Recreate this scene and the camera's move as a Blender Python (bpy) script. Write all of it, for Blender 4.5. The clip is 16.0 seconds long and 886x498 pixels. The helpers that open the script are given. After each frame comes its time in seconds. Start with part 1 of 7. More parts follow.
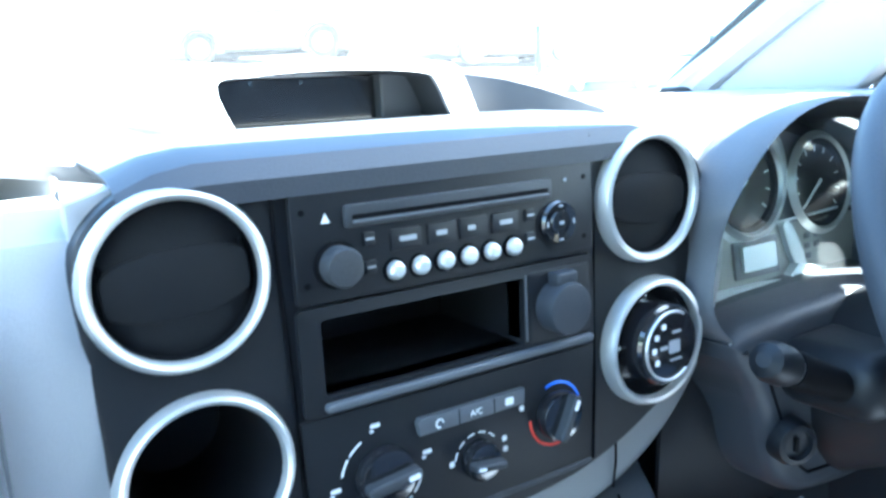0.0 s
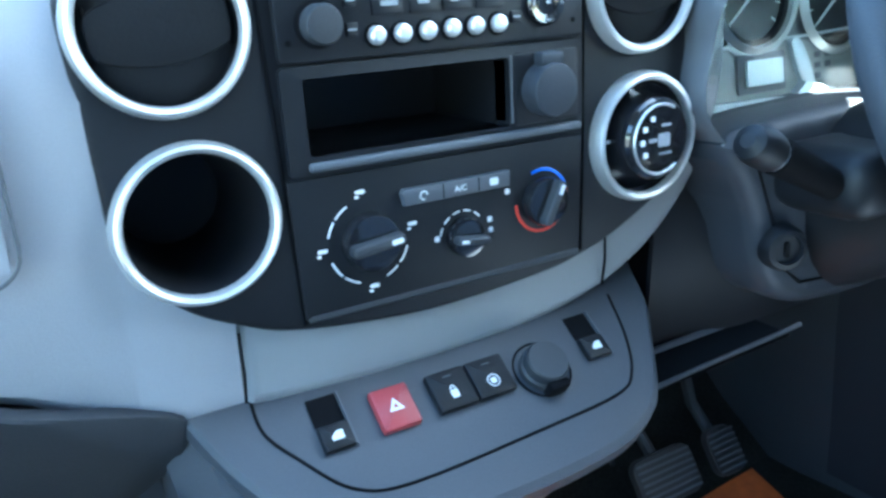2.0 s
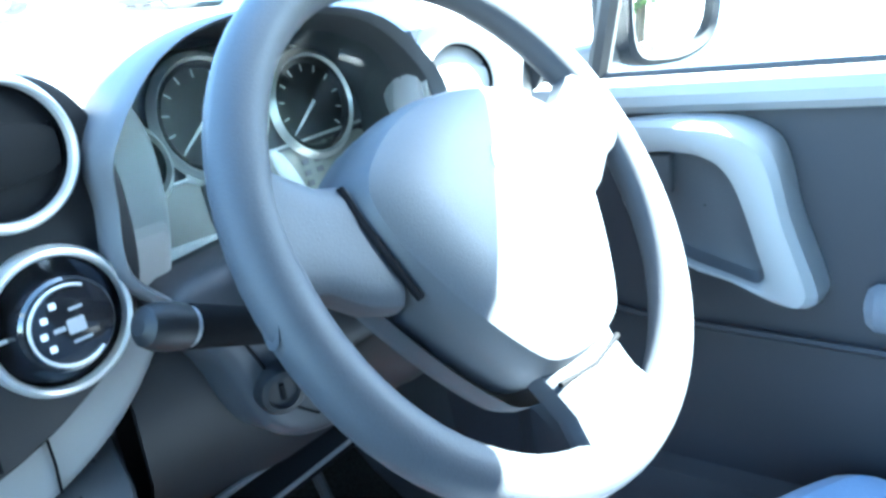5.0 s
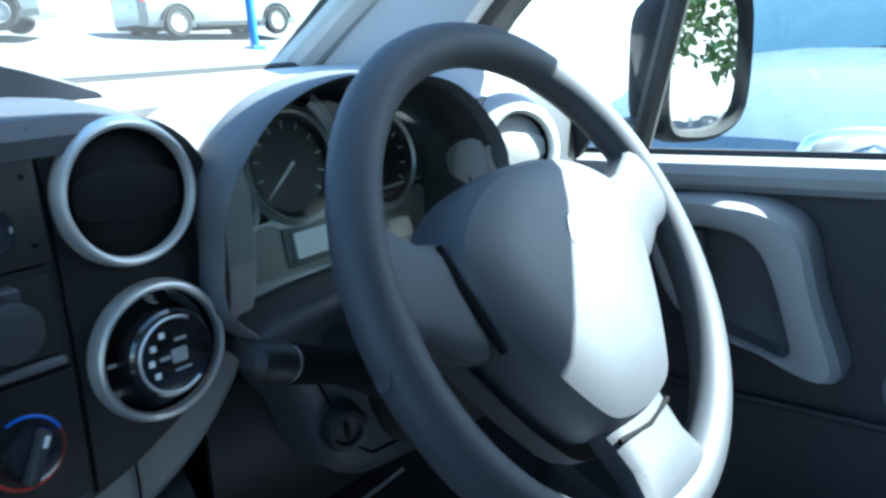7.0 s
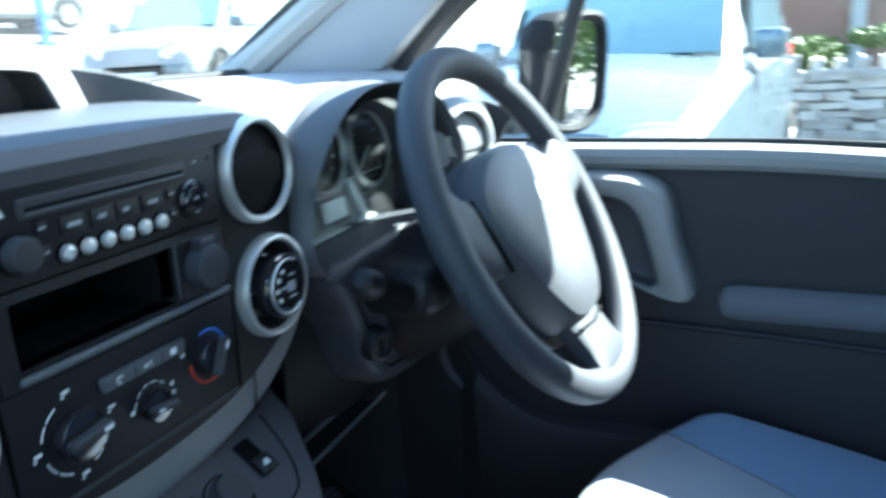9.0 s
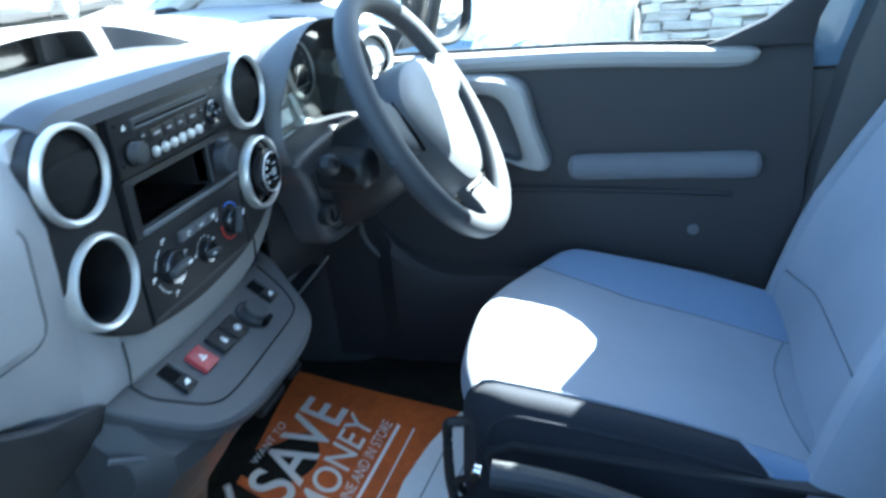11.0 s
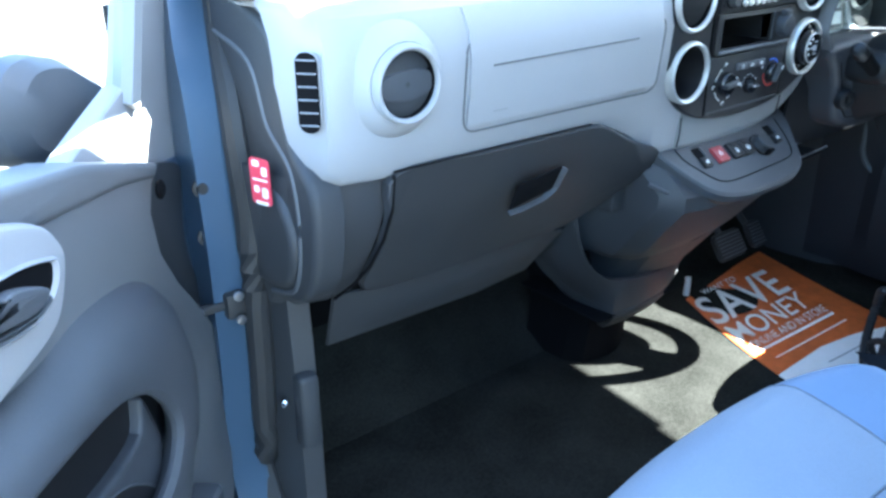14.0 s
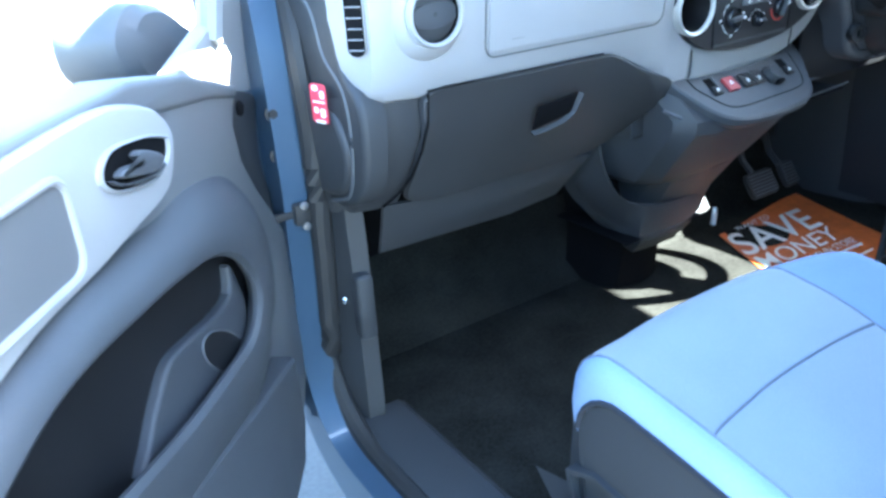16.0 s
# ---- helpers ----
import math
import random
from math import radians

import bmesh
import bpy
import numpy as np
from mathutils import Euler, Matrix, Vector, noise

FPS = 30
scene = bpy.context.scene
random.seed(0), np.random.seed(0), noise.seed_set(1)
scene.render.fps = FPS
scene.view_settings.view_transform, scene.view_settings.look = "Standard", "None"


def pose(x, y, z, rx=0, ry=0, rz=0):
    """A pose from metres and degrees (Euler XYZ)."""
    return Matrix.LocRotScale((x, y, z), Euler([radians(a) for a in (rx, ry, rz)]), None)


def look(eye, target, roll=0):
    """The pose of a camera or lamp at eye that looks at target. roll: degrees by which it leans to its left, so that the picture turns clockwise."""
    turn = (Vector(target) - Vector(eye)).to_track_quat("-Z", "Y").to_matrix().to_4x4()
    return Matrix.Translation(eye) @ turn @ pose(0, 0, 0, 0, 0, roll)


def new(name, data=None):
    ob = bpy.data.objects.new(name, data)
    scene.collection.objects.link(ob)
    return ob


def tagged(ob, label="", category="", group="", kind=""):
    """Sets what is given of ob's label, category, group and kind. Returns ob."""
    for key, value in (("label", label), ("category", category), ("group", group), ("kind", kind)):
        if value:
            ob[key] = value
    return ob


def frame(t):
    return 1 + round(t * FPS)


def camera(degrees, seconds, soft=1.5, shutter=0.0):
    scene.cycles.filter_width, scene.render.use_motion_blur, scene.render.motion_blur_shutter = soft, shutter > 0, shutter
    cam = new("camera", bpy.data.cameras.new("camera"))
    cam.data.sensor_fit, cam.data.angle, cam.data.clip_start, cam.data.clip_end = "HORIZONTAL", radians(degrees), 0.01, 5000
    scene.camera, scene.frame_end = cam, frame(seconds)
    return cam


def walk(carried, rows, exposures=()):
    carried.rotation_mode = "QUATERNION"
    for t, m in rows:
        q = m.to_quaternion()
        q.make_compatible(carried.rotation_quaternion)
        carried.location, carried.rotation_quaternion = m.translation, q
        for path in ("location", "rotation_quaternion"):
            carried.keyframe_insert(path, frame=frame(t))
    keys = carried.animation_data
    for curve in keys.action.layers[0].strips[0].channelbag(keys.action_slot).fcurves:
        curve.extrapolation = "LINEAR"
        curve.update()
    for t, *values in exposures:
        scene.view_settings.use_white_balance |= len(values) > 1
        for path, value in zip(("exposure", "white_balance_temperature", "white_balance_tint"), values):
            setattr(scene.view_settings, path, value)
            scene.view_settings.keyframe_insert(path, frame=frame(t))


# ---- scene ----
cam = camera(59.5, 16.0, soft=2.8, shutter=0.5)
PATH = [
    (0, (-0.223, -0.374, 0.78), (0.809, 1.28, 0.397), -3.1),
    (0.5, (-0.23, -0.411, 0.766), (0.734, 1.3, 0.344), -1.9),
    (1, (-0.217, -0.419, 0.734), (0.689, 1.282, 0.185), -2.9),
    (1.5, (-0.223, -0.411, 0.706), (0.671, 1.267, 0.083), -2.8),
    (2, (-0.216, -0.414, 0.709), (0.698, 1.253, 0.09), -3.6),
    (2.5, (-0.183, -0.418, 0.71), (0.834, 1.185, 0.08), -4.1),
    (3, (-0.115, -0.43, 0.7), (1.174, 0.963, 0.072), -4.6),
    (3.5, (-0.06, -0.437, 0.694), (1.333, 0.826, 0.014), -5.7),
    (4, (-0.015, -0.459, 0.702), (1.41, 0.765, 0.015), -7.6),
    (4.5, (-0.011, -0.467, 0.717), (1.427, 0.749, 0.044), -8.5),
    (5, (-0.013, -0.468, 0.752), (1.438, 0.769, 0.149), -8.7),
    (7.5, (-0.137, -0.437, 0.776), (1.399, 0.753, 0.304), -3.0),
    (8, (-0.215, -0.436, 0.774), (1.362, 0.69, 0.279), -2.7),
    (8.5, (-0.278, -0.435, 0.777), (1.346, 0.605, 0.246), -2.8),
    (9, (-0.351, -0.416, 0.804), (1.403, 0.39, 0.28), -3.2),
    (9.5, (-0.427, -0.404, 0.864), (1.432, -0.034, 0.226), -7.2),
    (12, (-0.862, -0.504, 0.86), (0.819, 0.136, -0.015), -4.1),
    (12.5, (-0.969, -0.486, 0.838), (0.653, 0.217, -0.097), -3.1),
    (13, (-1.028, -0.51, 0.831), (0.477, 0.436, -0.086), -3.5),
    (13.5, (-1.064, -0.599, 0.831), (0.178, 0.729, -0.001), -1.6),
    (14, (-1.089, -0.654, 0.829), (0.045, 0.771, 0.002), -0.0),
    (14.5, (-1.078, -0.624, 0.808), (0.045, 0.761, -0.096), 3.2),
    (15, (-1.065, -0.676, 0.799), (-0.093, 0.813, -0.116), 1.2),
    (15.5, (-1.113, -0.748, 0.788), (-0.112, 0.743, -0.093), 1.2),
    (16, (-1.169, -0.838, 0.801), (-0.187, 0.683, -0.049), -3.5),
]
walk_rows = [(t, look(eye, target, roll)) for t, eye, target, roll in PATH]
EXPO = [(0, 4.95, 5510, -3), (0.6, 4.55, 5410, -5), (1.0, 4.30, 5360, -6), (1.4, 4.48, 5360, -6), (1.8, 4.78, 5360, -6), (2.4, 5.20, 5150, -8), (3.2, 5.50, 5300, -8), (4.2, 5.62, 5500, -7), (5.2, 5.42, 5300, -7),
        (7.3, 3.05, 5300, -6), (8.0, 3.13, 5380, -5), (8.8, 3.32, 5520, -5), (9.7, 3.54, 5660, -5), (11.8, 4.40, 5480, -4), (12.8, 4.46, 5580, -3), (13.5, 4.56, 5750, -1), (14.5, 4.56, 5720, -1), (16, 4.92, 5740, -1)]
walk(cam, walk_rows, EXPO)

# ---- daylight ----
SUN = Vector((0.71, -0.68, 0.97)).normalized()
world = bpy.data.worlds.new("sky")
scene.world = world
world.use_nodes = True
wn = world.node_tree
sky = wn.nodes.new("ShaderNodeTexSky")
sky.sky_type, sky.sun_disc = "NISHITA", False
sky.sun_elevation = math.asin(SUN.z)
sky.sun_rotation = math.atan2(SUN.x, SUN.y)
wn.links.new(sky.outputs[0], wn.nodes["Background"].inputs[0])
wn.nodes["Background"].inputs[1].default_value = 0.085
lamp = bpy.data.lights.new("sun", "SUN")
lamp.energy, lamp.angle, lamp.color = 5.0, radians(0.5), (1, 0.95, 0.87)
new("sun", lamp).matrix_world = look(SUN * 20, (0, 0, 0))


# ---- materials ----
def mat(name, base, rough=0.5, metal=0.0, grain=0.0, bump=0.0, var=0.08, coarse=9.0, coat=0.0, spec=0.5, dust=0.0, sheen=0.0):
    """A surface with colour variation at two scales, uneven gloss and fine relief. grain: relief cells per metre."""
    m = bpy.data.materials.new(name)
    m.use_nodes = True
    t = m.node_tree
    b = t.nodes["Principled BSDF"]
    b.inputs["Roughness"].default_value, b.inputs["Metallic"].default_value = rough, metal
    b.inputs["Coat Weight"].default_value, b.inputs["Specular IOR Level"].default_value = coat, spec
    b.inputs["Sheen Weight"].default_value = sheen
    pos = t.nodes.new("ShaderNodeTexCoord")
    big, small = t.nodes.new("ShaderNodeTexNoise"), t.nodes.new("ShaderNodeTexNoise")
    big.inputs["Scale"].default_value, big.inputs["Detail"].default_value = coarse, 4
    small.inputs["Scale"].default_value, small.inputs["Detail"].default_value = max(grain, 60), 2
    for n in (big, small):
        t.links.new(pos.outputs["Object"], n.inputs["Vector"])
    mix = t.nodes.new("ShaderNodeMix")
    mix.data_type, mix.inputs["Factor"].default_value = "FLOAT", 0.45
    t.links.new(big.outputs[0], mix.inputs[2]), t.links.new(small.outputs[0], mix.inputs[3])
    ramp = t.nodes.new("ShaderNodeValToRGB")
    ramp.color_ramp.elements[0].position, ramp.color_ramp.elements[1].position = 0.3, 0.7
    ramp.color_ramp.elements[0].color = (*[c * (1 - var) for c in base], 1)
    ramp.color_ramp.elements[1].color = (*[min(1, c * (1 + var) + dust) for c in base], 1)
    t.links.new(mix.outputs[0], ramp.inputs[0]), t.links.new(ramp.outputs[0], b.inputs["Base Color"])
    gloss = t.nodes.new("ShaderNodeMapRange")
    gloss.inputs[3].default_value, gloss.inputs[4].default_value = max(0.03, rough - 0.08), min(1, rough + 0.1)
    t.links.new(big.outputs[0], gloss.inputs[0]), t.links.new(gloss.outputs[0], b.inputs["Roughness"])
    if bump:
        bp = t.nodes.new("ShaderNodeBump")
        bp.inputs["Strength"].default_value, bp.inputs["Distance"].default_value = bump, 0.0006
        t.links.new(small.outputs[0], bp.inputs["Height"]), t.links.new(bp.outputs[0], b.inputs["Normal"])
    return m


def glass(name, tint=(0.95, 0.98, 0.97), rough=0.0, edge=0.05, rim=0.75):
    m = bpy.data.materials.new(name)
    m.use_nodes = True
    t = m.node_tree
    out = t.nodes["Material Output"]
    t.nodes.remove(t.nodes["Principled BSDF"])
    tr, gl, mx, fr = (t.nodes.new("ShaderNode" + k) for k in ("BsdfTransparent", "BsdfGlossy", "MixShader", "LayerWeight"))
    tr.inputs[0].default_value, gl.inputs["Roughness"].default_value = (*tint, 1), rough
    fr.inputs[0].default_value = 0.5
    pw, mu = t.nodes.new("ShaderNodeMath"), t.nodes.new("ShaderNodeMath")
    pw.operation, mu.operation = "POWER", "MULTIPLY_ADD"
    pw.inputs[1].default_value, mu.inputs[1].default_value, mu.inputs[2].default_value = 4.0, rim, edge
    t.links.new(fr.outputs["Facing"], pw.inputs[0]), t.links.new(pw.outputs[0], mu.inputs[0])
    t.links.new(mu.outputs[0], mx.inputs[0]), t.links.new(tr.outputs[0], mx.inputs[1])
    t.links.new(gl.outputs[0], mx.inputs[2]), t.links.new(mx.outputs[0], out.inputs[0])
    return m


GREY = mat("light_grey_plastic", (0.305, 0.305, 0.315), 0.5, grain=900, bump=0.25, var=0.05)
BAND = mat("warm_grey_plastic", (0.235, 0.237, 0.240), 0.48, grain=900, bump=0.25, var=0.05)
DARK = mat("charcoal_plastic", (0.028, 0.030, 0.034), 0.58, grain=800, bump=0.35, var=0.12, dust=0.004)
SLATE = mat("slate_plastic", (0.078, 0.083, 0.093), 0.52, grain=800, bump=0.35, var=0.08, dust=0.004)
BLACK = mat("black_satin_panel", (0.008, 0.0085, 0.0105), 0.5, grain=700, bump=0.15, var=0.12, spec=0.35)
VENTB = mat("matt_vent_black", (0.009, 0.0095, 0.011), 0.7, grain=600, bump=0.2, var=0.12, spec=0.2)
LOWER = mat("charcoal_slate_plastic", (0.035, 0.0365, 0.041), 0.56, grain=800, bump=0.35, var=0.10, dust=0.004)
SWITCHP = mat("dark_slate_plastic", (0.047, 0.051, 0.059), 0.52, grain=800, bump=0.35, var=0.08, dust=0.004)
# Driver-side trim, darker than the open door's: shade in the colour.
DOORD = mat("shaded_side_trim", (0.0235, 0.0238, 0.0285), 0.58, grain=800, bump=0.35, var=0.10, spec=0.3)
TOPR = mat("dark_top_plastic", (0.040, 0.044, 0.053), 0.5, grain=800, bump=0.3, var=0.10, spec=0.4)
# Passenger door trim, base raised for the light and sheen on it.
DOORP = mat("lit_door_trim", (0.118, 0.122, 0.130), 0.44, grain=800, bump=0.35, var=0.08, dust=0.004)
COWL = mat("column_slate_plastic", (0.030, 0.033, 0.040), 0.5, grain=800, bump=0.3, var=0.08, spec=0.4)
PIANO = mat("gloss_black", (0.012, 0.012, 0.014), 0.12, var=0.1, coat=0.5)
# Black parts and joints; also puts the shade of deep hollows into colour.
VOID = mat("black_plastic_and_shade", (0.004, 0.004, 0.005), 0.8, grain=500, bump=0.2, var=0.2, spec=0.1)
RUBBER = mat("black_rubber", (0.02, 0.02, 0.021), 0.6, grain=400, bump=0.3, var=0.15)
SILVER = mat("satin_silver", (0.66, 0.655, 0.635), 0.40, metal=0.7, grain=700, bump=0.05, var=0.04)
PEARL = mat("satin_chrome", (0.78, 0.78, 0.76), 0.3, metal=0.6, var=0.03)
CHROME = mat("chrome", (0.8, 0.81, 0.82), 0.12, metal=1.0, var=0.03)
STEEL = mat("worn_steel", (0.45, 0.45, 0.46), 0.35, metal=1.0, grain=300, bump=0.2, var=0.15)
LEATHER = mat("dark_grey_rim_foam", (0.038, 0.042, 0.050), 0.58, grain=700, bump=0.4, var=0.08, spec=0.38)
HUBM = mat("grey_hub_plastic", (0.056, 0.060, 0.068), 0.5, grain=900, bump=0.35, var=0.06)
PAINT = mat("blue_metallic_paint", (0.066, 0.108, 0.168), 0.30, metal=0.35, grain=1500, bump=0.03, var=0.08, coat=0.8)
FABRIC = mat("grey_blue_cloth", (0.22, 0.25, 0.31), 0.9, grain=520, bump=0.8, var=0.10, sheen=0.2)
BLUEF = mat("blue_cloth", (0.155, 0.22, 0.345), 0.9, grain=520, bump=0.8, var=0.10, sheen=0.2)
ARMF = mat("dim_grey_door_cloth", (0.105, 0.115, 0.135), 0.9, grain=520, bump=0.8, var=0.10, sheen=0.1)
DARKF = mat("dark_grey_cloth", (0.026, 0.028, 0.035), 0.92, grain=420, bump=0.9, var=0.2, sheen=0.05, spec=0.1)
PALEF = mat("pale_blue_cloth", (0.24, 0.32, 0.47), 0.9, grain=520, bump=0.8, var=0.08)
CARPET = mat("black_carpet", (0.0158, 0.0158, 0.0140), 0.97, grain=260, bump=1.0, var=0.6, dust=0.005, spec=0.04)
WHITE = mat("white_print", (0.75, 0.76, 0.76), 0.5, var=0.03)
GREYP = mat("grey_print", (0.30, 0.31, 0.33), 0.5, var=0.05)
REDB = mat("red_button", (0.33, 0.045, 0.05), 0.4, grain=700, bump=0.15, var=0.06)
REDP = mat("red_print", (0.62, 0.05, 0.03), 0.45, var=0.05)
BLUEP = mat("blue_print", (0.03, 0.16, 0.75), 0.45, var=0.05)
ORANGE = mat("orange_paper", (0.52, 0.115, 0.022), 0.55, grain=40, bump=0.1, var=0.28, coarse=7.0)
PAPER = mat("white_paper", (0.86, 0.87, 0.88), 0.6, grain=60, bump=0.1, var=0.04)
OLIVE = mat("olive_print", (0.30, 0.27, 0.10), 0.5, var=0.1)
STICKER = mat("red_sticker", (0.62, 0.06, 0.10), 0.4, var=0.06)
SEAM = mat("seam_thread", (0.15, 0.17, 0.21), 0.9, grain=400, bump=0.3, var=0.1)
HEADLINING = mat("headlining", (0.42, 0.42, 0.41), 0.9, grain=500, bump=0.5, var=0.05)
MIRROR = mat("mirror_glass", (0.9, 0.92, 0.92), 0.02, metal=1.0, var=0.01)
MIRROR.node_tree.links.remove(MIRROR.node_tree.nodes["Principled BSDF"].inputs["Roughness"].links[0])
MIRROR.node_tree.nodes["Principled BSDF"].inputs["Roughness"].default_value = 0.01
GLASS = glass("clear_glass")
SCREENGLASS = glass("windscreen_glass", (0.90, 0.94, 0.93), 0.0, 0.04)
DULLGLASS = glass("instrument_lens", (0.90, 0.93, 0.93), 0.0, 0.02, 0.4)
JOINTG = mat("grey_joint_shadow", (0.10, 0.105, 0.11), 0.6, var=0.05)
FACEG = mat("dark_grey_dial_face", (0.22, 0.22, 0.205), 0.4, grain=300, var=0.06)
GAUGE = mat("silver_dial_face", (0.46, 0.475, 0.48), 0.4, metal=0.2, grain=300, bump=0.0, var=0.03)
TARMAC = mat("sunbleached_tarmac", (0.105, 0.103, 0.101), 0.9, grain=90, bump=0.8, var=0.22, coarse=0.7)
WPAINT = mat("grey_silver_car_paint", (0.16, 0.17, 0.175), 0.32, metal=0.3, var=0.05, coat=0.6)
CPAINT = mat("pale_blue_car_paint", (0.14, 0.23, 0.30), 0.3, metal=0.4, var=0.05, coat=0.6)
NPAINT = mat("steel_blue_car_paint", (0.14, 0.175, 0.20), 0.28, metal=0.4, var=0.05, coat=0.6)
# Blue base raised to carry the sky's reflection in the panes.
TINT = mat("sky_coloured_glass", (0.10, 0.17, 0.205), 0.06, var=0.1, coat=0.6)
ALLOY = mat("dull_alloy", (0.19, 0.19, 0.19), 0.5, metal=0.4, grain=60, bump=0.2, var=0.25, coarse=14.0)
TYRE = mat("tyre_rubber", (0.011, 0.011, 0.011), 0.9, grain=120, bump=0.5, var=0.2)
STONE = mat("limestone", (0.44, 0.42, 0.38), 0.9, grain=45, bump=0.9, var=0.30, coarse=6.0)
MORTAR = mat("wall_core", (0.20, 0.185, 0.165), 0.95, grain=60, bump=0.8, var=0.3)
LEAF = mat("hedge_leaf", (0.10, 0.145, 0.035), 0.6, grain=20, var=0.5, coarse=14.0)
BARK = mat("bark", (0.12, 0.09, 0.06), 0.9, grain=60, bump=0.8, var=0.3)
RENDER = mat("pale_rendered_wall", (0.45, 0.43, 0.40), 0.9, grain=30, bump=0.4, var=0.08)
BROWN = mat("reddish_brown_render", (0.30, 0.17, 0.12), 0.9, grain=30, bump=0.5, var=0.2, coarse=2.0)
SLATES = mat("roof_slate", (0.13, 0.13, 0.15), 0.7, grain=20, bump=0.6, var=0.2)
BINBLUE = mat("blue_post_paint", (0.012, 0.09, 0.26), 0.4, var=0.08)
GREENG = mat("green_glass_bottle", (0.04, 0.28, 0.14), 0.15, var=0.1, coat=0.6)
for m_ in (STONE, LEAF):
    t_ = m_.node_tree
    b_ = t_.nodes["Principled BSDF"]
    info, hs, old = t_.nodes.new("ShaderNodeNewGeometry" if m_ is LEAF else "ShaderNodeObjectInfo"), t_.nodes.new("ShaderNodeHueSaturation"), b_.inputs["Base Color"].links[0].from_socket
    rng = t_.nodes.new("ShaderNodeMapRange")
    rng.inputs[3].default_value, rng.inputs[4].default_value = (0.6, 1.4) if m_ is LEAF else (0.72, 1.2)
    t_.links.new(info.outputs["Random Per Island" if m_ is LEAF else "Random"], rng.inputs[0])
    t_.links.new(rng.outputs[0], hs.inputs["Value"]), t_.links.new(old, hs.inputs["Color"]), t_.links.new(hs.outputs[0], b_.inputs["Base Color"])


# ---- mesh helpers ----
def finish(bm, name, material, smooth=True, angle=28):
    bmesh.ops.recalc_face_normals(bm, faces=bm.faces)
    me = bpy.data.meshes.new(name)
    bm.to_mesh(me)
    bm.free()
    me.materials.append(material)
    if smooth:
        me.polygons.foreach_set("use_smooth", [True] * len(me.polygons))
        me.set_sharp_from_angle(angle=radians(angle))
    return me


def part(name, bm, material, parent=None, label="", m=None, smooth=True, angle=28):
    """One mesh object under a thing or a part."""
    ob = new(name, bm if isinstance(bm, bpy.types.Mesh) else finish(bm, name, material, smooth, angle))
    if m is not None:
        ob.matrix_basis = m
    if parent:
        ob.parent = parent
    if label:
        ob["label"] = label
    return ob


def thing(name, label, category, group="", kind="", m=None):
    ob = tagged(new(name), label, category, group, kind)
    if m is not None:
        ob.matrix_basis = m
    return ob


def box(x0, x1, y0, y1, z0, z1, r=0.004, seg=2):
    bm = bmesh.new()
    bmesh.ops.create_cube(bm, size=1)
    bmesh.ops.transform(bm, matrix=Matrix.LocRotScale(((x0 + x1) / 2, (y0 + y1) / 2, (z0 + z1) / 2), None, (abs(x1 - x0), abs(y1 - y0), abs(z1 - z0))), verts=bm.verts)
    if r:
        bmesh.ops.bevel(bm, geom=bm.edges[:], offset=r, segments=seg, affect="EDGES", profile=0.5)
    return bm


def grid(rows, wrap=False, caps=False, thick=0.0):
    """A surface through rows of points. wrap: the rows are closed; caps: ends are filled; thick: given a thickness."""
    bm = bmesh.new()
    vs = [[bm.verts.new(p) for p in row] for row in rows]
    for a, b in zip(vs, vs[1:]):
        n = len(a)
        for i in range(n if wrap else n - 1):
            j = (i + 1) % n
            bm.faces.new((a[i], a[j], b[j], b[i]))
    if caps:
        bm.faces.new(vs[0]), bm.faces.new(vs[-1])
    bmesh.ops.recalc_face_normals(bm, faces=bm.faces)
    if thick:
        bmesh.ops.solidify(bm, geom=bm.faces[:], thickness=thick)
    return bm


def lathe(profile, m=None, n=40):
    """A turned body round the local z axis from (radius, height) pairs."""
    rows = [[(max(r, 1e-5) * math.cos(2 * math.pi * k / n), max(r, 1e-5) * math.sin(2 * math.pi * k / n), h) for k in range(n)] for r, h in profile]
    bm = grid(rows, wrap=True)
    bmesh.ops.remove_doubles(bm, verts=bm.verts, dist=2e-5)
    if m is not None:
        bmesh.ops.transform(bm, matrix=m, verts=bm.verts)
    return bm


def slab(outline, depth, m=None, r=0.0, seg=2):
    """A plate from a closed outline in local x, y, from z = 0 up to depth, its upper edge rounded by r."""
    bm = bmesh.new()
    face = bm.faces.new([bm.verts.new((x, y, 0)) for x, y in outline])
    if face.normal.z < 0:
        face.normal_flip()
    bm.normal_update()
    top = bmesh.ops.extrude_face_region(bm, geom=[face])["geom"]
    bmesh.ops.translate(bm, vec=(0, 0, depth), verts=[v for v in top if isinstance(v, bmesh.types.BMVert)])
    if r:
        edges = [e for e in bm.edges if all(abs(v.co.z - depth) < 1e-6 for v in e.verts)]
        bmesh.ops.bevel(bm, geom=edges, offset=r, segments=seg, affect="EDGES", profile=0.5)
    if m is not None:
        bmesh.ops.transform(bm, matrix=m, verts=bm.verts)
    return bm


def catmull(pts, n=6, closed=False):
    """A smooth curve through points."""
    pts = [Vector(p) for p in pts]
    out, k = [], len(pts)
    for i in range(k if closed else k - 1):
        a, b, c, d = (pts[(i + j) % k] if closed else pts[min(max(i + j, 0), k - 1)] for j in (-1, 0, 1, 2))
        for s in range(n):
            t = s / n
            out.append(0.5 * (2 * b + (c - a) * t + (2 * a - 5 * b + 4 * c - d) * t * t + (3 * b - a - 3 * c + d) * t ** 3))
    return out if closed else out + [pts[-1]]


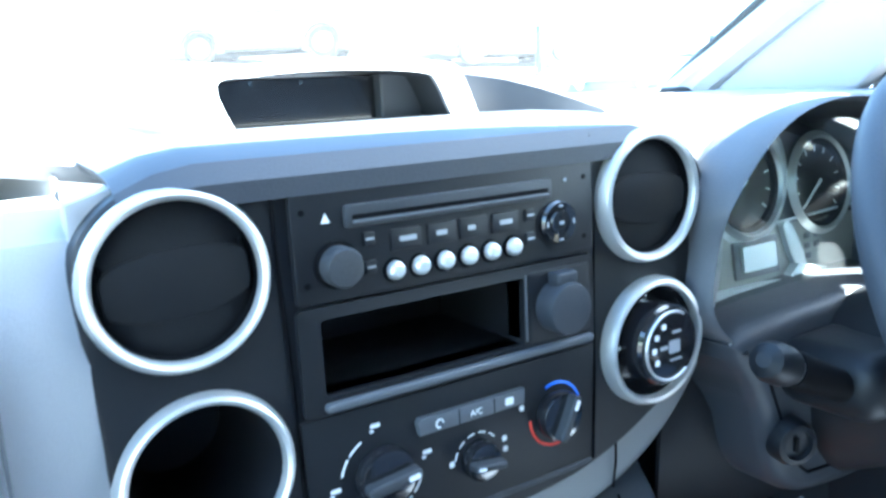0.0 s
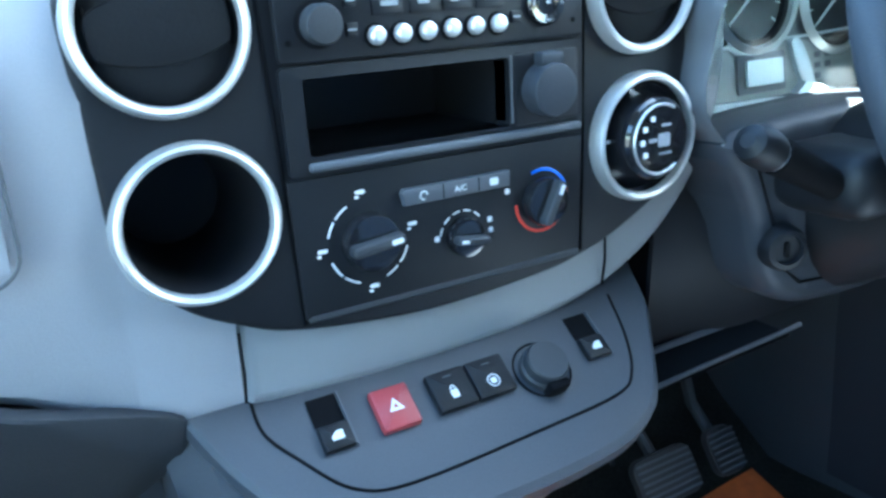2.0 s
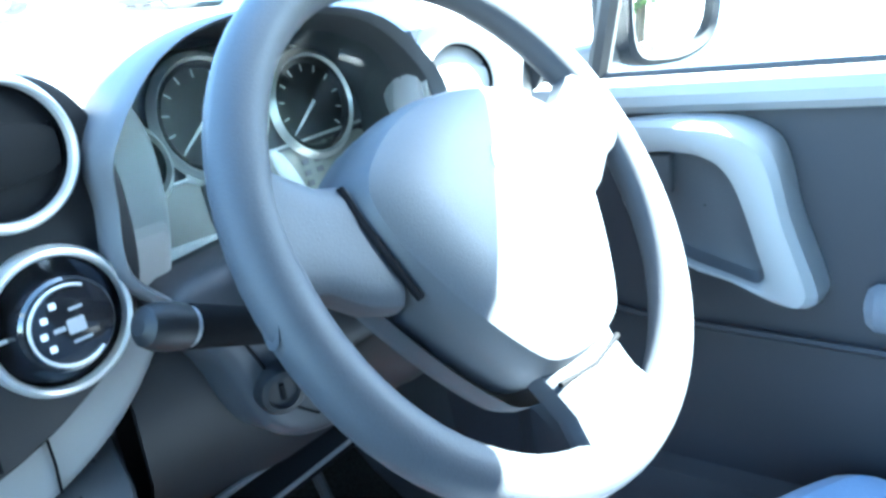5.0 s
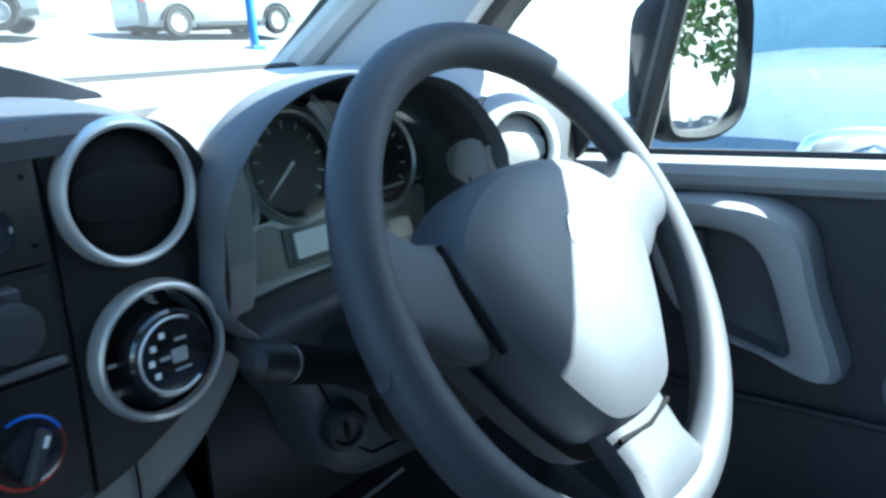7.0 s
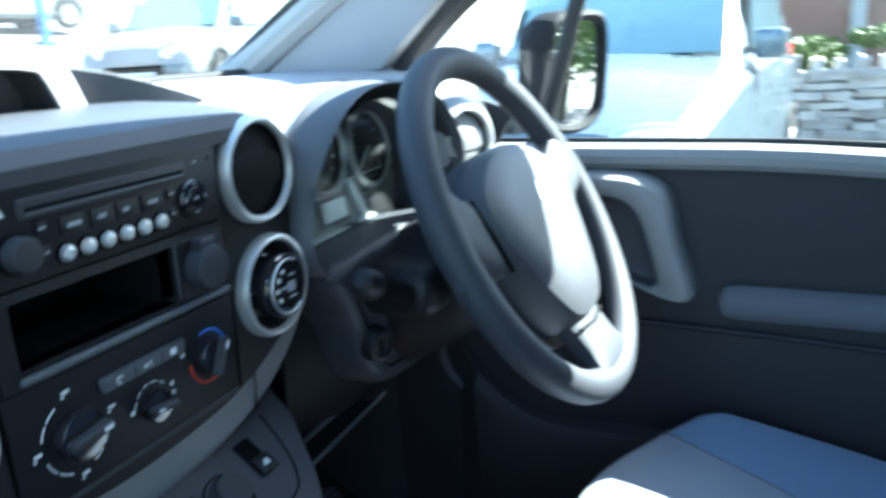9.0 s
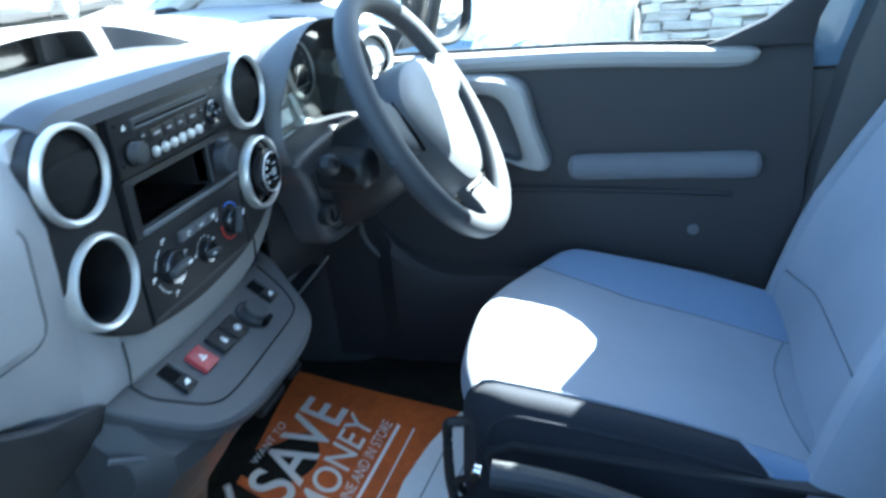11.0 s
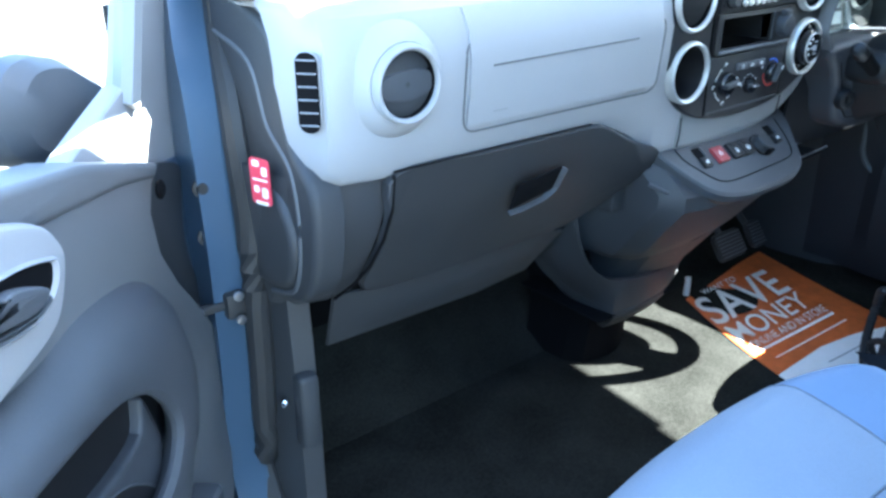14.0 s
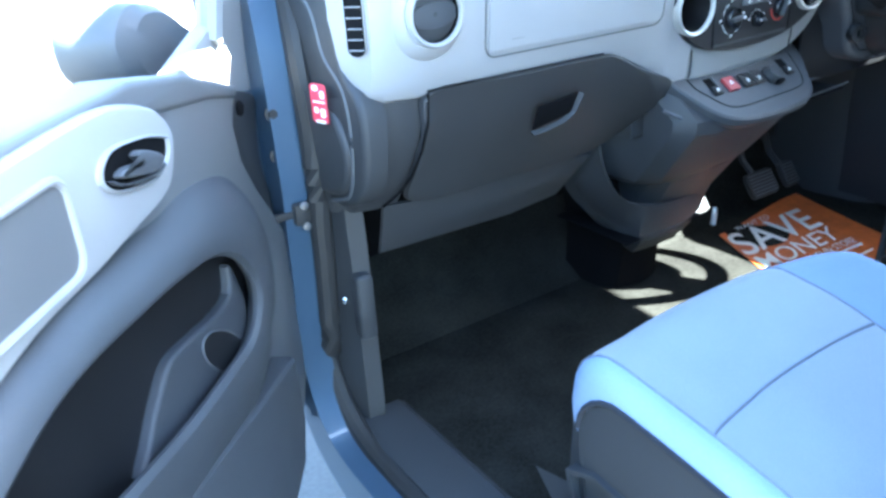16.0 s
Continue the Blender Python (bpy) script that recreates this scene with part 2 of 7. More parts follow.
def tube(path, r, n=10, closed=False, flat=1.0):
    """A round bar along a path; r may be a list. flat: its second axis as a share of the first."""
    pts = [Vector(p) for p in path]
    k, rows, up = len(pts), [], Vector((0, 0, 1))
    for i, p in enumerate(pts):
        d = (pts[(i + 1) % k] - pts[i - 1] if closed else pts[min(i + 1, k - 1)] - pts[max(i - 1, 0)]).normalized()
        side = d.cross(up)
        side = side.normalized() if side.length > 1e-3 else Vector((1, 0, 0))
        nor = side.cross(d).normalized()
        rr = r[i] if isinstance(r, (list, tuple)) else r
        rows.append([p + rr * (math.cos(2 * math.pi * j / n) * side + flat * math.sin(2 * math.pi * j / n) * nor) for j in range(n)])
    if closed:
        rows.append(rows[0])
        bm = grid(rows, wrap=True)
        bmesh.ops.remove_doubles(bm, verts=bm.verts, dist=1e-6)
        return bm
    return grid(rows, wrap=True, caps=True)


def merged(*bms):
    out = bmesh.new()
    for b in bms:
        me = bpy.data.meshes.new("tmp")
        b.to_mesh(me), b.free()
        out.from_mesh(me)
        bpy.data.meshes.remove(me)
    return out


def letters(text, size, m, align="LEFT", depth=0.0004, stretch=1.0, bold=0.0):
    """Raised lettering in the built-in font as a mesh."""
    cu = bpy.data.curves.new("t", "FONT")
    cu.body, cu.size, cu.extrude, cu.align_x, cu.offset = text, size, depth, align, bold
    ob = bpy.data.objects.new("t", cu)
    scene.collection.objects.link(ob)
    me = bpy.data.meshes.new_from_object(ob.evaluated_get(bpy.context.evaluated_depsgraph_get()))
    bpy.data.objects.remove(ob), bpy.data.curves.remove(cu)
    bm = bmesh.new()
    bm.from_mesh(me)
    bpy.data.meshes.remove(me)
    bmesh.ops.transform(bm, matrix=m @ Matrix.Diagonal((stretch, 1, 1, 1)), verts=bm.verts)
    return bm


def ring_pts(cx, cy, r, n=24, a0=0, a1=360, rx=None):
    return [(cx + (rx or r) * math.cos(radians(a0 + (a1 - a0) * k / n)), cy + r * math.sin(radians(a0 + (a1 - a0) * k / n))) for k in range(n + (a1 - a0 != 360))]


def rrect(x0, x1, y0, y1, r, n=5):
    return [p for cx, cy, a in ((x1 - r, y1 - r, 0), (x0 + r, y1 - r, 90), (x0 + r, y0 + r, 180), (x1 - r, y0 + r, 270)) for p in ring_pts(cx, cy, r, n, a, a + 90)]


def smoothed(outline, n=4):
    return [(p.x, p.y) for p in catmull([(x, y, 0) for x, y in outline], n, True)]


def cut(ob, *cutters):
    """Takes closed cutter meshes out of an object and bakes the result."""
    tools = []
    for bm in cutters:
        bmesh.ops.recalc_face_normals(bm, faces=bm.faces)
        me = bpy.data.meshes.new("cutter")
        bm.to_mesh(me), bm.free()
        c = bpy.data.objects.new("cutter", me)
        scene.collection.objects.link(c)
        md = ob.modifiers.new("hole", "BOOLEAN")
        md.operation, md.object, md.solver = "DIFFERENCE", c, "EXACT"
        tools.append(c)
    bpy.context.view_layer.update()
    me = bpy.data.meshes.new_from_object(ob.evaluated_get(bpy.context.evaluated_depsgraph_get()))
    ob.modifiers.clear()
    ob.data = me
    for c in tools:
        bpy.data.objects.remove(c)




def facing(x, y, z, turn=0, lean=0):
    """A frame whose z axis points to the car's rear, x to the right, y up."""
    return pose(x, y, z) @ pose(0, 0, 0, 0, 0, turn) @ pose(0, 0, 0, 90 + lean)


# ---- cabin shell ----
floor = tagged(part("floor", grid([[(x, y, 0.0 - 0.02 * max(0, y - 0.2) + (0.0 if y < 0.28 else (y - 0.28) * 0.9)) for x in np.linspace(-0.74, 0.80, 12)] for y in np.linspace(-2.1, 0.55, 28)], thick=0.01), CARPET), "black cabin carpet over the footwells", "floor", kind="structure")
tunnel = tagged(part("tunnel", grid([[(x, y, z) for x, z in ((-0.13, 0.004), (-0.11, 0.10), (-0.07, 0.13), (0.05, 0.13), (0.09, 0.10), (0.11, 0.004))] for y in np.linspace(-2.0, -0.36, 6)], thick=0.004), DARKF), "raised dark centre tunnel between the seats", "tunnel", kind="structure")
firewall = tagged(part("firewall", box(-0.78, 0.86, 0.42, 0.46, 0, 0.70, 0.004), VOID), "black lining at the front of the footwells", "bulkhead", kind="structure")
# Out of view; front edge curved to set where sun meets the dash.
roof = tagged(part("ceiling", grid([[(x, y, 1.25 + 0.06 * (1 - (x / 0.66) ** 2) - 0.16 * max(0, (y + 0.62) / 0.35) ** 1.6) for x, y in [(x, -2.1 + k * (1.865 - 0.18 * x * x)) for x in np.linspace(-0.66, 0.66, 13)]] for k in np.linspace(0, 1, 15)], thick=0.03), HEADLINING), "pale grey headlining", "ceiling", kind="structure")
# Out of view: outer roof added so its edge shades the open door.
tagged(part("roof_sun_block", grid([[(x, -2.12 + k * (1.78 - 0.18 * x * x), 1.295 + 0.07 * (1 - (x / 0.70) ** 2) - 0.12 * max(0, (-2.12 + k * 1.78 + 0.62) / 0.35) ** 1.6) for x in np.linspace(-0.70, 0.70, 13)] for k in np.linspace(0, 1, 15)], thick=0.004), PAINT), "unseen blue van roof, added to shade the open door", "roof", kind="structure")
tagged(part("wall_rear", box(-0.74, 0.74, -2.14, -2.10, -0.02, 1.30, 0.004), SLATE), "dark rear end of the cabin", "wall", kind="structure")
for sx, nm in ((-1, "wall_left"), (1, "wall_right")):
    tagged(part(nm, box(sx * 0.70, sx * 0.74, -2.1, -1.0, -0.02, 1.292, 0.004), SLATE), "dark side trim behind the front seats", "wall", kind="structure")
# roof rails over the doors
for sx, nm in ((-1, "roof_rail_left"), (1, "roof_rail_right")):
    tagged(part(nm, tube(catmull([(sx * 0.645, 0.42, 0.735), (sx * 0.645, 0.20, 0.872), (sx * 0.655, -0.05, 1.02), (sx * 0.665, -0.30, 1.145), (sx * 0.665, -0.50, 1.225), (sx * 0.66, -0.80, 1.255), (sx * 0.655, -2.1, 1.25)], 6), 0.030, 12), HEADLINING), "pale pillar and roof rail above the door opening", "pillar", kind="structure")
    tagged(part("screen_edge_" + nm.split("_")[-1], tube(catmull([(sx * 0.628, 0.40, 0.765), (sx * 0.618, 0.20, 0.892), (sx * 0.628, -0.05, 1.040), (sx * 0.636, -0.27, 1.150)], 6), 0.006, 8), RUBBER), "black edge of the windscreen glass", "trim", kind="structure")
# right A pillar trim: pale broad triangle beside the screen
AP = [(0.322, 0.762), (0.20, 0.845), (0.0, 0.968), (-0.20, 1.085), (-0.25, 1.055), (-0.03, 0.90), (0.06, 0.82), (0.12, 0.765)]
tagged(part("pillar_trim_right", slab([(-y, z) for y, z in AP], 0.03, pose(0.665, 0, 0, 90, 0, -90), 0.006), GREY), "pale grey trim of the windscreen pillar", "pillar", kind="structure")
tagged(part("pillar_trim_left", slab([(y, z) for y, z in AP], 0.03, pose(-0.665, 0, 0, 90, 0, 90), 0.006), GREY), "pale grey trim of the windscreen pillar", "pillar", kind="structure")
# Rear run set low and thick to bound the sun; unseen there.
tagged(part("door_seal_right", tube(catmull([(0.69, 0.14, 0.62), (0.685, 0.10, 0.77), (0.680, 0.0, 0.868), (0.675, -0.15, 0.965), (0.668, -0.30, 1.045), (0.66, -0.52, 1.085), (0.655, -0.8, 1.11)], 6), 0.023, 10), RUBBER), "black rubber seal round the door opening", "seal", kind="structure")
# Unseen filler added to stop sun above the lowered window top.
tagged(part("header_sun_block", slab([(-y, z) for y, z in [(-0.22, 1.03), (-0.30, 1.050), (-0.52, 1.095), (-0.95, 1.125), (-0.95, 1.25), (-0.80, 1.25), (-0.50, 1.22), (-0.30, 1.14)]], 0.018, pose(0.672, 0, 0, 90, 0, -90), 0.005), HEADLINING), "unseen filler blocking sun above the driver window", "trim", kind="structure")
tagged(part("kick_panel_right", grid([[(0.70 + dx, y, z) for y, dx in ((0.08, 0.035), (0.12, 0.01), (0.2, 0.0), (0.46, 0.0))] for z in (0.0, 0.2, 0.4, 0.6)], thick=0.004), DARK), "charcoal kick panel beside the pedals", "trim", kind="structure")
# B pillar, right
tagged(part("pillar_centre_right", grid([[(0.69 + dx, -0.735 - (z - 0.2) * 0.165 - 0.16 * max(0, z - 0.58) + dy, z) for dx, dy in ((0.03, 0.035), (-0.02, 0.025), (-0.035, -0.02), (-0.035, -0.14), (0.03, -0.15))] for z in (0.0, 0.1, 0.25, 0.45, 0.62, 0.78, 0.95, 1.24)], wrap=True, caps=True), DARK), "dark centre pillar trim behind the driver door", "pillar", kind="structure")
belt = thing("seat_belt_guide", "pale grey belt cover on the centre pillar", "belt guide")
part("cover", box(0.63, 0.672, -0.93, -0.87, 0.68, 0.95, 0.012, 3), SILVER, belt)
part("belt", box(0.636, 0.64, -0.92, -0.88, 0.2, 0.69, 0.001, 1), DARKF, belt)
tagged(part("body_side_lower", slab([(-y, z) for y, z in [(-0.60, 0.08), (-0.655, 0.28), (-0.695, 0.50), (-0.7145, 0.598), (-0.90, 0.598), (-0.85, 0.28), (-0.82, 0.08)]], 0.022, pose(0.735, 0, 0, 90, 0, -90), 0.006), DOORD), "charcoal trim below the painted door frame", "body side", kind="structure")
tagged(part("body_side_right", slab([(-y, z) for y, z in [(-0.715, 0.60), (-0.722, 0.66), (-0.760, 0.77), (-0.852, 0.98), (-0.99, 0.98), (-0.94, 0.78), (-0.90, 0.60)]], 0.022, pose(0.735, 0, 0, 90, 0, -90), 0.006), PAINT), "blue painted door frame edge", "body side", kind="structure")

# ---- windscreen ----
screen_rows = []
for k in range(7):
    v = k / 6
    screen_rows.append([(x, (0.52 - 0.45 * x * x) * (1 - v) + (-0.27 - 0.20 * x * x) * v, 0.775 + (0.39 + 0.05 * (1 - (x / 0.66) ** 2)) * v) for x in np.linspace(-0.66, 0.66, 15)])
wscreen = tagged(part("window_1", grid(screen_rows), SCREENGLASS), "clear raked windscreen above the dashboard", "windscreen", kind="structure")
wscreen.visible_shadow = False
tagged(part("screen_border", tube([Vector(p) + Vector((0, -0.004, -0.012)) for p in screen_rows[0][:11]], 0.006, 8), GREY), "pale lower edge of the windscreen", "trim", kind="structure")
tagged(part("screen_seal", tube([Vector(p) + Vector((0, -0.006, -0.006)) for p in screen_rows[0][10:]], 0.007, 8), RUBBER), "black rubber seal at the windscreen base", "trim", kind="structure")

# ---- left body opening: painted pillar, rubber seal, sill ----
POST = catmull([(-0.70, 0.36, 0.86), (-0.745, 0.26, 0.70), (-0.763, 0.205, 0.60), (-0.766, 0.19, 0.45), (-0.767, 0.195, 0.30), (-0.768, 0.205, 0.14), (-0.768, 0.17, 0.03), (-0.768, 0.08, -0.035), (-0.768, -0.1, -0.045), (-0.768, -0.5, -0.045), (-0.768, -1.1, -0.045)], 6)
post = thing("door_pillar_left", "blue painted hinge pillar and sill of the open doorway", "body pillar", kind="structure")


def sweep_rect(path, a, b):
    """A flat bar: a across (world x), b along the plane of the path's normal."""
    rows = []
    for i, p in enumerate(path):
        d = (path[min(i + 1, len(path) - 1)] - path[max(i - 1, 0)]).normalized()
        n = Vector((0, -d.z, d.y)).normalized()
        rows.append([p + Vector((u, 0, 0)) + n * v for u, v in ((-a, -b), (a, -b), (a * 1.0, b), (-a, b))])
    bm = grid(rows, wrap=True, caps=True)
    return bm


part("painted_frame", sweep_rect([p + Vector((-0.006, 0, 0)) for p in POST], 0.024, 0.040), PAINT, post)
part("inner_flange", sweep_rect([p + Vector((0.020, -0.015 if p.z > 0.1 else 0, 0.0 if p.z > 0.1 else 0.02)) for p in POST], 0.006, 0.022), PAINT, post)
part("rubber_seal", tube([p + Vector((0.020, -0.050 if p.z > 0.12 else -0.012, 0.0 if p.z > 0.12 else 0.038)) for p in POST], 0.0165, 10), RUBBER, post, "black rubber door seal")
for y, z in ((0.195, 0.531), (0.20, 0.47)):
    part("bolt", lathe([(0, 0), (0.011, 0), (0.011, 0.003), (0.007, 0.004), (0.006, 0.007), (0, 0.007)], pose(-0.790, y - 0.036, z) @ pose(0, 0, 0, 90), 16), RUBBER, post)
part("screw", lathe([(0, 0), (0.006, 0), (0.006, 0.002), (0.003, 0.005), (0, 0.005)], pose(-0.735, 0.115, 0.239, 90), 12), CHROME, post)
strap = thing("door_check_strap", "steel door check strap bolted to the blue pillar", "door stay")
part("strap", box(-0.82, -0.766, 0.147, 0.157, 0.377, 0.388, 0.002), RUBBER, strap)
part("bracket", box(-0.785, -0.762, 0.138, 0.17, 0.366, 0.399, 0.003), RUBBER, strap)
for z in (0.366, 0.398):
    part("bolt", lathe([(0, 0), (0.006, 0), (0.006, 0.004), (0, 0.005)], pose(-0.772, 0.135, z, 90), 12), STEEL, strap)
tagged(part("sill_cover", grid([[(x, y, z) for x, z in ((-0.745, -0.02), (-0.742, 0.012), (-0.715, 0.022), (-0.66, 0.018), (-0.64, 0.004))] for y in np.linspace(-1.1, 0.12, 9)], thick=0.003), DARK), "dark plastic sill cover", "sill", kind="structure")

# ---- dashboard: passenger side ----
dash = thing("dashboard", "two-tone dashboard, pale grey face over charcoal lower half", "dashboard")
PROF = [(0.10, 0.549), (0.03, 0.549), (0.010, 0.551), (-0.004, 0.558), (-0.013, 0.572), (-0.019, 0.60), (-0.024, 0.635), (-0.026, 0.672), (-0.021, 0.702), (-0.008, 0.726), (0.014, 0.738), (0.04, 0.742), (0.055, 0.738), (0.066, 0.728), (0.20, 0.724)]
STAT = [(-0.738, 0.085, 0.060), (-0.7355, 0.055, 0.040), (-0.730, 0.028, 0.022), (-0.720, 0.010, 0.010), (-0.705, 0.002, 0.003), (-0.66, 0, 0), (-0.50, 0, 0), (-0.36, 0, 0), (-0.30, 0.0, -0.004), (-0.265, 0.003, -0.020), (-0.235, 0.008, -0.035), (-0.210, 0.011, -0.050), (-0.1825, 0.0135, -0.060)]


def face_row(x, dy, dz):
    w = max(0.0, min(1.0, (x + 0.245) / 0.06))     # towards the console the lower edge stands steeper
    return [(x, (y + dy) * (1 - w) + w * (y + dy if y < -0.013 or z > 0.58 else 0.006 + 0.3 * y), z + dz * max(0, min(1, (0.62 - z) / 0.07))) for y, z in PROF]


def face_tail(x, dz, top):
    """The face below the console panel: the same section, cut off at the height top and turned inwards there."""
    sec = face_row(x, 0.0135 - 0.05 * (x + 0.1825), dz)[:10]
    zz = [p[2] + 1e-6 * i for i, p in enumerate(sec)]
    ends = np.concatenate([np.linspace(zz[0], zz[3], 4), np.linspace(zz[3], top, 13)[1:]])
    row = [(x, float(np.interp(z, zz, [p[1] for p in sec])), float(z)) for z in ends]
    row[0] = (x, sec[0][1], sec[0][2])
    return row + [(x, row[-1][1] + 0.004, top + 0.001), (x, 0.05, top + 0.001)]


part("face_panel", grid([face_row(*k) for k in STAT]), GREY, dash, "pale grey grained face panel")
part("face_tail", grid([face_tail(x, -0.060 - 0.012 * min(1.0, (x + 0.1825) / 0.022), float(np.interp(x, (-0.1825, -0.178, -0.170, -0.160, -0.150, -0.142, -0.126), (0.612, 0.597, 0.578, 0.5655, 0.5615, 0.560, 0.556)))) for x in np.linspace(-0.1825, -0.126, 14)]), GREY, dash)
# upper deck with its open shelf
deck = []
for x in np.linspace(-0.75, 0.78, 34):
    fwd = 0.52 - 0.45 * x * x + 0.02
    k = max(0.0, min(1.0, (-0.175 - x) / 0.035))
    k = k * k * (3 - 2 * k)
    edge = 0.10 + 0.01 * k
    deck.append([(x, min(edge + dy, fwd), z + k * up) for dy, z, up in ((0.0, 0.744, 0.016), (-0.004, 0.750, 0.014), (0.004, 0.757, 0.013), (0.04, 0.760, 0.012), (0.16, 0.764, 0.010), (0.5, 0.760, 0.006))])
part("top_deck", grid(deck, thick=-0.006), GREY, dash, "pale grey sunlit top deck")
part("shelf_back", box(-0.74, -0.2, 0.20, 0.21, 0.70, 0.768, 0.002), DARK, dash)
part("shelf_floor", box(-0.73, -0.185, 0.066, 0.20, 0.722, 0.7275, 0.002), SLATE, dash, "slate shelf floor")
part("shelf_end", grid([[(x, y, z) for x, y in ((-0.205, 0.20), (-0.190, 0.16), (-0.183, 0.12), (-0.178, 0.095))] for z in (0.722, 0.742, 0.762)], thick=0.003), GREY, dash)
part("console_corner", slab([(-0.184, 0.705), (-0.1815, 0.712), (-0.173, 0.731), (-0.156, 0.7425), (-0.150, 0.752), (-0.184, 0.742)], 0.016, facing(0, 0.018, 0), 0.002), GREY, dash)
# airbag cover: raised outline and central crease
cover = part("airbag_cover", grid([[(x, y - 0.0035, z) for y, z in [PROF[i] for i in range(5, 10)]] for x in np.linspace(-0.553, -0.227, 12)], thick=0.004), GREY, dash, "pale grey airbag cover")
AB = rrect(-0.558, -0.222, 0.592, 0.694, 0.018, 6)


def face_y(z):
    zs = [p[1] for p in PROF[3:11]]
    ys = [p[0] for p in PROF[3:11]]
    return float(np.interp(z, zs, ys))


part("airbag_joint", tube([(x, face_y(z) - 0.0022, z) for x, z in AB], 0.0010, 6, True), JOINTG, cover)
part("crease", tube([(x, face_y(0.665) - 0.0038, 0.666 + 0.016 * (x + 0.4)) for x in np.linspace(-0.521, -0.278, 10)], 0.0011, 6), JOINTG, cover)
part("embossed_mark", tube([(x, face_y(0.612) - 0.0038, 0.612) for x in (-0.515, -0.505, -0.495)], 0.0008, 5), BAND, cover)


def air_vent(x, y, z, turn=0, r=0.0440, inner=0.0375, matl=SILVER, tilt=0, lean=0, shut=None):
    """A round swivelling outlet: ring, dark drum, lens-shaped vane and back."""
    v = thing("air_vent", "round swivelling air vent with a %s ring" % ("satin silver" if matl is SILVER else "pale grey"), "air vent", "round vents", m=facing(x, y, z, turn, lean))
    k = r / 0.045
    part("ring", lathe([(inner * 1.0, 0.0), (inner * 1.0, 0.006), (inner + 0.0010, 0.0085), (inner + 0.003, 0.0098), (r - 0.0018, 0.0088), (r, 0.004), (r + 0.0005, -0.004), (inner, -0.004)], None, 56), matl, v)
    part("barrel", lathe([(inner, 0.004), (inner - 0.001, -0.004), (inner - 0.001, -0.03), (0, -0.03)], None, 40), VOID, v)
    drum = [[(a, b, (0.001 + 0.010 * (1 - (a * a + b * b) / inner ** 2)) if (a * a + b * b) < inner ** 2 else 0.001) for a in [s * math.sqrt(max(0, inner ** 2 * 0.975 - b * b)) for s in np.linspace(-1, 1, 13)]] for b in np.linspace(-inner * 0.985, inner * 0.985, 13)]
    turned = pose(0, 0, -0.004, 0, 0, tilt)
    part("drum", grid([[(a, b, c * 0.6 - 0.001) for a, b, c in row] for row in drum], thick=-0.002), shut or (VENTB if matl is SILVER else DARK), v, m=turned)
    vane = smoothed([(-inner * 0.90, 0.0), (-inner * 0.86, inner * 0.3), (-inner * 0.5, inner * 0.44), (0, inner * 0.48), (inner * 0.5, inner * 0.44), (inner * 0.86, inner * 0.3), (inner * 0.90, 0.0), (inner * 0.84, -inner * 0.24), (inner * 0.45, -inner * 0.38), (0, -inner * 0.43), (-inner * 0.45, -inner * 0.38), (-inner * 0.84, -inner * 0.24)], 4)
    part("vane", slab(vane, 0.004, pose(0, -inner * 0.06, 0.0035), 0.0012), shut or (VENTB if matl is SILVER else SWITCHP), v, m=turned)
    for s in (-1, 1):
        part("hinge", box(s * inner * 0.86 - 0.0012, s * inner * 0.86 + 0.0012, -inner * 0.36, inner * 0.36, -0.002, 0.006, 0.0008, 1), VOID, v, m=turned)
    return v


# ---- centre console ----
SUR = [(p.x, p.y) for p in catmull([(-0.1305, 0.484, 0), (-0.10, 0.480, 0), (-0.03, 0.477, 0), (0.05, 0.480, 0), (0.12, 0.490, 0), (0.18, 0.515, 0), (0.225, 0.556, 0), (0.252, 0.605, 0), (0.262, 0.66, 0), (0.256, 0.712, 0), (0.22, 0.742, 0), (0.1, 0.75, 0), (-0.1305, 0.752, 0)], 5)]
cons = thing("centre_console", "black satin console panel in a grey surround", "console panel", m=pose(0.005, 0.011, 0))
surround = part("surround", slab(SUR, 0.10, facing(0, 0.090, 0), 0.010, 4), BAND, cons, "grey curved surround")
PAN = smoothed([(-0.190, 0.722), (-0.192, 0.69), (-0.189, 0.64), (-0.184, 0.59), (-0.160, 0.560), (-0.130, 0.542), (-0.095, 0.530), (-0.013, 0.5215), (0.073, 0.526), (0.115, 0.534), (0.152, 0.548), (0.192, 0.572), (0.218, 0.610), (0.224, 0.66), (0.2215, 0.695), (0.212, 0.725), (0.192, 0.745), (0.165, 0.751), (0.1, 0.753), (-0.1, 0.753), (-0.145, 0.751), (-0.172, 0.743)], 5)
panel = part("panel", slab(PAN, 0.030, facing(0, 0.006, 0), 0.004, 3), BLACK, cons, "black satin panel")
for body in (panel, surround):
    cut(body, *[lathe([(0, -0.3), (r, -0.3), (r, 0.1), (0, 0.1)], facing(x, -0.011, z), 48) for x, z, r in ((-0.1425, 0.7031, 0.0385), (0.1612, 0.7086, 0.0385), (-0.1392, 0.604, 0.0385), (0.165, 0.6086, 0.0395))],
        box(-0.0785, 0.055, -0.1, 0.2, 0.629, 0.6735, 0))
for pts in ([(-0.1005, 0.75), (-0.0995, 0.70), (-0.0965, 0.60), (-0.0945, 0.534)], [(0.1075, 0.752), (0.1105, 0.70), (0.1095, 0.60), (0.107, 0.537)]):
    part("joint", tube([(x, -0.0244, z) for x, z in pts], 0.0011, 6), VOID, cons)
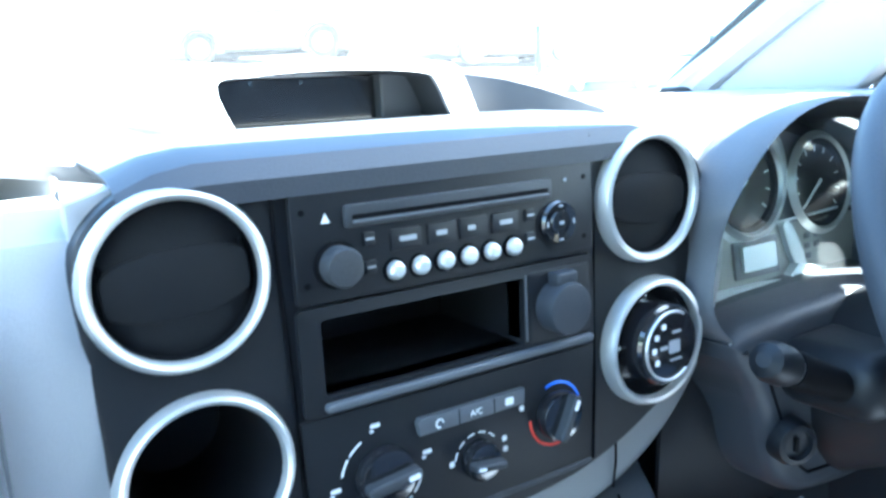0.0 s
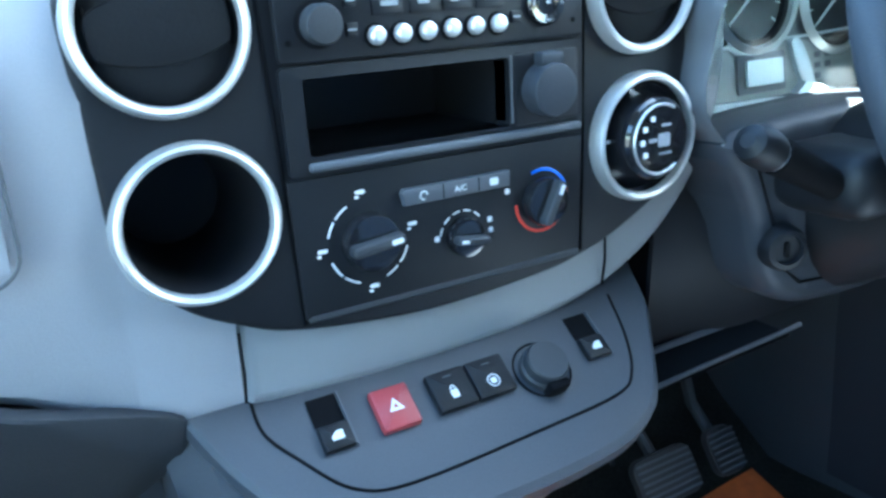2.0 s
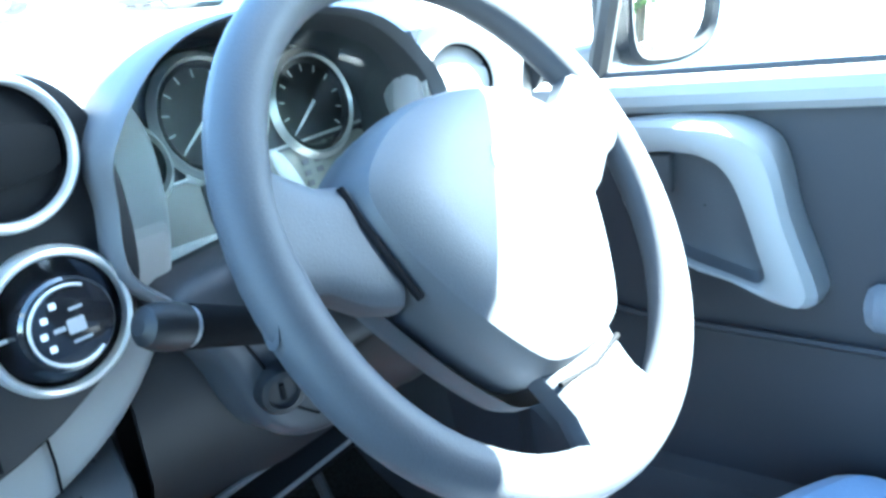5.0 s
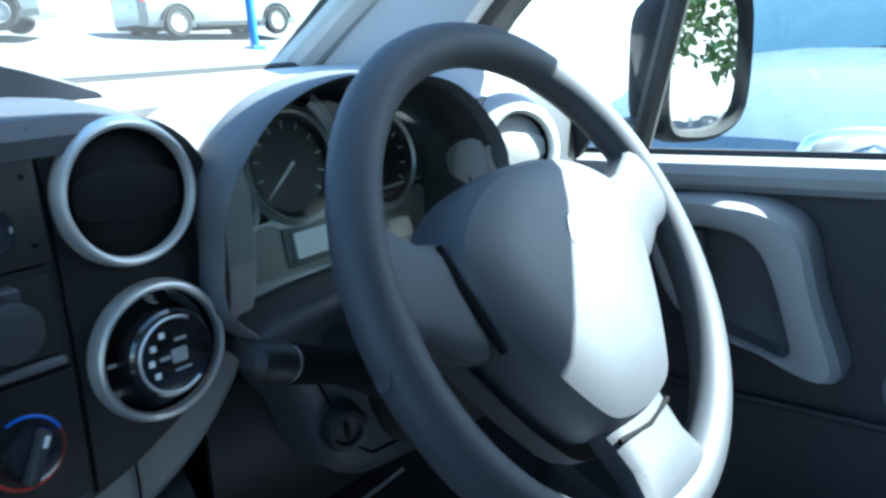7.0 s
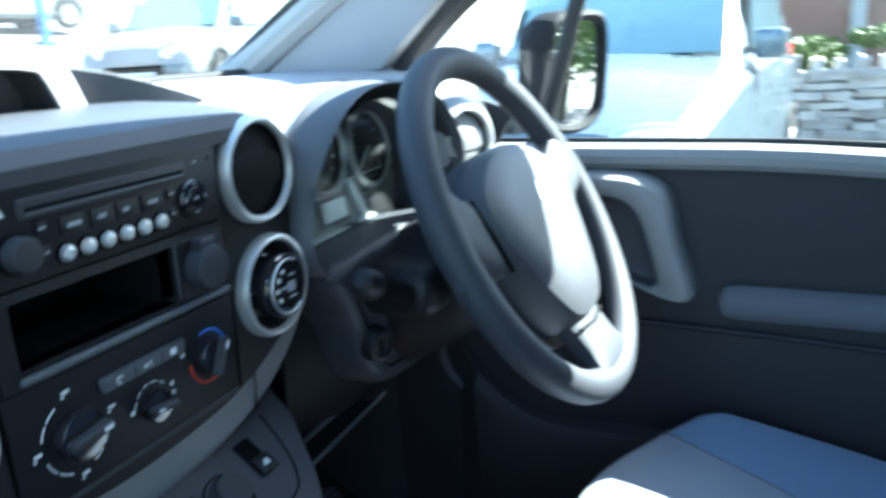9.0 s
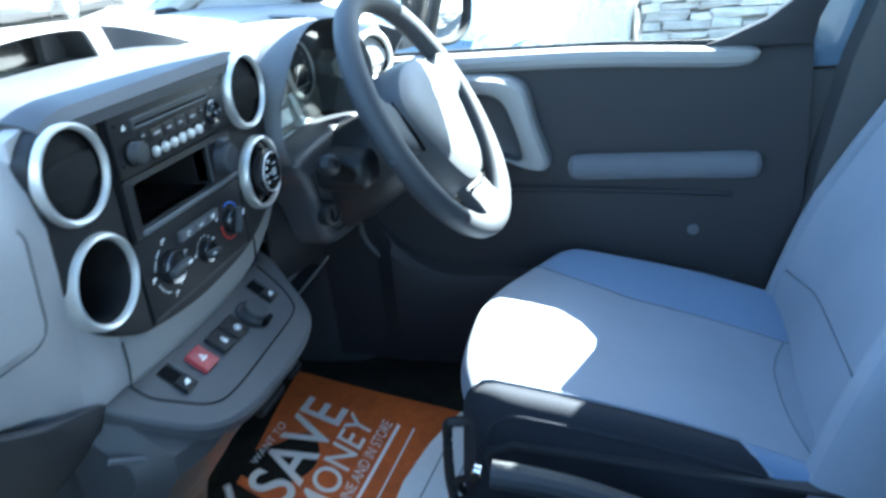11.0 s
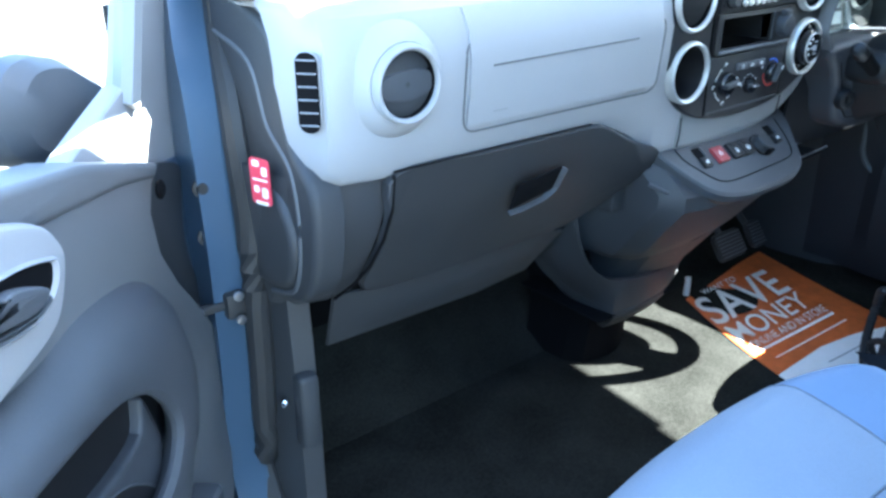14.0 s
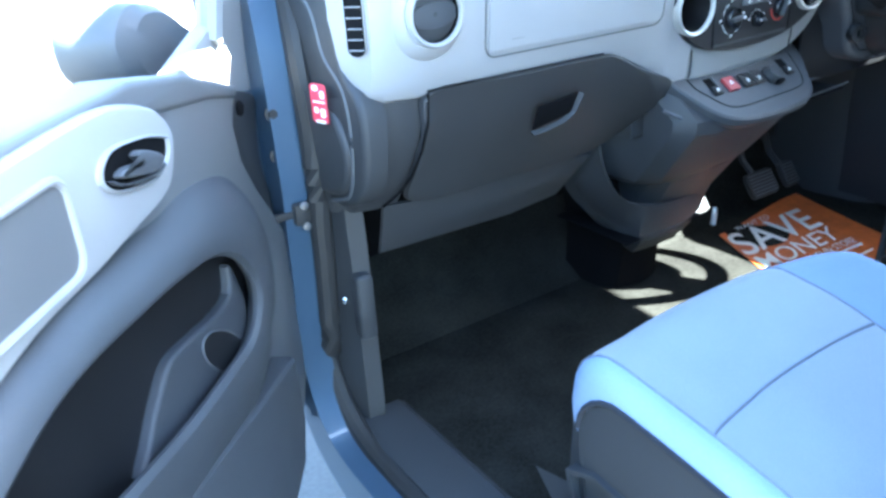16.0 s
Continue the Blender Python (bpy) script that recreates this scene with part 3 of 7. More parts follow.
part("lower_rail", box(-0.092, 0.104, -0.0265, -0.02, 0.5345, 0.5395, 0.001, 1), DARK, cons)
for x, z in ((-0.1305, 0.490), (0.1385, 0.500)):
    part("surround_joint", tube([(x, -0.0135, z + 0.045), (x, -0.0135, z + 0.02), (x - 0.001, -0.0115, z)], 0.0010, 6), VOID, cons)
# rounded slate top that rolls forward to the display
top_roll = part("top_roll", grid([[(x, y, z - 0.9 * max(0, abs(x - 0.005) - 0.135) ** 2 * 8) for y, z in ((-0.0235, 0.736), (-0.0235, 0.744), (-0.018, 0.751), (-0.006, 0.756), (0.02, 0.759), (0.08, 0.761), (0.14, 0.760))] for x in np.linspace(-0.168, 0.180, 22)], thick=-0.006), TOPR, cons, "dark top roll")
cut(top_roll, *[lathe([(0, -0.3), (r, -0.3), (r, 0.1), (0, 0.1)], facing(x, -0.011, z), 48) for x, z, r in ((-0.1425, 0.7031, 0.0385), (0.1612, 0.7086, 0.0385))])
for x in (-0.0985, 0.1095):
    part("top_joint", tube([(x, -0.024, 0.738), (x, -0.0245, 0.7445), (x, -0.019, 0.7515), (x, -0.007, 0.7567), (x, 0.02, 0.7597), (x, 0.05, 0.7612)], 0.0009, 6), VOID, cons)
# display hood
disp = thing("display_pod", "grey-hooded recessed display on the dash top", "display", m=pose(-0.009, 0, -0.001))
HO = [(-0.096, 0.758), (-0.087, 0.797), (-0.05, 0.8055), (0.0, 0.8085), (0.05, 0.8085), (0.094, 0.8055), (0.112, 0.799), (0.130, 0.758)]
HI = [(-0.056, 0.758), (-0.069, 0.794), (-0.045, 0.7995), (0.0, 0.8020), (0.045, 0.8015), (0.080, 0.7985), (0.091, 0.792), (0.107, 0.758)]
ho, hi = catmull([(x, 0, z) for x, z in HO], 5), catmull([(x, 0, z) for x, z in HI], 5)
part("hood", grid([[Vector((p.x, 0.115 + dy, 0.765 + (p.z - 0.765) * s)) for p in src] for src, dy, s in ((hi, 0.002, 1), (hi, -0.004, 1.0), (ho, -0.004, 1.0), (ho, 0.004, 1.03), (ho, 0.10, 0.96), (ho, 0.22, 0.55))]), GREY, disp, "pale grey hood")
part("hood_lining", grid([[Vector((p.x, 0.115 + dy, p.z)) for p in hi] for dy in (0.0, 0.052)]), DARK, disp)
part("screen", box(-0.080, 0.066, 0.160, 0.166, 0.764, 0.800, 0.001, 1), PIANO, disp, "unlit dark screen")
part("side_blank", box(0.066, 0.100, 0.150, 0.166, 0.764, 0.800, 0.001, 1), SLATE, disp)
WING = [(0.119, 0.034), (0.130, 0.0345), (0.145, 0.031), (0.160, 0.0265), (0.178, 0.018), (0.195, 0.008), (0.208, 0.0)]
part("wing", grid([[(x, 0.1715 - 1.2 * (x - 0.119) + k * 0.12, 0.766 + (h + 0.001) * (1 - 0.45 * k)) for x, h in WING] for k in (0, 0.5, 1)], thick=0.003), GREY, disp)
# Dark slate stands in for the shade on the wing's face.
part("wing_shade", grid([[(x, 0.165 - 1.2 * (x - 0.119) + 0.004 * s, 0.762 + (h + 0.003) * s) for x, h in WING] for s in (0, 0.5, 1)], thick=0.002), COWL, disp, "wing face coloured dark for its shade")

# round vents, cup holder and selector
air_vent(-0.1425, -0.0105, 0.7031, tilt=4)
air_vent(0.1612, -0.0145, 0.7086, tilt=-3)
air_vent(-0.6425, -0.034, 0.661, r=0.040, inner=0.0335, matl=GREY, tilt=2)
part("vent_swell", lathe([(0.0355, 0.0), (0.0415, 0.002), (0.049, -0.003), (0.056, -0.011), (0.060, -0.018)], facing(-0.6435, -0.032, 0.661), 40), GREY, dash)
cup = thing("cup_holder", "deep round cup holder with a satin silver ring", "cup holder", m=facing(-0.1392, -0.0105, 0.604))
part("ring", lathe([(0.0375, -0.004), (0.0375, 0.006), (0.0385, 0.0085), (0.0405, 0.0098), (0.0422, 0.0088), (0.044, 0.004), (0.044, -0.004)], None, 56), SILVER, cup)
part("well", lathe([(0.0377, 0.004), (0.0365, -0.002), (0.034, -0.06), (0.031, -0.085), (0, -0.085)], None, 40), BLACK, cup)
sel = thing("traction_selector", "gloss black rotary drive-mode selector in a silver ring", "rotary knob", m=facing(0.1650, -0.0145, 0.6086))
part("ring", lathe([(0.0385, -0.004), (0.0385, 0.006), (0.0395, 0.0088), (0.0415, 0.010), (0.0432, 0.0088), (0.045, 0.004), (0.045, -0.004)], None, 56), SILVER, sel)
part("well", lathe([(0.0387, 0.004), (0.037, -0.002), (0.030, -0.004), (0, -0.005)], None, 40), PIANO, sel)
knob = part("knob", lathe([(0.0285, -0.004), (0.0285, 0.010), (0.0280, 0.0150), (0.0262, 0.0172), (0.018, 0.0188), (0, 0.0194)], None, 40), PIANO, sel)
part("trim_arc", tube([(0.0235 * math.cos(radians(a)), 0.0235 * math.sin(radians(a)), 0.019) for a in range(60, 315, 8)], 0.0011, 6), SILVER, knob)
part("pointer", box(-0.034, -0.0285, -0.0012, 0.0012, 0.0, 0.0012, 0.0003, 1), WHITE, sel)
for a in (118, 150, 182, 214):
    c_, s_ = 0.0165 * math.cos(radians(a)), 0.0165 * math.sin(radians(a))
    part("mode_mark", slab(rrect(c_ - 0.0019, c_ + 0.0019, s_ - 0.0019, s_ + 0.0019, 0.0006, 2), 0.0006, pose(0, 0, 0.0192)), WHITE, knob)
part("car_mark", merged(slab(rrect(-0.003, 0.0075, -0.005, 0.004, 0.0015, 3), 0.0005, pose(0, 0, 0.0196)), slab(rrect(0.0, 0.0085, 0.0085, 0.0105, 0.0008, 2), 0.0005, pose(0, 0, 0.0195)), slab(rrect(-0.002, 0.0095, -0.0105, -0.0088, 0.0008, 2), 0.0005, pose(0, 0, 0.0195)), slab(rrect(-0.011, -0.004, -0.0013, 0.0013, 0.0004, 2), 0.0004, pose(0, 0, 0.0194))), GREYP, knob)

# ---- radio ----
radio = thing("car_radio", "black car radio with six chrome preset buttons and a disc slot", "radio", m=facing(0.0065, -0.0145, 0.0005))
part("faceplate", slab(rrect(-0.0945, 0.1045, 0.6795, 0.7395, 0.003, 3), 0.0035, None, 0.0012), BLACK, radio)
part("slot_surround", slab(rrect(-0.066, 0.070, 0.7165, 0.7285, 0.002, 3), 0.0022, pose(0, 0, 0.0035), 0.0008), DARK, radio)
part("disc_slot", slab(rrect(-0.062, 0.067, 0.7208, 0.7232, 0.001, 2), 0.0008, pose(0, 0, 0.0054)), VOID, radio)
part("slot_lip", slab(rrect(-0.062, 0.067, 0.7186, 0.7202, 0.0006, 2), 0.0016, pose(0, 0, 0.0054), 0.0005), SLATE, radio)
part("eject_mark", slab([(-0.0785, 0.7205), (-0.0735, 0.7205), (-0.076, 0.7255)], 0.0005, pose(0, 0, 0.0036)), WHITE, radio)
part("volume_knob", lathe([(0.0105, 0.0), (0.0105, 0.010), (0.0095, 0.0122), (0.006, 0.0128), (0, 0.0125)], pose(-0.0715, 0.6985, 0.0035), 30), DARK, radio)
part("knob_collar", lathe([(0.0105, 0), (0.0125, 0), (0.0125, 0.0015), (0.0105, 0.002)], pose(-0.0715, 0.6985, 0.0035), 30), VOID, radio)
for k in range(6):
    x = -0.0385 + k * 0.0158
    b = part("preset_button", lathe([(0.0052, 0), (0.0052, 0.0022), (0.0046, 0.0042), (0.003, 0.0054), (0, 0.0058)], pose(x, 0.6905 + 0.0002 * k, 0.0035), 24), PEARL, radio, "satin chrome preset button")
    part("button_well", lathe([(0.0053, 0), (0.0068, 0), (0.0066, 0.0010), (0.0054, 0.0012)], pose(x, 0.6905 + 0.0002 * k, 0.0035), 24), VOID, radio)
for k, x in enumerate((-0.040, -0.017, 0.004, 0.026)):
    part("mode_key", slab(rrect(x, x + 0.019, 0.7008, 0.7125, 0.001, 2), 0.0010, pose(0, 0, 0.0035), 0.0004), BLACK, radio)
    part("key_mark", slab(rrect(x + 0.005, x + (0.0155, 0.012, 0.010, 0.014)[k], 0.7055, 0.7082, 0.0006, 2), 0.0005, pose(0, 0, 0.0048)), GREYP, radio)
for x, z in ((-0.0525, 0.7095), (-0.0525, 0.6945), (0.0535, 0.7085), (0.0535, 0.6945)):
    part("small_key", slab(rrect(x - 0.0035, x + 0.0035, z - 0.0035, z + 0.0035, 0.0008, 2), 0.0014, pose(0, 0, 0.0035), 0.0004), BLACK, radio)
    part("key_dash", slab(rrect(x - 0.0025, x + 0.0025, z - 0.0006, z + 0.0006, 0.0003, 2), 0.0004, pose(0, 0, 0.005)), GREYP, radio)
pad = part("menu_pad", lathe([(0.0135, 0), (0.0135, 0.0025), (0.0122, 0.0042), (0.0075, 0.0036), (0.007, 0.0046), (0, 0.005)], pose(0.0745, 0.7015, 0.0035), 32), PIANO, radio)
for a in range(0, 360, 90):
    part("pad_mark", slab(rrect(-0.0016, 0.0016, -0.0006, 0.0006, 0.0003, 2), 0.0004, pose(0.0745, 0.7015, 0.0077) @ pose(0, 0, 0, 0, 0, a) @ pose(0, 0.0102, 0)), GREYP, radio)
part("pad_centre_mark", slab(rrect(0.0728, 0.0762, 0.7005, 0.7025, 0.0004, 2), 0.0004, pose(0, 0, 0.0084)), GREYP, radio)
part("indicator", lathe([(0.0012, 0), (0.0012, 0.0006), (0, 0.0007)], pose(0.0815, 0.7265, 0.0036), 10), GREYP, radio)
for x, z in ((-0.0885, 0.727), (-0.0885, 0.690), (0.0965, 0.727), (0.0965, 0.690)):
    part("release_hole", lathe([(0.0016, 0), (0.0016, 0.0004), (0, 0.0004)], pose(x, z, 0.0036), 10), VOID, radio)

# ---- open pocket with socket ----
pocket = thing("storage_pocket", "open black storage pocket with a 12 volt socket beside it", "storage pocket", m=facing(0.0095, -0.0145, 0))

fr_o, fr_i = rrect(-0.0985, 0.1005, 0.6205, 0.6785, 0.003, 3), rrect(-0.0865, 0.0440, 0.6305, 0.6720, 0.0025, 3)
part("frame", grid([[(x, z, h) for x, z in src] for src, h in ((fr_o, 0.0), (fr_o, 0.0035), (fr_i, 0.0045), (fr_i, -0.012))], wrap=True), BLACK, pocket)
for nm_, b_ in (("lining_top", (-0.0880, 0.0455, 0.6720, 0.6735, -0.09, 0)), ("lining_floor", (-0.0880, 0.0455, 0.6290, 0.6305, -0.09, 0)), ("lining_side", (-0.0880, -0.0865, 0.6305, 0.6720, -0.09, 0)), ("lining_side", (0.0440, 0.0455, 0.6305, 0.6720, -0.09, 0)), ("lining_back", (-0.0880, 0.0455, 0.6290, 0.6735, -0.092, -0.09))):
    part(nm_, box(*b_, 0), BLACK, pocket)
part("divider_light", box(0.0448, 0.0462, 0.632, 0.673, 0.003, 0.0052, 0.0004, 1), SLATE, pocket)
part("socket_plate", slab(rrect(0.047, 0.0965, 0.630, 0.674, 0.003, 3), 0.0052, None, 0.001), BLACK, pocket)
part("lip", box(-0.088, 0.0975, 0.6225, 0.6275, 0.0, 0.008, 0.002, 3), SLATE, pocket)
cap = part("socket_cap", lathe([(0.0165, 0.0), (0.0165, 0.012), (0.0155, 0.0145), (0.012, 0.0155), (0, 0.0152)], pose(0.0685, 0.651, 0.005), 32), COWL, pocket)
part("cap_tab", box(0.0605, 0.0765, 0.6655, 0.6735, 0.006, 0.017, 0.002, 3), COWL, cap)

# ---- climate panel ----
clim = thing("climate_panel", "heater panel with three rotary knobs and a row of keys", "heater controls", m=facing(0.0045, -0.0135, -0.001))
part("plate", slab([(-0.0935, 0.5385), (0.1045, 0.5405), (0.1075, 0.6185), (-0.0955, 0.6195)], 0.0018, None, 0.0006), BLACK, clim)
strip = part("key_strip", slab([(-0.0275, 0.5945), (0.0465, 0.5945), (0.0470, 0.6045), (-0.0275, 0.6045), (-0.029, 0.602)], 0.0045, pose(0, 0, 0.0018), 0.001), SLATE, clim)
for x in (-0.0015, 0.0235):
    part("key_joint", box(x - 0.0003, x + 0.0003, 0.595, 0.604, 0.0061, 0.0065, 0), VOID, strip)
part("recirculation_mark", tube([(-0.0150 + 0.0024 * math.cos(radians(a)), 0.5992 + 0.0024 * math.sin(radians(a)), 0.0066) for a in range(0, 300, 20)], 0.0005, 5), WHITE, strip)
part("ac_mark", letters("A/C", 0.0052, pose(0.0105, 0.5975, 0.0064), "CENTER", 0.0002), WHITE, strip)
part("screen_mark", slab(rrect(0.0315, 0.0375, 0.5972, 0.6018, 0.0008, 2), 0.0004, pose(0, 0, 0.0064)), WHITE, strip)


def heater_knob(x, z, r, turn, name):
    k = part(name, lathe([(r, 0), (r, 0.006), (r * 0.93, 0.0085), (r * 0.6, 0.0092), (0, 0.0092)], pose(x, z, 0.0018), 36), PIANO, clim)
    m = pose(x, z, 0.0105, 0, 0, turn)
    part("grip", slab(rrect(-r * 0.92, r * 0.98, -r * 0.20, r * 0.20, r * 0.15, 4), 0.0075, m, 0.0022, 3), DARK, k)
    part("pointer", slab(rrect(r * 0.42, r * 0.84, -r * 0.085, r * 0.085, r * 0.05, 2), 0.0004, m @ pose(0, 0, 0.0074)), WHITE, k)
    return k


def arc_mark(x, z, r, a0, a1, matl, name="scale_mark", w=0.0007):
    part(name, tube([(x + r * math.cos(radians(a0 + (a1 - a0) * k / 8)), z + r * math.sin(radians(a0 + (a1 - a0) * k / 8)), 0.0019) for k in range(9)], w, 5, flat=0.5), matl, clim)


heater_knob(-0.0505, 0.5775, 0.0175, 6, "airflow_knob")
heater_knob(0.0130, 0.5675, 0.0122, 172, "fan_knob")
heater_knob(0.0740, 0.5795, 0.0160, 64, "temperature_knob")
for a0, a1 in ((118, 140), (144, 166), (200, 224), (228, 252), (292, 312), (318, 342)):
    arc_mark(-0.0505, 0.5775, 0.0255, a0, a1, WHITE)
for a in (96, 183, 272, 8):
    cx, cz = -0.0505 + 0.029 * math.cos(radians(a)), 0.5775 + 0.029 * math.sin(radians(a))
    part("airflow_mark", merged(slab(rrect(cx - 0.0030, cx + 0.0030, cz - 0.0004, cz + 0.0020, 0.0008, 2), 0.0003, pose(0, 0, 0.0018)), slab(rrect(cx - 0.0036, cx - 0.001, cz - 0.0028, cz - 0.0012, 0.0006, 2), 0.0003, pose(0, 0, 0.0018))), WHITE, clim)
for k in range(5):
    arc_mark(0.0130, 0.5675, 0.0162, 40 + k * 28, 58 + k * 28, WHITE, w=0.0005)
for cx, cz in ((-0.0055, 0.569), (0.0330, 0.5745), (0.0335, 0.5675), (0.0470, 0.5900)):
    part("fan_mark", slab(rrect(cx - 0.0017, cx + 0.0017, cz - 0.0017, cz + 0.0017, 0.0007, 2), 0.0003, pose(0, 0, 0.0018)), WHITE, clim)
arc_mark(0.0740, 0.5795, 0.0205, 20, 112, BLUEP, "cold_scale", 0.0011)
arc_mark(0.0740, 0.5795, 0.0205, 180, 300, REDP, "hot_scale", 0.0011)
arc_mark(0.0740, 0.5795, 0.0205, 300, 380, mat("dull_red_print", (0.25, 0.04, 0.02), 0.5), "warm_scale", 0.0009)

# ---- lower dashboard, passenger side ----


def lower_panel(outline, yfun, material, thick, name, parent, label=""):
    """A panel over an outline in x, z whose depth follows its height."""
    bm = slab(outline, thick, None, 0.003)
    geo = bm.verts
    for v in geo:
        x, z, h = v.co
        v.co = (x, yfun(z) - h, z)
    return part(name, bm, material, parent, label)


def glove_y(z):
    return float(np.interp(z, (0.28, 0.38, 0.46, 0.52, 0.56), (0.135, 0.088, 0.026, 0.002, 0.0)))


part("side_panel", grid([[(x, glove_y(z) + 0.004 + dy, z) for x, dy in ((-0.752, 0.14), (-0.746, 0.08), (-0.735, 0.035), (-0.71, 0.008), (-0.68, 0.0), (-0.645, 0.0))] for z in (0.560, 0.52, 0.48, 0.44, 0.41, 0.38)]), LOWER, dash, "charcoal end panel")
glove = thing("glovebox", "charcoal glovebox lid with a recessed pull", "glovebox")
GL = smoothed([(-0.640, 0.562), (-0.50, 0.562), (-0.34, 0.561), (-0.300, 0.553), (-0.240, 0.523), (-0.168, 0.495), (-0.161, 0.478), (-0.168, 0.452), (-0.202, 0.418), (-0.246, 0.386), (-0.30, 0.373), (-0.45, 0.372), (-0.58, 0.375), (-0.635, 0.388), (-0.648, 0.43), (-0.646, 0.50)], 4)
lid = lower_panel(GL, glove_y, LOWER, 0.012, "lid", glove)
part("lid_gap", tube([(x, glove_y(z) - 0.0105, z) for x, z in [(-0.6430, 0.560), (-0.6455, 0.52), (-0.647, 0.48), (-0.651, 0.44), (-0.662, 0.41), (-0.68, 0.39)]], 0.0022, 6), VOID, glove)
part("upper_gap", tube([(x, -0.0125, z) for x, z in ((-0.645, 0.5645), (-0.5, 0.5645), (-0.335, 0.5635))], 0.0012, 6), VOID, glove)
# Flat near-black plate drawing the shade inside the glovebox pull.
lower_panel([(-0.452, 0.504), (-0.377, 0.514), (-0.380, 0.480), (-0.449, 0.466)], lambda z: glove_y(z) - 0.0085, VOID, 0.004, "pull_recess", lid)
part("pull_scoop", grid([[(x0 + k * dx, glove_y(z) - 0.014 - 0.006 * k, z - 0.004 * k) for x0, dx, z in ((-0.451, 0, 0.462), (-0.43, 0, 0.463), (-0.395, 0, 0.470), (-0.379, 0.003, 0.483), (-0.3745, 0.004, 0.512))] for k in (-0.6, 0, 0.5)], thick=0.002), SWITCHP, lid)
under = lower_panel([(-0.672, 0.385), (-0.60, 0.376), (-0.32, 0.372), (-0.25, 0.362), (-0.30, 0.292), (-0.40, 0.280), (-0.66, 0.288)], lambda z: glove_y(z) + 0.004, LOWER, 0.006, "knee_panel", glove, "charcoal panel below the lid")
# left end of the dash seen from the doorway
endcap = thing("dash_end_cap", "charcoal moulded cap closing the dash end", "trim")
EC = smoothed([(0.215, 0.735), (0.12, 0.728), (0.07, 0.71), (0.05, 0.66), (0.04, 0.60), (0.005, 0.565), (-0.004, 0.52), (0.01, 0.45), (0.05, 0.41), (0.12, 0.40), (0.215, 0.42)], 4)
part("cap", slab([(-y, z) for y, z in EC], 0.035, pose(-0.703, 0, 0, 90, 0, -90), 0.010, 4), DARK, endcap)
part("bulge", slab([(-y, z) for y, z in smoothed([(0.2, 0.55), (0.10, 0.555), (0.055, 0.53), (0.035, 0.48), (0.06, 0.43), (0.12, 0.415), (0.2, 0.42)], 4)], 0.012, pose(-0.735, 0, 0, 90, 0, -90), 0.010, 4), DARK, endcap)
part("groove", tube(catmull([(-0.7375, 0.20, 0.695), (-0.7375, 0.115, 0.672), (-0.7375, 0.085, 0.61), (-0.7375, 0.04, 0.57), (-0.7375, 0.030, 0.50), (-0.7375, 0.05, 0.43), (-0.7375, 0.11, 0.405)], 5), 0.003, 8), SLATE, endcap)
part("end_clip", box(-0.757, -0.735, 0.085, 0.125, 0.735, 0.755, 0.004, 2), RUBBER, endcap)
slotv = thing("side_window_vent", "narrow upright demister vent with dark slats", "air vent", m=facing(-0.7330, -0.0015, 0.659, -48, 0))
part("frame", grid([[(x, z, h) for x, z in src] for src, h in ((rrect(-0.0120, 0.0120, -0.0395, 0.0395, 0.0115, 6), 0.0), (rrect(-0.0118, 0.0118, -0.0393, 0.0393, 0.0112, 6), 0.0015), (rrect(-0.0105, 0.0105, -0.038, 0.038, 0.010, 6), 0.0022), (rrect(-0.0105, 0.0105, -0.038, 0.038, 0.010, 6), -0.01))], wrap=True), GREY, slotv)
part("back", slab(rrect(-0.0112, 0.0112, -0.0388, 0.0388, 0.0105, 6), 0.001, pose(0, 0, 0.0012)), VOID, slotv)
for k in range(6):
    part("slat", box(-0.0096, 0.0096, -0.031 + k * 0.0125 - 0.0006, -0.031 + k * 0.0125 + 0.0006, 0.0012, 0.0042, 0.0005, 1), GREY, slotv)
warn = thing("warning_sticker", "small red and white warning sticker on the dash end", "sticker")
WM = pose(-0.7545, 0.078, 0.553) @ pose(0, 0, 0, 0, 0, -72) @ pose(0, 0, 0, 90)
part("backing", slab(rrect(-0.0145, 0.0145, -0.026, 0.026, 0.005, 4), 0.0006, WM), STICKER, warn)
for cx, cz, w, h in ((-0.005, 0.020, 0.005, 0.0035), (0.007, 0.012, 0.004, 0.005), (0.0, 0.002, 0.011, 0.0012), (-0.006, -0.009, 0.004, 0.004), (0.006, -0.012, 0.0045, 0.006), (0, -0.024, 0.009, 0.002)):
    part("pictogram", slab(rrect(cx - w, cx + w, cz - h, cz + h, min(w, h) * 0.6, 3), 0.0004, WM @ pose(0, 0, 0.0006)), WHITE, warn)
tagged(part("kick_panel_left", grid([[(-0.735, 0.24, z), (-0.732, 0.15 - 0.02 * (0.4 - z), z), (-0.720, 0.105 + 0.05 * max(0, z - 0.25), z), (-0.700, 0.10 + 0.05 * max(0, z - 0.25), z), (-0.688, 0.15, z), (-0.672, 0.19, z), (-0.668, 0.40, z)] for z in (0.42, 0.33, 0.22, 0.10, 0.0)], thick=0.004), DARK), "charcoal kick panel beside the footwell", "trim", kind="structure")
part("kick_step", box(-0.728, -0.70, 0.082, 0.11, 0.175, 0.285, 0.008, 3), DARK, endcap)

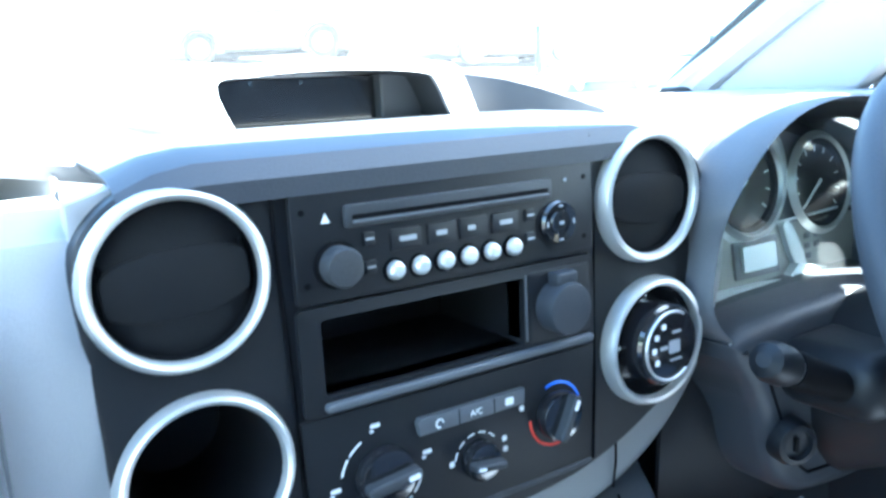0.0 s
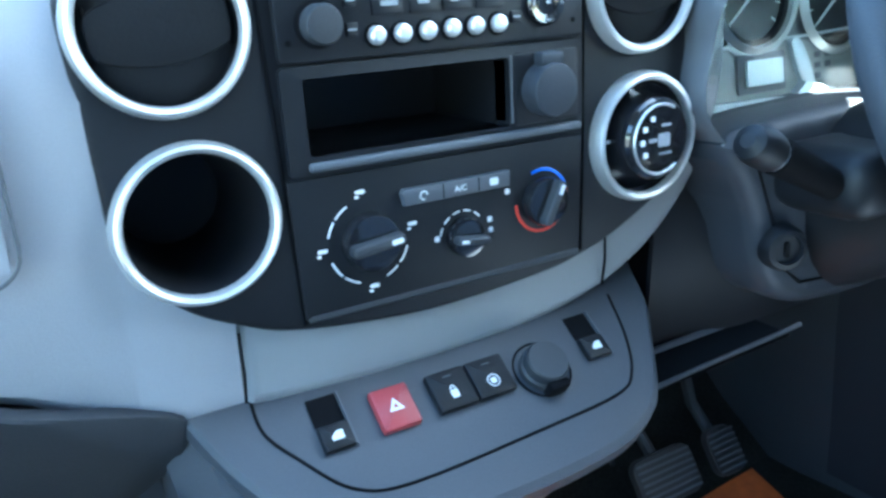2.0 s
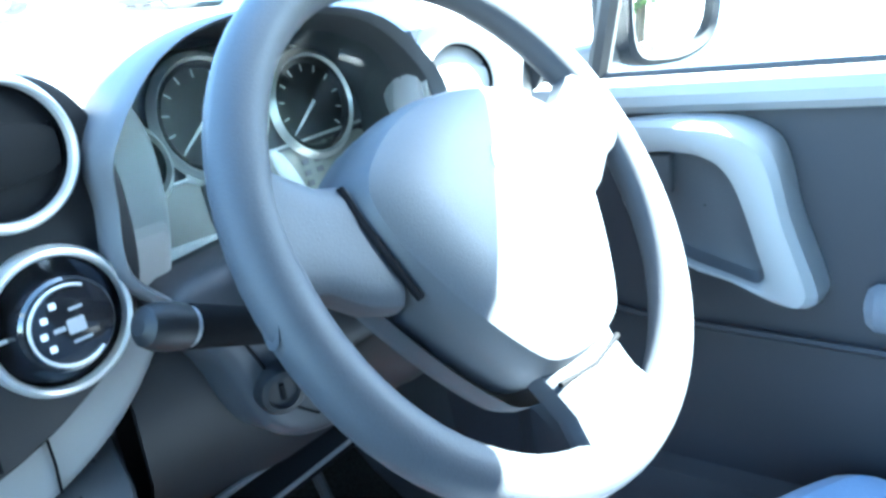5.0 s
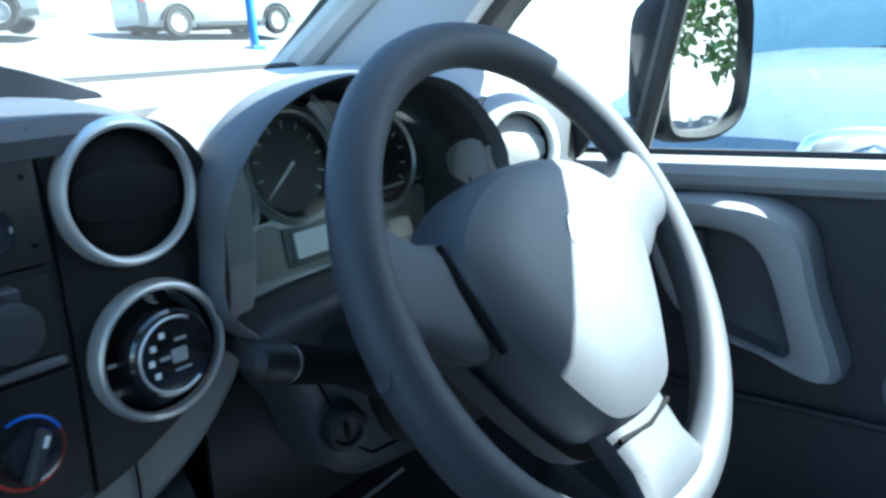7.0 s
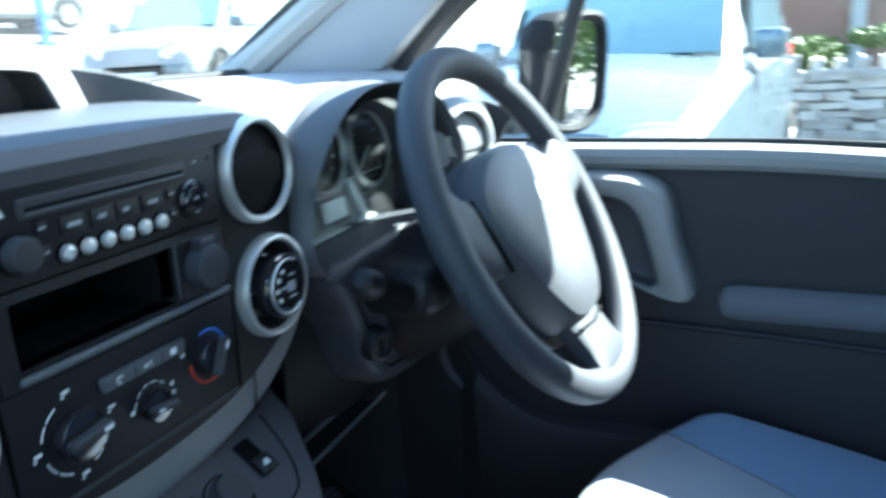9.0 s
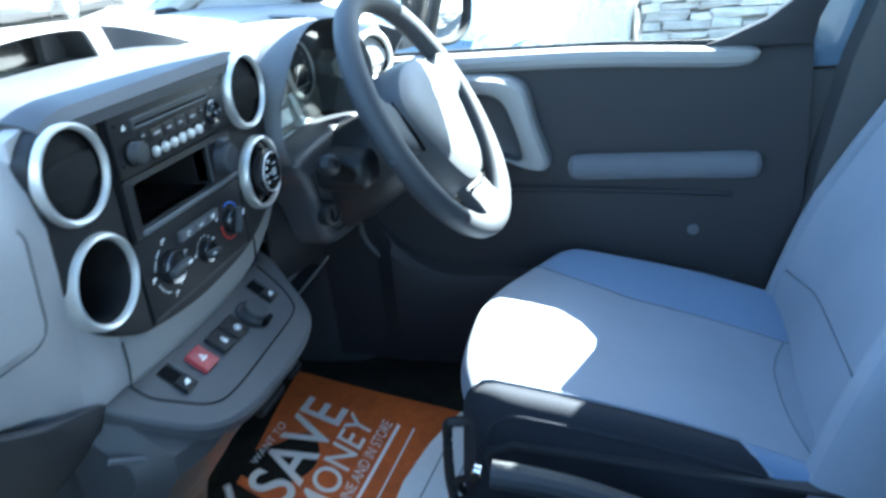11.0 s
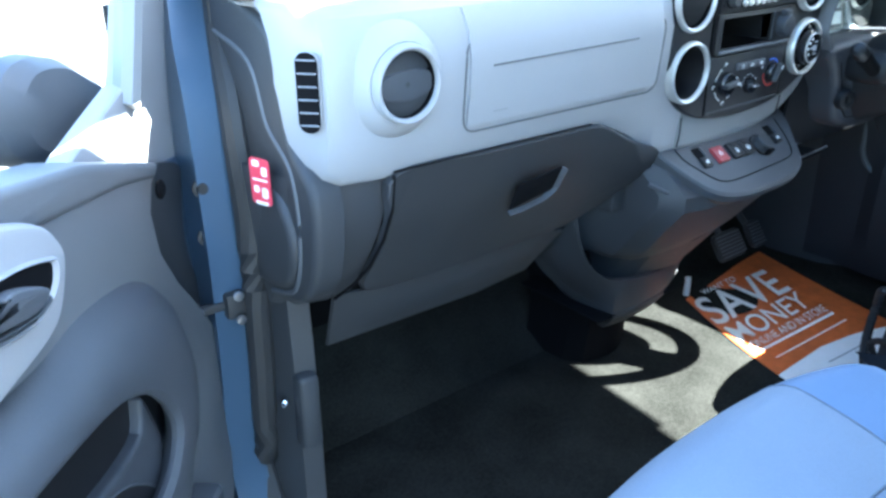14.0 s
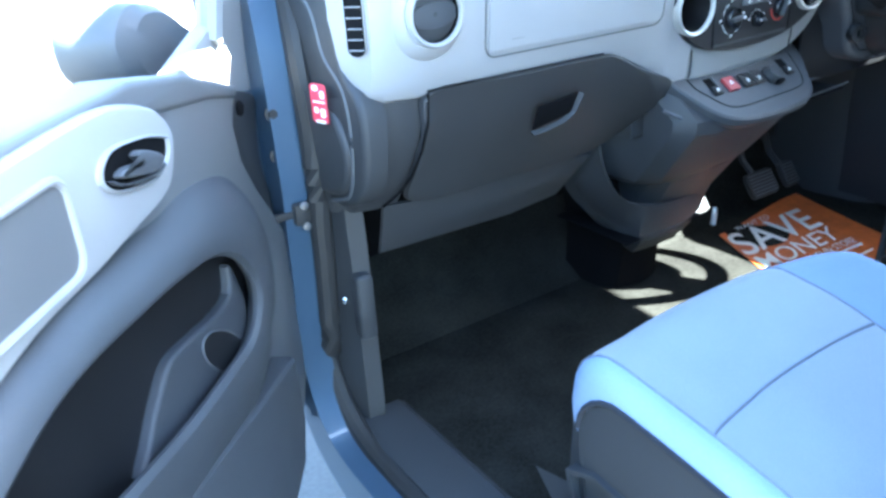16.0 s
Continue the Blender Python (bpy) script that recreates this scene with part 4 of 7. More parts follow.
# ---- switch panel and lower stack ----
swp = thing("switch_panel", "slate switch panel with red hazard key under the console", "switch panel")
SW = pose(0, -0.03, 0.460, 36)
PX = [(-0.172, 0.070), (-0.162, 0.0455), (-0.142, 0.0), (-0.110, -0.043), (-0.06, -0.062), (0.02, -0.066), (0.09, -0.062), (0.125, -0.051), (0.145, -0.035), (0.168, 0.002), (0.185, 0.033), (0.192, 0.070)]
ppx = [(p.x, p.y) for p in catmull([(a, b, 0) for a, b in PX], 5)]
rows = [[(u, 0.095, 0.0) for u, v in ppx], [(u, v * 0.5 + 0.036, 0.0) for u, v in ppx], [(u * 0.985, v * 0.96 + 0.002, 0.0) for u, v in ppx], [(u, v - 0.001, -0.003) for u, v in ppx], [(u * 1.003, v - 0.003, -0.014) for u, v in ppx], [(u * 0.985, v + 0.006, -0.032) for u, v in ppx], [(u * 0.95, v + 0.02, -0.05) for u, v in ppx]]
part("body", grid([[SW @ Vector(p) for p in r] for r in rows]), SWITCHP, swp)
part("panel_groove", tube([SW @ Vector((p.x, p.y, 0.0004)) for p in catmull([(-0.123, 0.045, 0), (-0.122, 0.022, 0), (-0.108, 0.0, 0), (-0.085, -0.027, 0), (-0.05, -0.036, 0), (0.04, -0.034, 0), (0.11, -0.030, 0), (0.132, -0.018, 0), (0.146, 0.01, 0), (0.154, 0.045, 0)], 5)], 0.0010, 6), VOID, swp)


def window_key(x, y):
    m = SW @ pose(x, y, 0.0004)
    k = part("window_switch", slab(rrect(-0.0097, 0.0097, 0.0, 0.017, 0.001, 2), 0.005, m, 0.0015), BLACK, swp)
    # Hollow drawn flat: a thin near-black plate for its shade.
    part("well", slab(rrect(-0.0097, 0.0097, 0.0175, 0.037, 0.001, 2), 0.0005, m), VOID, swp)
    part("cheek", slab(rrect(0.0099, 0.0112, 0.0, 0.037, 0.0004, 2), 0.003, m), SLATE, swp)
    part("window_mark", slab([(-0.0035, 0.0055), (0.004, 0.0055), (0.004, 0.011), (0.0, 0.011), (-0.0035, 0.008)], 0.0003, m @ pose(0, 0, 0.005)), WHITE, k)


window_key(-0.0835, -0.003)
window_key(0.1143, -0.001)
m = SW @ pose(-0.0425, 0.011, 0.0004)
haz = part("hazard_key", slab(rrect(-0.0128, 0.0128, -0.0142, 0.0142, 0.0015, 3), 0.0055, m, 0.0018), REDB, swp, "dark red hazard key")
part("triangle", slab([(-0.0050, -0.003), (0.0050, -0.003), (0.0, 0.0056)], 0.0003, m @ pose(0, 0, 0.0055)), WHITE, haz)
part("triangle_core", slab([(-0.0018, -0.0012), (0.0018, -0.0012), (0.0, 0.0020)], 0.0003, m @ pose(0, 0, 0.0057)), REDB, haz)
for k, x in enumerate((-0.0022, 0.0272)):
    m = SW @ pose(x, 0.0105, 0.0004)
    key = part("lock_key", slab(rrect(-0.0140, 0.0140, -0.0137, 0.0137, 0.0012, 2), 0.0055, m, 0.0015), BLACK, swp)
    if k == 0:
        part("padlock_mark", merged(slab(rrect(-0.0026, 0.0026, -0.007, -0.0015, 0.0008, 2), 0.0003, m @ pose(0, 0, 0.0055)), tube([m @ Vector((0.0017 * math.cos(radians(a)), -0.0012 + 0.0026 * math.sin(radians(a)), 0.0058)) for a in range(0, 181, 20)], 0.0005, 5)), WHITE, key)
    else:
        part("load_lock_mark", merged(tube([m @ Vector((0.0042 * math.cos(radians(a)), -0.004 + 0.0042 * math.sin(radians(a)), 0.0057)) for a in range(0, 360, 20)], 0.0004, 5, True), slab(rrect(-0.002, 0.002, -0.006, -0.002, 0.0005, 2), 0.0003, m @ pose(0, 0, 0.0055))), WHITE, key)
    part("key_tell_tale", slab(rrect(-0.003, 0.003, 0.0085, 0.0092, 0.0003, 2), 0.0003, m @ pose(0, 0, 0.0055)), SLATE, key)
m = SW @ pose(0.0675, 0.005, 0.0004)
sock = part("lighter_socket", lathe([(0.0170, 0), (0.0170, 0.004), (0.0155, 0.0055), (0.0150, 0.012), (0.0140, 0.0135), (0, 0.0135)], m, 30), DARK, swp)
part("socket_rim", tube([m @ Vector((0.0210 * math.cos(radians(a)), 0.0205 * math.sin(radians(a)), 0.0004)) for a in range(0, 360, 12)], 0.0008, 5, True), VOID, swp)
part("finger_tab", slab(rrect(-0.008, 0.008, -0.0205, -0.0140, 0.002, 3), 0.011, m, 0.002), VOID, sock)

stack = thing("centre_stack", "charcoal lower stack with an open bottle pocket", "console")
SR = [(0.496, -0.177, 0.165, 0.036), (0.458, -0.177, 0.160, -0.016), (0.425, -0.172, 0.150, -0.050), (0.405, -0.172, 0.143, -0.050), (0.365, -0.170, 0.133, -0.020), (0.325, -0.164, 0.120, 0.010), (0.298, -0.158, 0.110, 0.034), (0.290, -0.155, 0.106, 0.046), (0.286, -0.153, 0.104, 0.075), (0.280, -0.152, 0.103, 0.150)]
SR2 = [(0.285, -0.14, 0.098, 0.150), (0.215, -0.12, 0.07, 0.155), (0.12, -0.10, 0.05, 0.16), (0.0, -0.11, 0.05, 0.17)]


def stack_ring(z, x0, x1, y):
    return [(x0 - 0.004, 0.30, z), (x0, y + 0.10, z), (x0 + 0.006, y + 0.04, z), (x0 + 0.026, y + 0.010, z), (x0 + 0.06, y, z), ((x0 + x1) / 2, y - 0.004, z), (x1 - 0.05, y, z), (x1 - 0.02, y + 0.012, z), (x1 - 0.004, y + 0.05, z), (x1, 0.30, z)]


part("upper_body", grid([stack_ring(*r) for r in SR], thick=-0.004), LOWER, stack)
# Near-black colour holds the shade behind the pocket.
part("lower_body", grid([stack_ring(*r) for r in SR2], thick=-0.004), VOID, stack, "tunnel behind the pocket, near black for its shade")
part("side_step", tube([(-0.187, -0.004, 0.4465), (-0.155, -0.0225, 0.4285), (-0.123, -0.0375, 0.4105)], 0.003, 8), SLATE, stack)
# bottle pocket: an open bowl whose rim climbs to the glovebox on one side and to the stack on the other
LIP = catmull([(-0.250, 0.075, 0.392), (-0.232, 0.078, 0.340), (-0.200, 0.082, 0.288), (-0.158, 0.080, 0.252), (-0.10, 0.073, 0.236), (-0.04, 0.070, 0.231), (0.03, 0.077, 0.231), (0.074, 0.098, 0.243), (0.096, 0.140, 0.275), (0.102, 0.20, 0.325)], 4)


def bowl_row(f, back, z0, q):
    """The rim drawn in to a share f, moved forward, and lowered towards z0 by the share q; its glovebox end tucks in under the lid."""
    out = []
    for p in LIP:
        e = max(0.0, min(1.0, (-0.13 - p.x) / 0.11)) ** 0.8 * max(0.0, q)
        out.append(Vector((-0.05 + (p.x + 0.05) * f + 0.035 * e, p.y + back + 0.13 * e, p.z + (z0 - p.z) * q * (1 - 0.45 * e))))
    return out


part("pocket", grid([bowl_row(0.95, 0.022, 0.16, 0.85), bowl_row(0.965, 0.012, 0.20, 0.4), bowl_row(0.975, 0.007, 0.2, 0.02), bowl_row(0.99, 0.002, 0.3, -0.03), bowl_row(1.0, 0.0, 0.2, 0.04), bowl_row(0.985, 0.001, 0.17, 0.35), bowl_row(0.94, 0.007, 0.16, 0.70), bowl_row(0.86, 0.014, 0.158, 0.97)]), LOWER, stack, "rounded open pocket")
part("pocket_base", grid([bowl_row(0.86, 0.012, 0.167, 0.94), bowl_row(0.875, 0.009, 0.165, 0.97), bowl_row(0.87, 0.010, 0.157, 1.0), bowl_row(0.80, 0.024, 0.138, 1.0), bowl_row(0.66, 0.045, 0.118, 1.0), bowl_row(0.40, 0.08, 0.108, 1.0)]), DARK, stack, "charcoal lower bowl")
part("pocket_floor", box(-0.16, 0.06, 0.085, 0.28, 0.162, 0.166, 0.002), VOID, stack)
part("pocket_divider", grid([stack_ring(*r) for r in ((0.300, -0.118, 0.112, 0.030), (0.262, -0.108, 0.105, 0.056), (0.232, -0.100, 0.099, 0.078), (0.200, -0.095, 0.095, 0.090), (0.170, -0.09, 0.09, 0.095))], thick=-0.003), LOWER, stack, "charcoal face beside the pocket")
part("pocket_rib", box(0.030, 0.042, 0.105, 0.15, 0.165, 0.285, 0.004, 2), LOWER, stack)
part("foot_clip", tube(catmull([(0.112, 0.098, 0.163), (0.110, 0.095, 0.150), (0.104, 0.092, 0.128)], 4), 0.006, 8), SILVER, stack)
part("side_filler", box(-0.205, -0.172, 0.045, 0.095, 0.39, 0.500, 0.006, 2), LOWER, swp)

# ---- driver side: hood, instruments, vent ----
ARCH = [(0.233, -0.035, 0.590), (0.205, -0.035, 0.622), (0.208, -0.035, 0.664), (0.211, -0.045, 0.700), (0.248, -0.052, 0.745), (0.305, -0.052, 0.764), (0.380, -0.050, 0.763), (0.450, -0.050, 0.748), (0.497, -0.055, 0.706), (0.507, -0.058, 0.666), (0.49, -0.055, 0.60)]
arch = catmull(ARCH, 5)
clus = thing("instrument_cluster", "hooded instrument cluster with silver dials behind a clear lens", "instruments")


def arch_row(d, s=1.0, cx=0.355, cz=0.66, dz=0.0):
    return [Vector((cx + (p.x - cx) * s, p.y + d, cz + (p.z - cz) * s + dz)) for p in arch]


# Grey rim drawn in darker slate: its shade is put into the colour.
part("shaded_hood_rim", grid([arch_row(0.095, 0.93), arch_row(0.012, 0.96), arch_row(0.004, 0.972), arch_row(0.0, 0.988), arch_row(0.004, 1.005), arch_row(0.015, 1.015), arch_row(0.045, 1.02)]), SLATE, clus, "hood rim with its shade in the slate colour")
part("hood_lining", grid([arch_row(0.013, 0.956), arch_row(0.06, 0.925), arch_row(0.11, 0.90), arch_row(0.16, 0.88)]), DARK, clus)
part("hood_skin", grid([arch_row(0.035, 1.012), arch_row(0.08, 1.025, dz=-0.002), arch_row(0.16, 1.04, dz=-0.008), arch_row(0.28, 1.06, dz=-0.03)]), GREY, clus, "pale grey hood skin")
CM = facing(0.355, 0.040, 0.655, 0, -8)
part("dial_plate", slab(smoothed([(-0.14, -0.06), (-0.145, 0.0), (-0.12, 0.06), (-0.06, 0.088), (0.0, 0.092), (0.06, 0.088), (0.12, 0.06), (0.145, 0.0), (0.14, -0.06)], 4), 0.004, CM), BLACK, clus)
part("lower_face", slab(rrect(-0.134, 0.134, -0.062, -0.001, 0.006, 3), 0.003, CM @ pose(0, 0, 0.004)), FACEG, clus, "dark grey lower face of the dials")
part("upper_face", slab(smoothed([(-0.134, 0.002), (-0.10, 0.055), (-0.05, 0.078), (0.0, 0.084), (0.05, 0.078), (0.10, 0.055), (0.134, 0.002)], 4), 0.002, CM @ pose(0, 0, 0.0035)), SLATE, clus, "slate upper face of the dials")
part("trim_line", tube([CM @ Vector((x, 0.001 + 0.004 * x / 0.13, 0.008)) for x in np.linspace(-0.132, 0.132, 9)], 0.0014, 8), GAUGE, clus)
# Added silver strip in place of the bright arc of light on the dial.
part("dial_glare_arc", grid([[CM @ Vector((-0.022 + r_ * math.cos(a), 0.048 + r_ * math.sin(a), 0.0085 + (0.002 if k == 1 else 0))) for k, r_ in enumerate((0.0475, 0.052, 0.0600))] for a in np.linspace(-2.2, 0.9, 26)]), GAUGE, clus, "silver arc standing for bright light across the dial")
part("face_rib", slab(smoothed([(0.020, -0.002), (0.034, -0.002), (0.050, -0.040), (0.034, -0.040)], 3), 0.006, CM @ pose(0, 0, 0.006), 0.002, 2), GAUGE, clus)
part("display_bezel", slab(rrect(-0.045, 0.014, -0.040, -0.007, 0.003, 3), 0.003, CM @ pose(0, 0, 0.0062), 0.001), SLATE, clus, "slate display bezel")
# Paler than the face above: the sun on this step is in its silver.
part("lit_step", slab([(-0.100, -0.043), (0.018, -0.046), (0.032, -0.036), (0.100, -0.052), (0.100, -0.066), (-0.100, -0.066)], 0.010, CM @ pose(0, 0, 0.006), 0.002, 2), GAUGE, clus, "step below the dials, sunlight in its pale silver")
for x, y, r in ((-0.022, 0.040, 0.044), (0.082, 0.030, 0.042), (-0.092, 0.018, 0.026)):
    d = part("dial", lathe([(r, 0), (r, 0.004), (r - 0.003, 0.006), (r - 0.006, 0.004), (r - 0.007, 0.001), (0, 0.001)], CM @ pose(x, y, 0.006), 40), BLACK, clus)
    part("bezel", lathe([(r - 0.004, 0.003), (r, 0.0085), (r + 0.005, 0.003)], CM @ pose(x, y, 0.006), 40), SILVER, d)
    part("needle", slab([(-0.0016, -0.004), (0.0016, -0.004), (0.0006, r * 0.8), (-0.0006, r * 0.8)], 0.0006, CM @ pose(x, y, 0.009) @ pose(0, 0, 0, 0, 0, 128)), WHITE, d)
    for k in range(11):
        a = radians(220 - k * 26)
        part("tick", slab(rrect(-0.0006, 0.0006, -0.003, 0.003, 0.0002, 1), 0.0003, CM @ pose(x + (r - 0.011) * math.cos(a), y + (r - 0.011) * math.sin(a), 0.0072) @ pose(0, 0, 0, 0, 0, math.degrees(a) - 90)), WHITE, d)
part("trip_display", slab(rrect(-0.036, 0.008, -0.034, -0.013, 0.002, 3), 0.003, CM @ pose(0, 0, 0.0085)), mat("pale_lcd", (0.72, 0.77, 0.77), 0.3, var=0.03), clus, "pale grey unlit trip display")
for k in range(7):
    part("warning_lamp", slab(rrect(-0.0035, 0.0035, -0.0025, 0.0025, 0.0006, 2), 0.0006, CM @ pose(0.057 + 0.014 * (k // 4), -0.006 - 0.009 * (k % 4), 0.008)), SLATE, clus)
part("dial_shelf", grid([[(x, y, 0.5935 + 0.05 * max(0, y - 0.03)) for x in np.linspace(0.225, 0.49, 8)] for y in (-0.034, -0.01, 0.02, 0.046)], thick=-0.003), GAUGE, clus, "pale silver shelf below the dials")
for x in (-0.034, 0.048):
    part("trip_stub", slab(rrect(x - 0.013, x + 0.013, -0.0585, -0.0525, 0.003, 3), 0.004, CM @ pose(0, 0, 0.0145), 0.001), VOID, clus)
lens = part("lens", slab(smoothed([(-0.14, -0.062), (-0.147, 0.0), (-0.12, 0.062), (-0.06, 0.09), (0.0, 0.094), (0.06, 0.09), (0.12, 0.062), (0.147, 0.0), (0.14, -0.062)], 4), 0.0015, facing(0.355, -0.002, 0.655, 0, 12)), DULLGLASS, clus, "clear curved lens")
lens.visible_shadow = False
# dash skin to the right of the hood, with the driver's outer vent
part("driver_face", grid([[(x, dy + (0.03 if x < 0.5 else 0.01) + 0.22 * max(0, x - 0.60), z) for dy, z in ((0.05, 0.50), (0.0, 0.53), (-0.035, 0.58), (-0.05, 0.64), (-0.048, 0.69), (-0.03, 0.73))] for x in np.linspace(0.495, 0.70, 14)], thick=-0.004), DARK, dash, "charcoal driver-side face")
part("driver_top", grid([[(x, dy + (0.03 if x < 0.5 else 0.01) + 0.22 * max(0, x - 0.60), z) for dy, z in ((-0.0305, 0.7295), (-0.012, 0.745), (0.010, 0.754), (0.06, 0.758), (0.11, 0.7585))] for x in np.linspace(0.495, 0.70, 14)], thick=-0.004), GREY, dash, "pale grey top edge")
air_vent(0.532, -0.050, 0.684, turn=-26, r=0.037, inner=0.0315, lean=-8, shut=BAND)
part("driver_vent_swell", lathe([(0.036, 0.004), (0.041, 0.004), (0.048, -0.002), (0.054, -0.016), (0.058, -0.034)], facing(0.532, -0.050, 0.684, -26, -8), 44), GREY, dash, "pale grey vent housing")
part("driver_lower", grid([[(x, y + (0.0 if x > 0.25 else 0.015), z) for y, z in ((0.045, 0.60), (0.012, 0.565), (0.0, 0.52), (0.004, 0.46), (0.020, 0.415))] for x in (0.205, 0.25, 0.32, 0.45, 0.56, 0.66, 0.72)], thick=-0.004), BLACK, dash, "black knee panel")
# Lips in paler slate show the thin highlights along the tray.
part("driver_tray_edge", tube([(0.215, 0.030, 0.372), (0.30, 0.030, 0.376), (0.40, 0.030, 0.380), (0.424, 0.031, 0.381)], 0.0022, 8), SLATE, dash)
part("tray_upper_edge", tube([(0.215, 0.024, 0.413), (0.30, 0.024, 0.414), (0.40, 0.024, 0.416), (0.424, 0.025, 0.417)], 0.003, 8), SLATE, dash)
# Tray floor and back are coloured near black in place of shade.
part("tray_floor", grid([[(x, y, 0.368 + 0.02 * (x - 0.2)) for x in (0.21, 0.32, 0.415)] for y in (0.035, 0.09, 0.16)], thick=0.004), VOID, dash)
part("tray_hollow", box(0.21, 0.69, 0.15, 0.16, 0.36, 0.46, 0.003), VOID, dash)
part("column_side_panel", grid([[(0.175 + 0.03 * k, 0.02 + 0.05 * k, z) for k in (0, 1, 2)] for z in (0.60, 0.52, 0.45, 0.38, 0.32)], thick=0.003), BLACK, dash)

# ---- steering column and wheel ----
col = thing("steering_column", "charcoal steering column shroud with control stalks", "steering column")
WC, WT = Vector((0.384, -0.178, 0.623)), 28.7
WM_ = pose(*WC) @ pose(0, 0, 0, 0, 0, -0.6) @ pose(0, 0, 0, 90 - WT)      # x right, y up in the rim's plane, z towards the driver
part("shroud", grid([[(0.0 + w * math.cos(a), -0.012 + h * math.sin(a), z) for a in np.linspace(0, 2 * math.pi, 20, endpoint=False)] for z, w, h in ((-0.045, 0.045, 0.045), (-0.06, 0.058, 0.056), (-0.10, 0.068, 0.066), (-0.16, 0.07, 0.072), (-0.24, 0.07, 0.07))], wrap=True, caps=True), BLACK, col, m=WM_)
cowl = part("lower_cowl", slab(smoothed([(-0.145, 0.605), (-0.141, 0.56), (-0.129, 0.535), (-0.113, 0.485), (-0.088, 0.459), (-0.04, 0.446), (0.045, 0.442), (0.092, 0.457), (0.115, 0.485), (0.130, 0.535), (0.138, 0.605)], 4), 0.125, facing(0.385, 0.085, 0, 0, 0), 0.014, 4), COWL, col, "dark slate lower cowl")
part("cowl_seam", tube([(0.385 + x, -0.0405, z) for x, z in ((-0.128, 0.575), (-0.108, 0.530), (-0.092, 0.490), (-0.07, 0.472), (0.03, 0.462))], 0.0012, 6), VOID, cowl)
barrel = part("ignition_barrel", lathe([(0.019, -0.012), (0.018, 0.004), (0.0155, 0.009), (0.0115, 0.010), (0.011, 0.006), (0, 0.006)], facing(0.283, -0.046, 0.510, -22), 28), BLACK, col, "black ignition barrel")
part("key_slot", slab(rrect(-0.0018, 0.0018, -0.006, 0.006, 0.0008, 2), 0.0016, facing(0.283, -0.046, 0.510, -22) @ pose(0, 0, 0.006)), VOID, barrel)
part("switch_housing", box(0.385 - 0.112, 0.385 + 0.112, -0.115, -0.030, 0.540, 0.592, 0.02, 4), BLACK, col, "black stalk switch housing")
for sx in (-1, 1):
    st = part("stalk", tube([(0.385 + sx * dx, y, z) for dx, y, z in ((0.055, -0.080, 0.545), (0.10, -0.085, 0.564), (0.142, -0.090, 0.583), (0.178, -0.095, 0.599), (0.186, -0.096, 0.6025))], [0.0105, 0.0110, 0.0118, 0.0128, 0.0130], 16), VOID, col, "black control stalk")
    part("stalk_tip", tube([(0.385 + sx * dx, y, z) for dx, y, z in ((0.190, -0.0966, 0.6043), (0.198, -0.098, 0.608), (0.207, -0.0992, 0.612), (0.213, -0.100, 0.6145), (0.216, -0.1004, 0.616))], [0.0130, 0.0136, 0.0132, 0.0108, 0.005], 16), BLACK, st)
    part("collar", tube([(0.385 + sx * dx, y, z) for dx, y, z in ((0.186, -0.096, 0.6025), (0.190, -0.0966, 0.6043))], 0.0118, 16), GREYP, st)

wheel = thing("steering_wheel", "three-spoke dark grey steering wheel, half in sun", "steering wheel", m=WM_)
part("rim", tube([(0.1785 * math.cos(a), 0.1785 * math.sin(a), 0.0) for a in np.linspace(0, 2 * math.pi, 72, endpoint=False)], 0.0165, 16, True), LEATHER, wheel)
PADO = smoothed([(-0.112, 0.040), (-0.080, 0.066), (-0.040, 0.080), (0.0, 0.083), (0.040, 0.080), (0.080, 0.066), (0.112, 0.040), (0.110, 0.0), (0.088, -0.050), (0.062, -0.092), (0.040, -0.112), (0.0, -0.118), (-0.040, -0.112), (-0.062, -0.092), (-0.088, -0.050), (-0.110, 0.0)], 4)


def dome(outline, base, height, steps=((1.0, 0.0), (1.0, 0.35), (0.975, 0.62), (0.92, 0.80), (0.80, 0.92), (0.55, 0.985), (0.25, 1.0), (0.0005, 1.0))):
    cx, cy = sum(p[0] for p in outline) / len(outline), sum(p[1] for p in outline) / len(outline)
    return grid([[(cx + (x - cx) * s, cy + (y - cy) * s, base + height * h) for x, y in outline] for s, h in steps], wrap=True)


part("airbag_pad", dome(PADO, -0.035, 0.060), HUBM, wheel, "domed grey airbag cover")
part("hub_back", dome([(x * (1.08 if y < 0.03 else 0.95), y * (1.10 if y < 0 else 0.92)) for x, y in PADO], -0.024, -0.036), LEATHER, wheel, "dark grey hub skirt")
EM = [(-0.009, -0.008), (0.009, -0.008), (0.010, 0.002), (0.004, 0.012), (-0.004, 0.012), (-0.010, 0.002)]
part("badge", slab(smoothed(EM, 3), 0.0016, pose(0, 0.018, 0.0244), 0.0006), SILVER, wheel, "plain silver badge shape")
part("airbag_mark", slab(rrect(-0.012, 0.012, -0.0025, 0.0025, 0.001, 2), 0.0005, pose(0.015, -0.072, 0.0212)), GREYP, wheel)
part("side_mark", slab(rrect(-0.004, 0.004, -0.0015, 0.0015, 0.0005, 2), 0.0006, pose(-0.098, 0.008, 0.0105)), VOID, wheel)


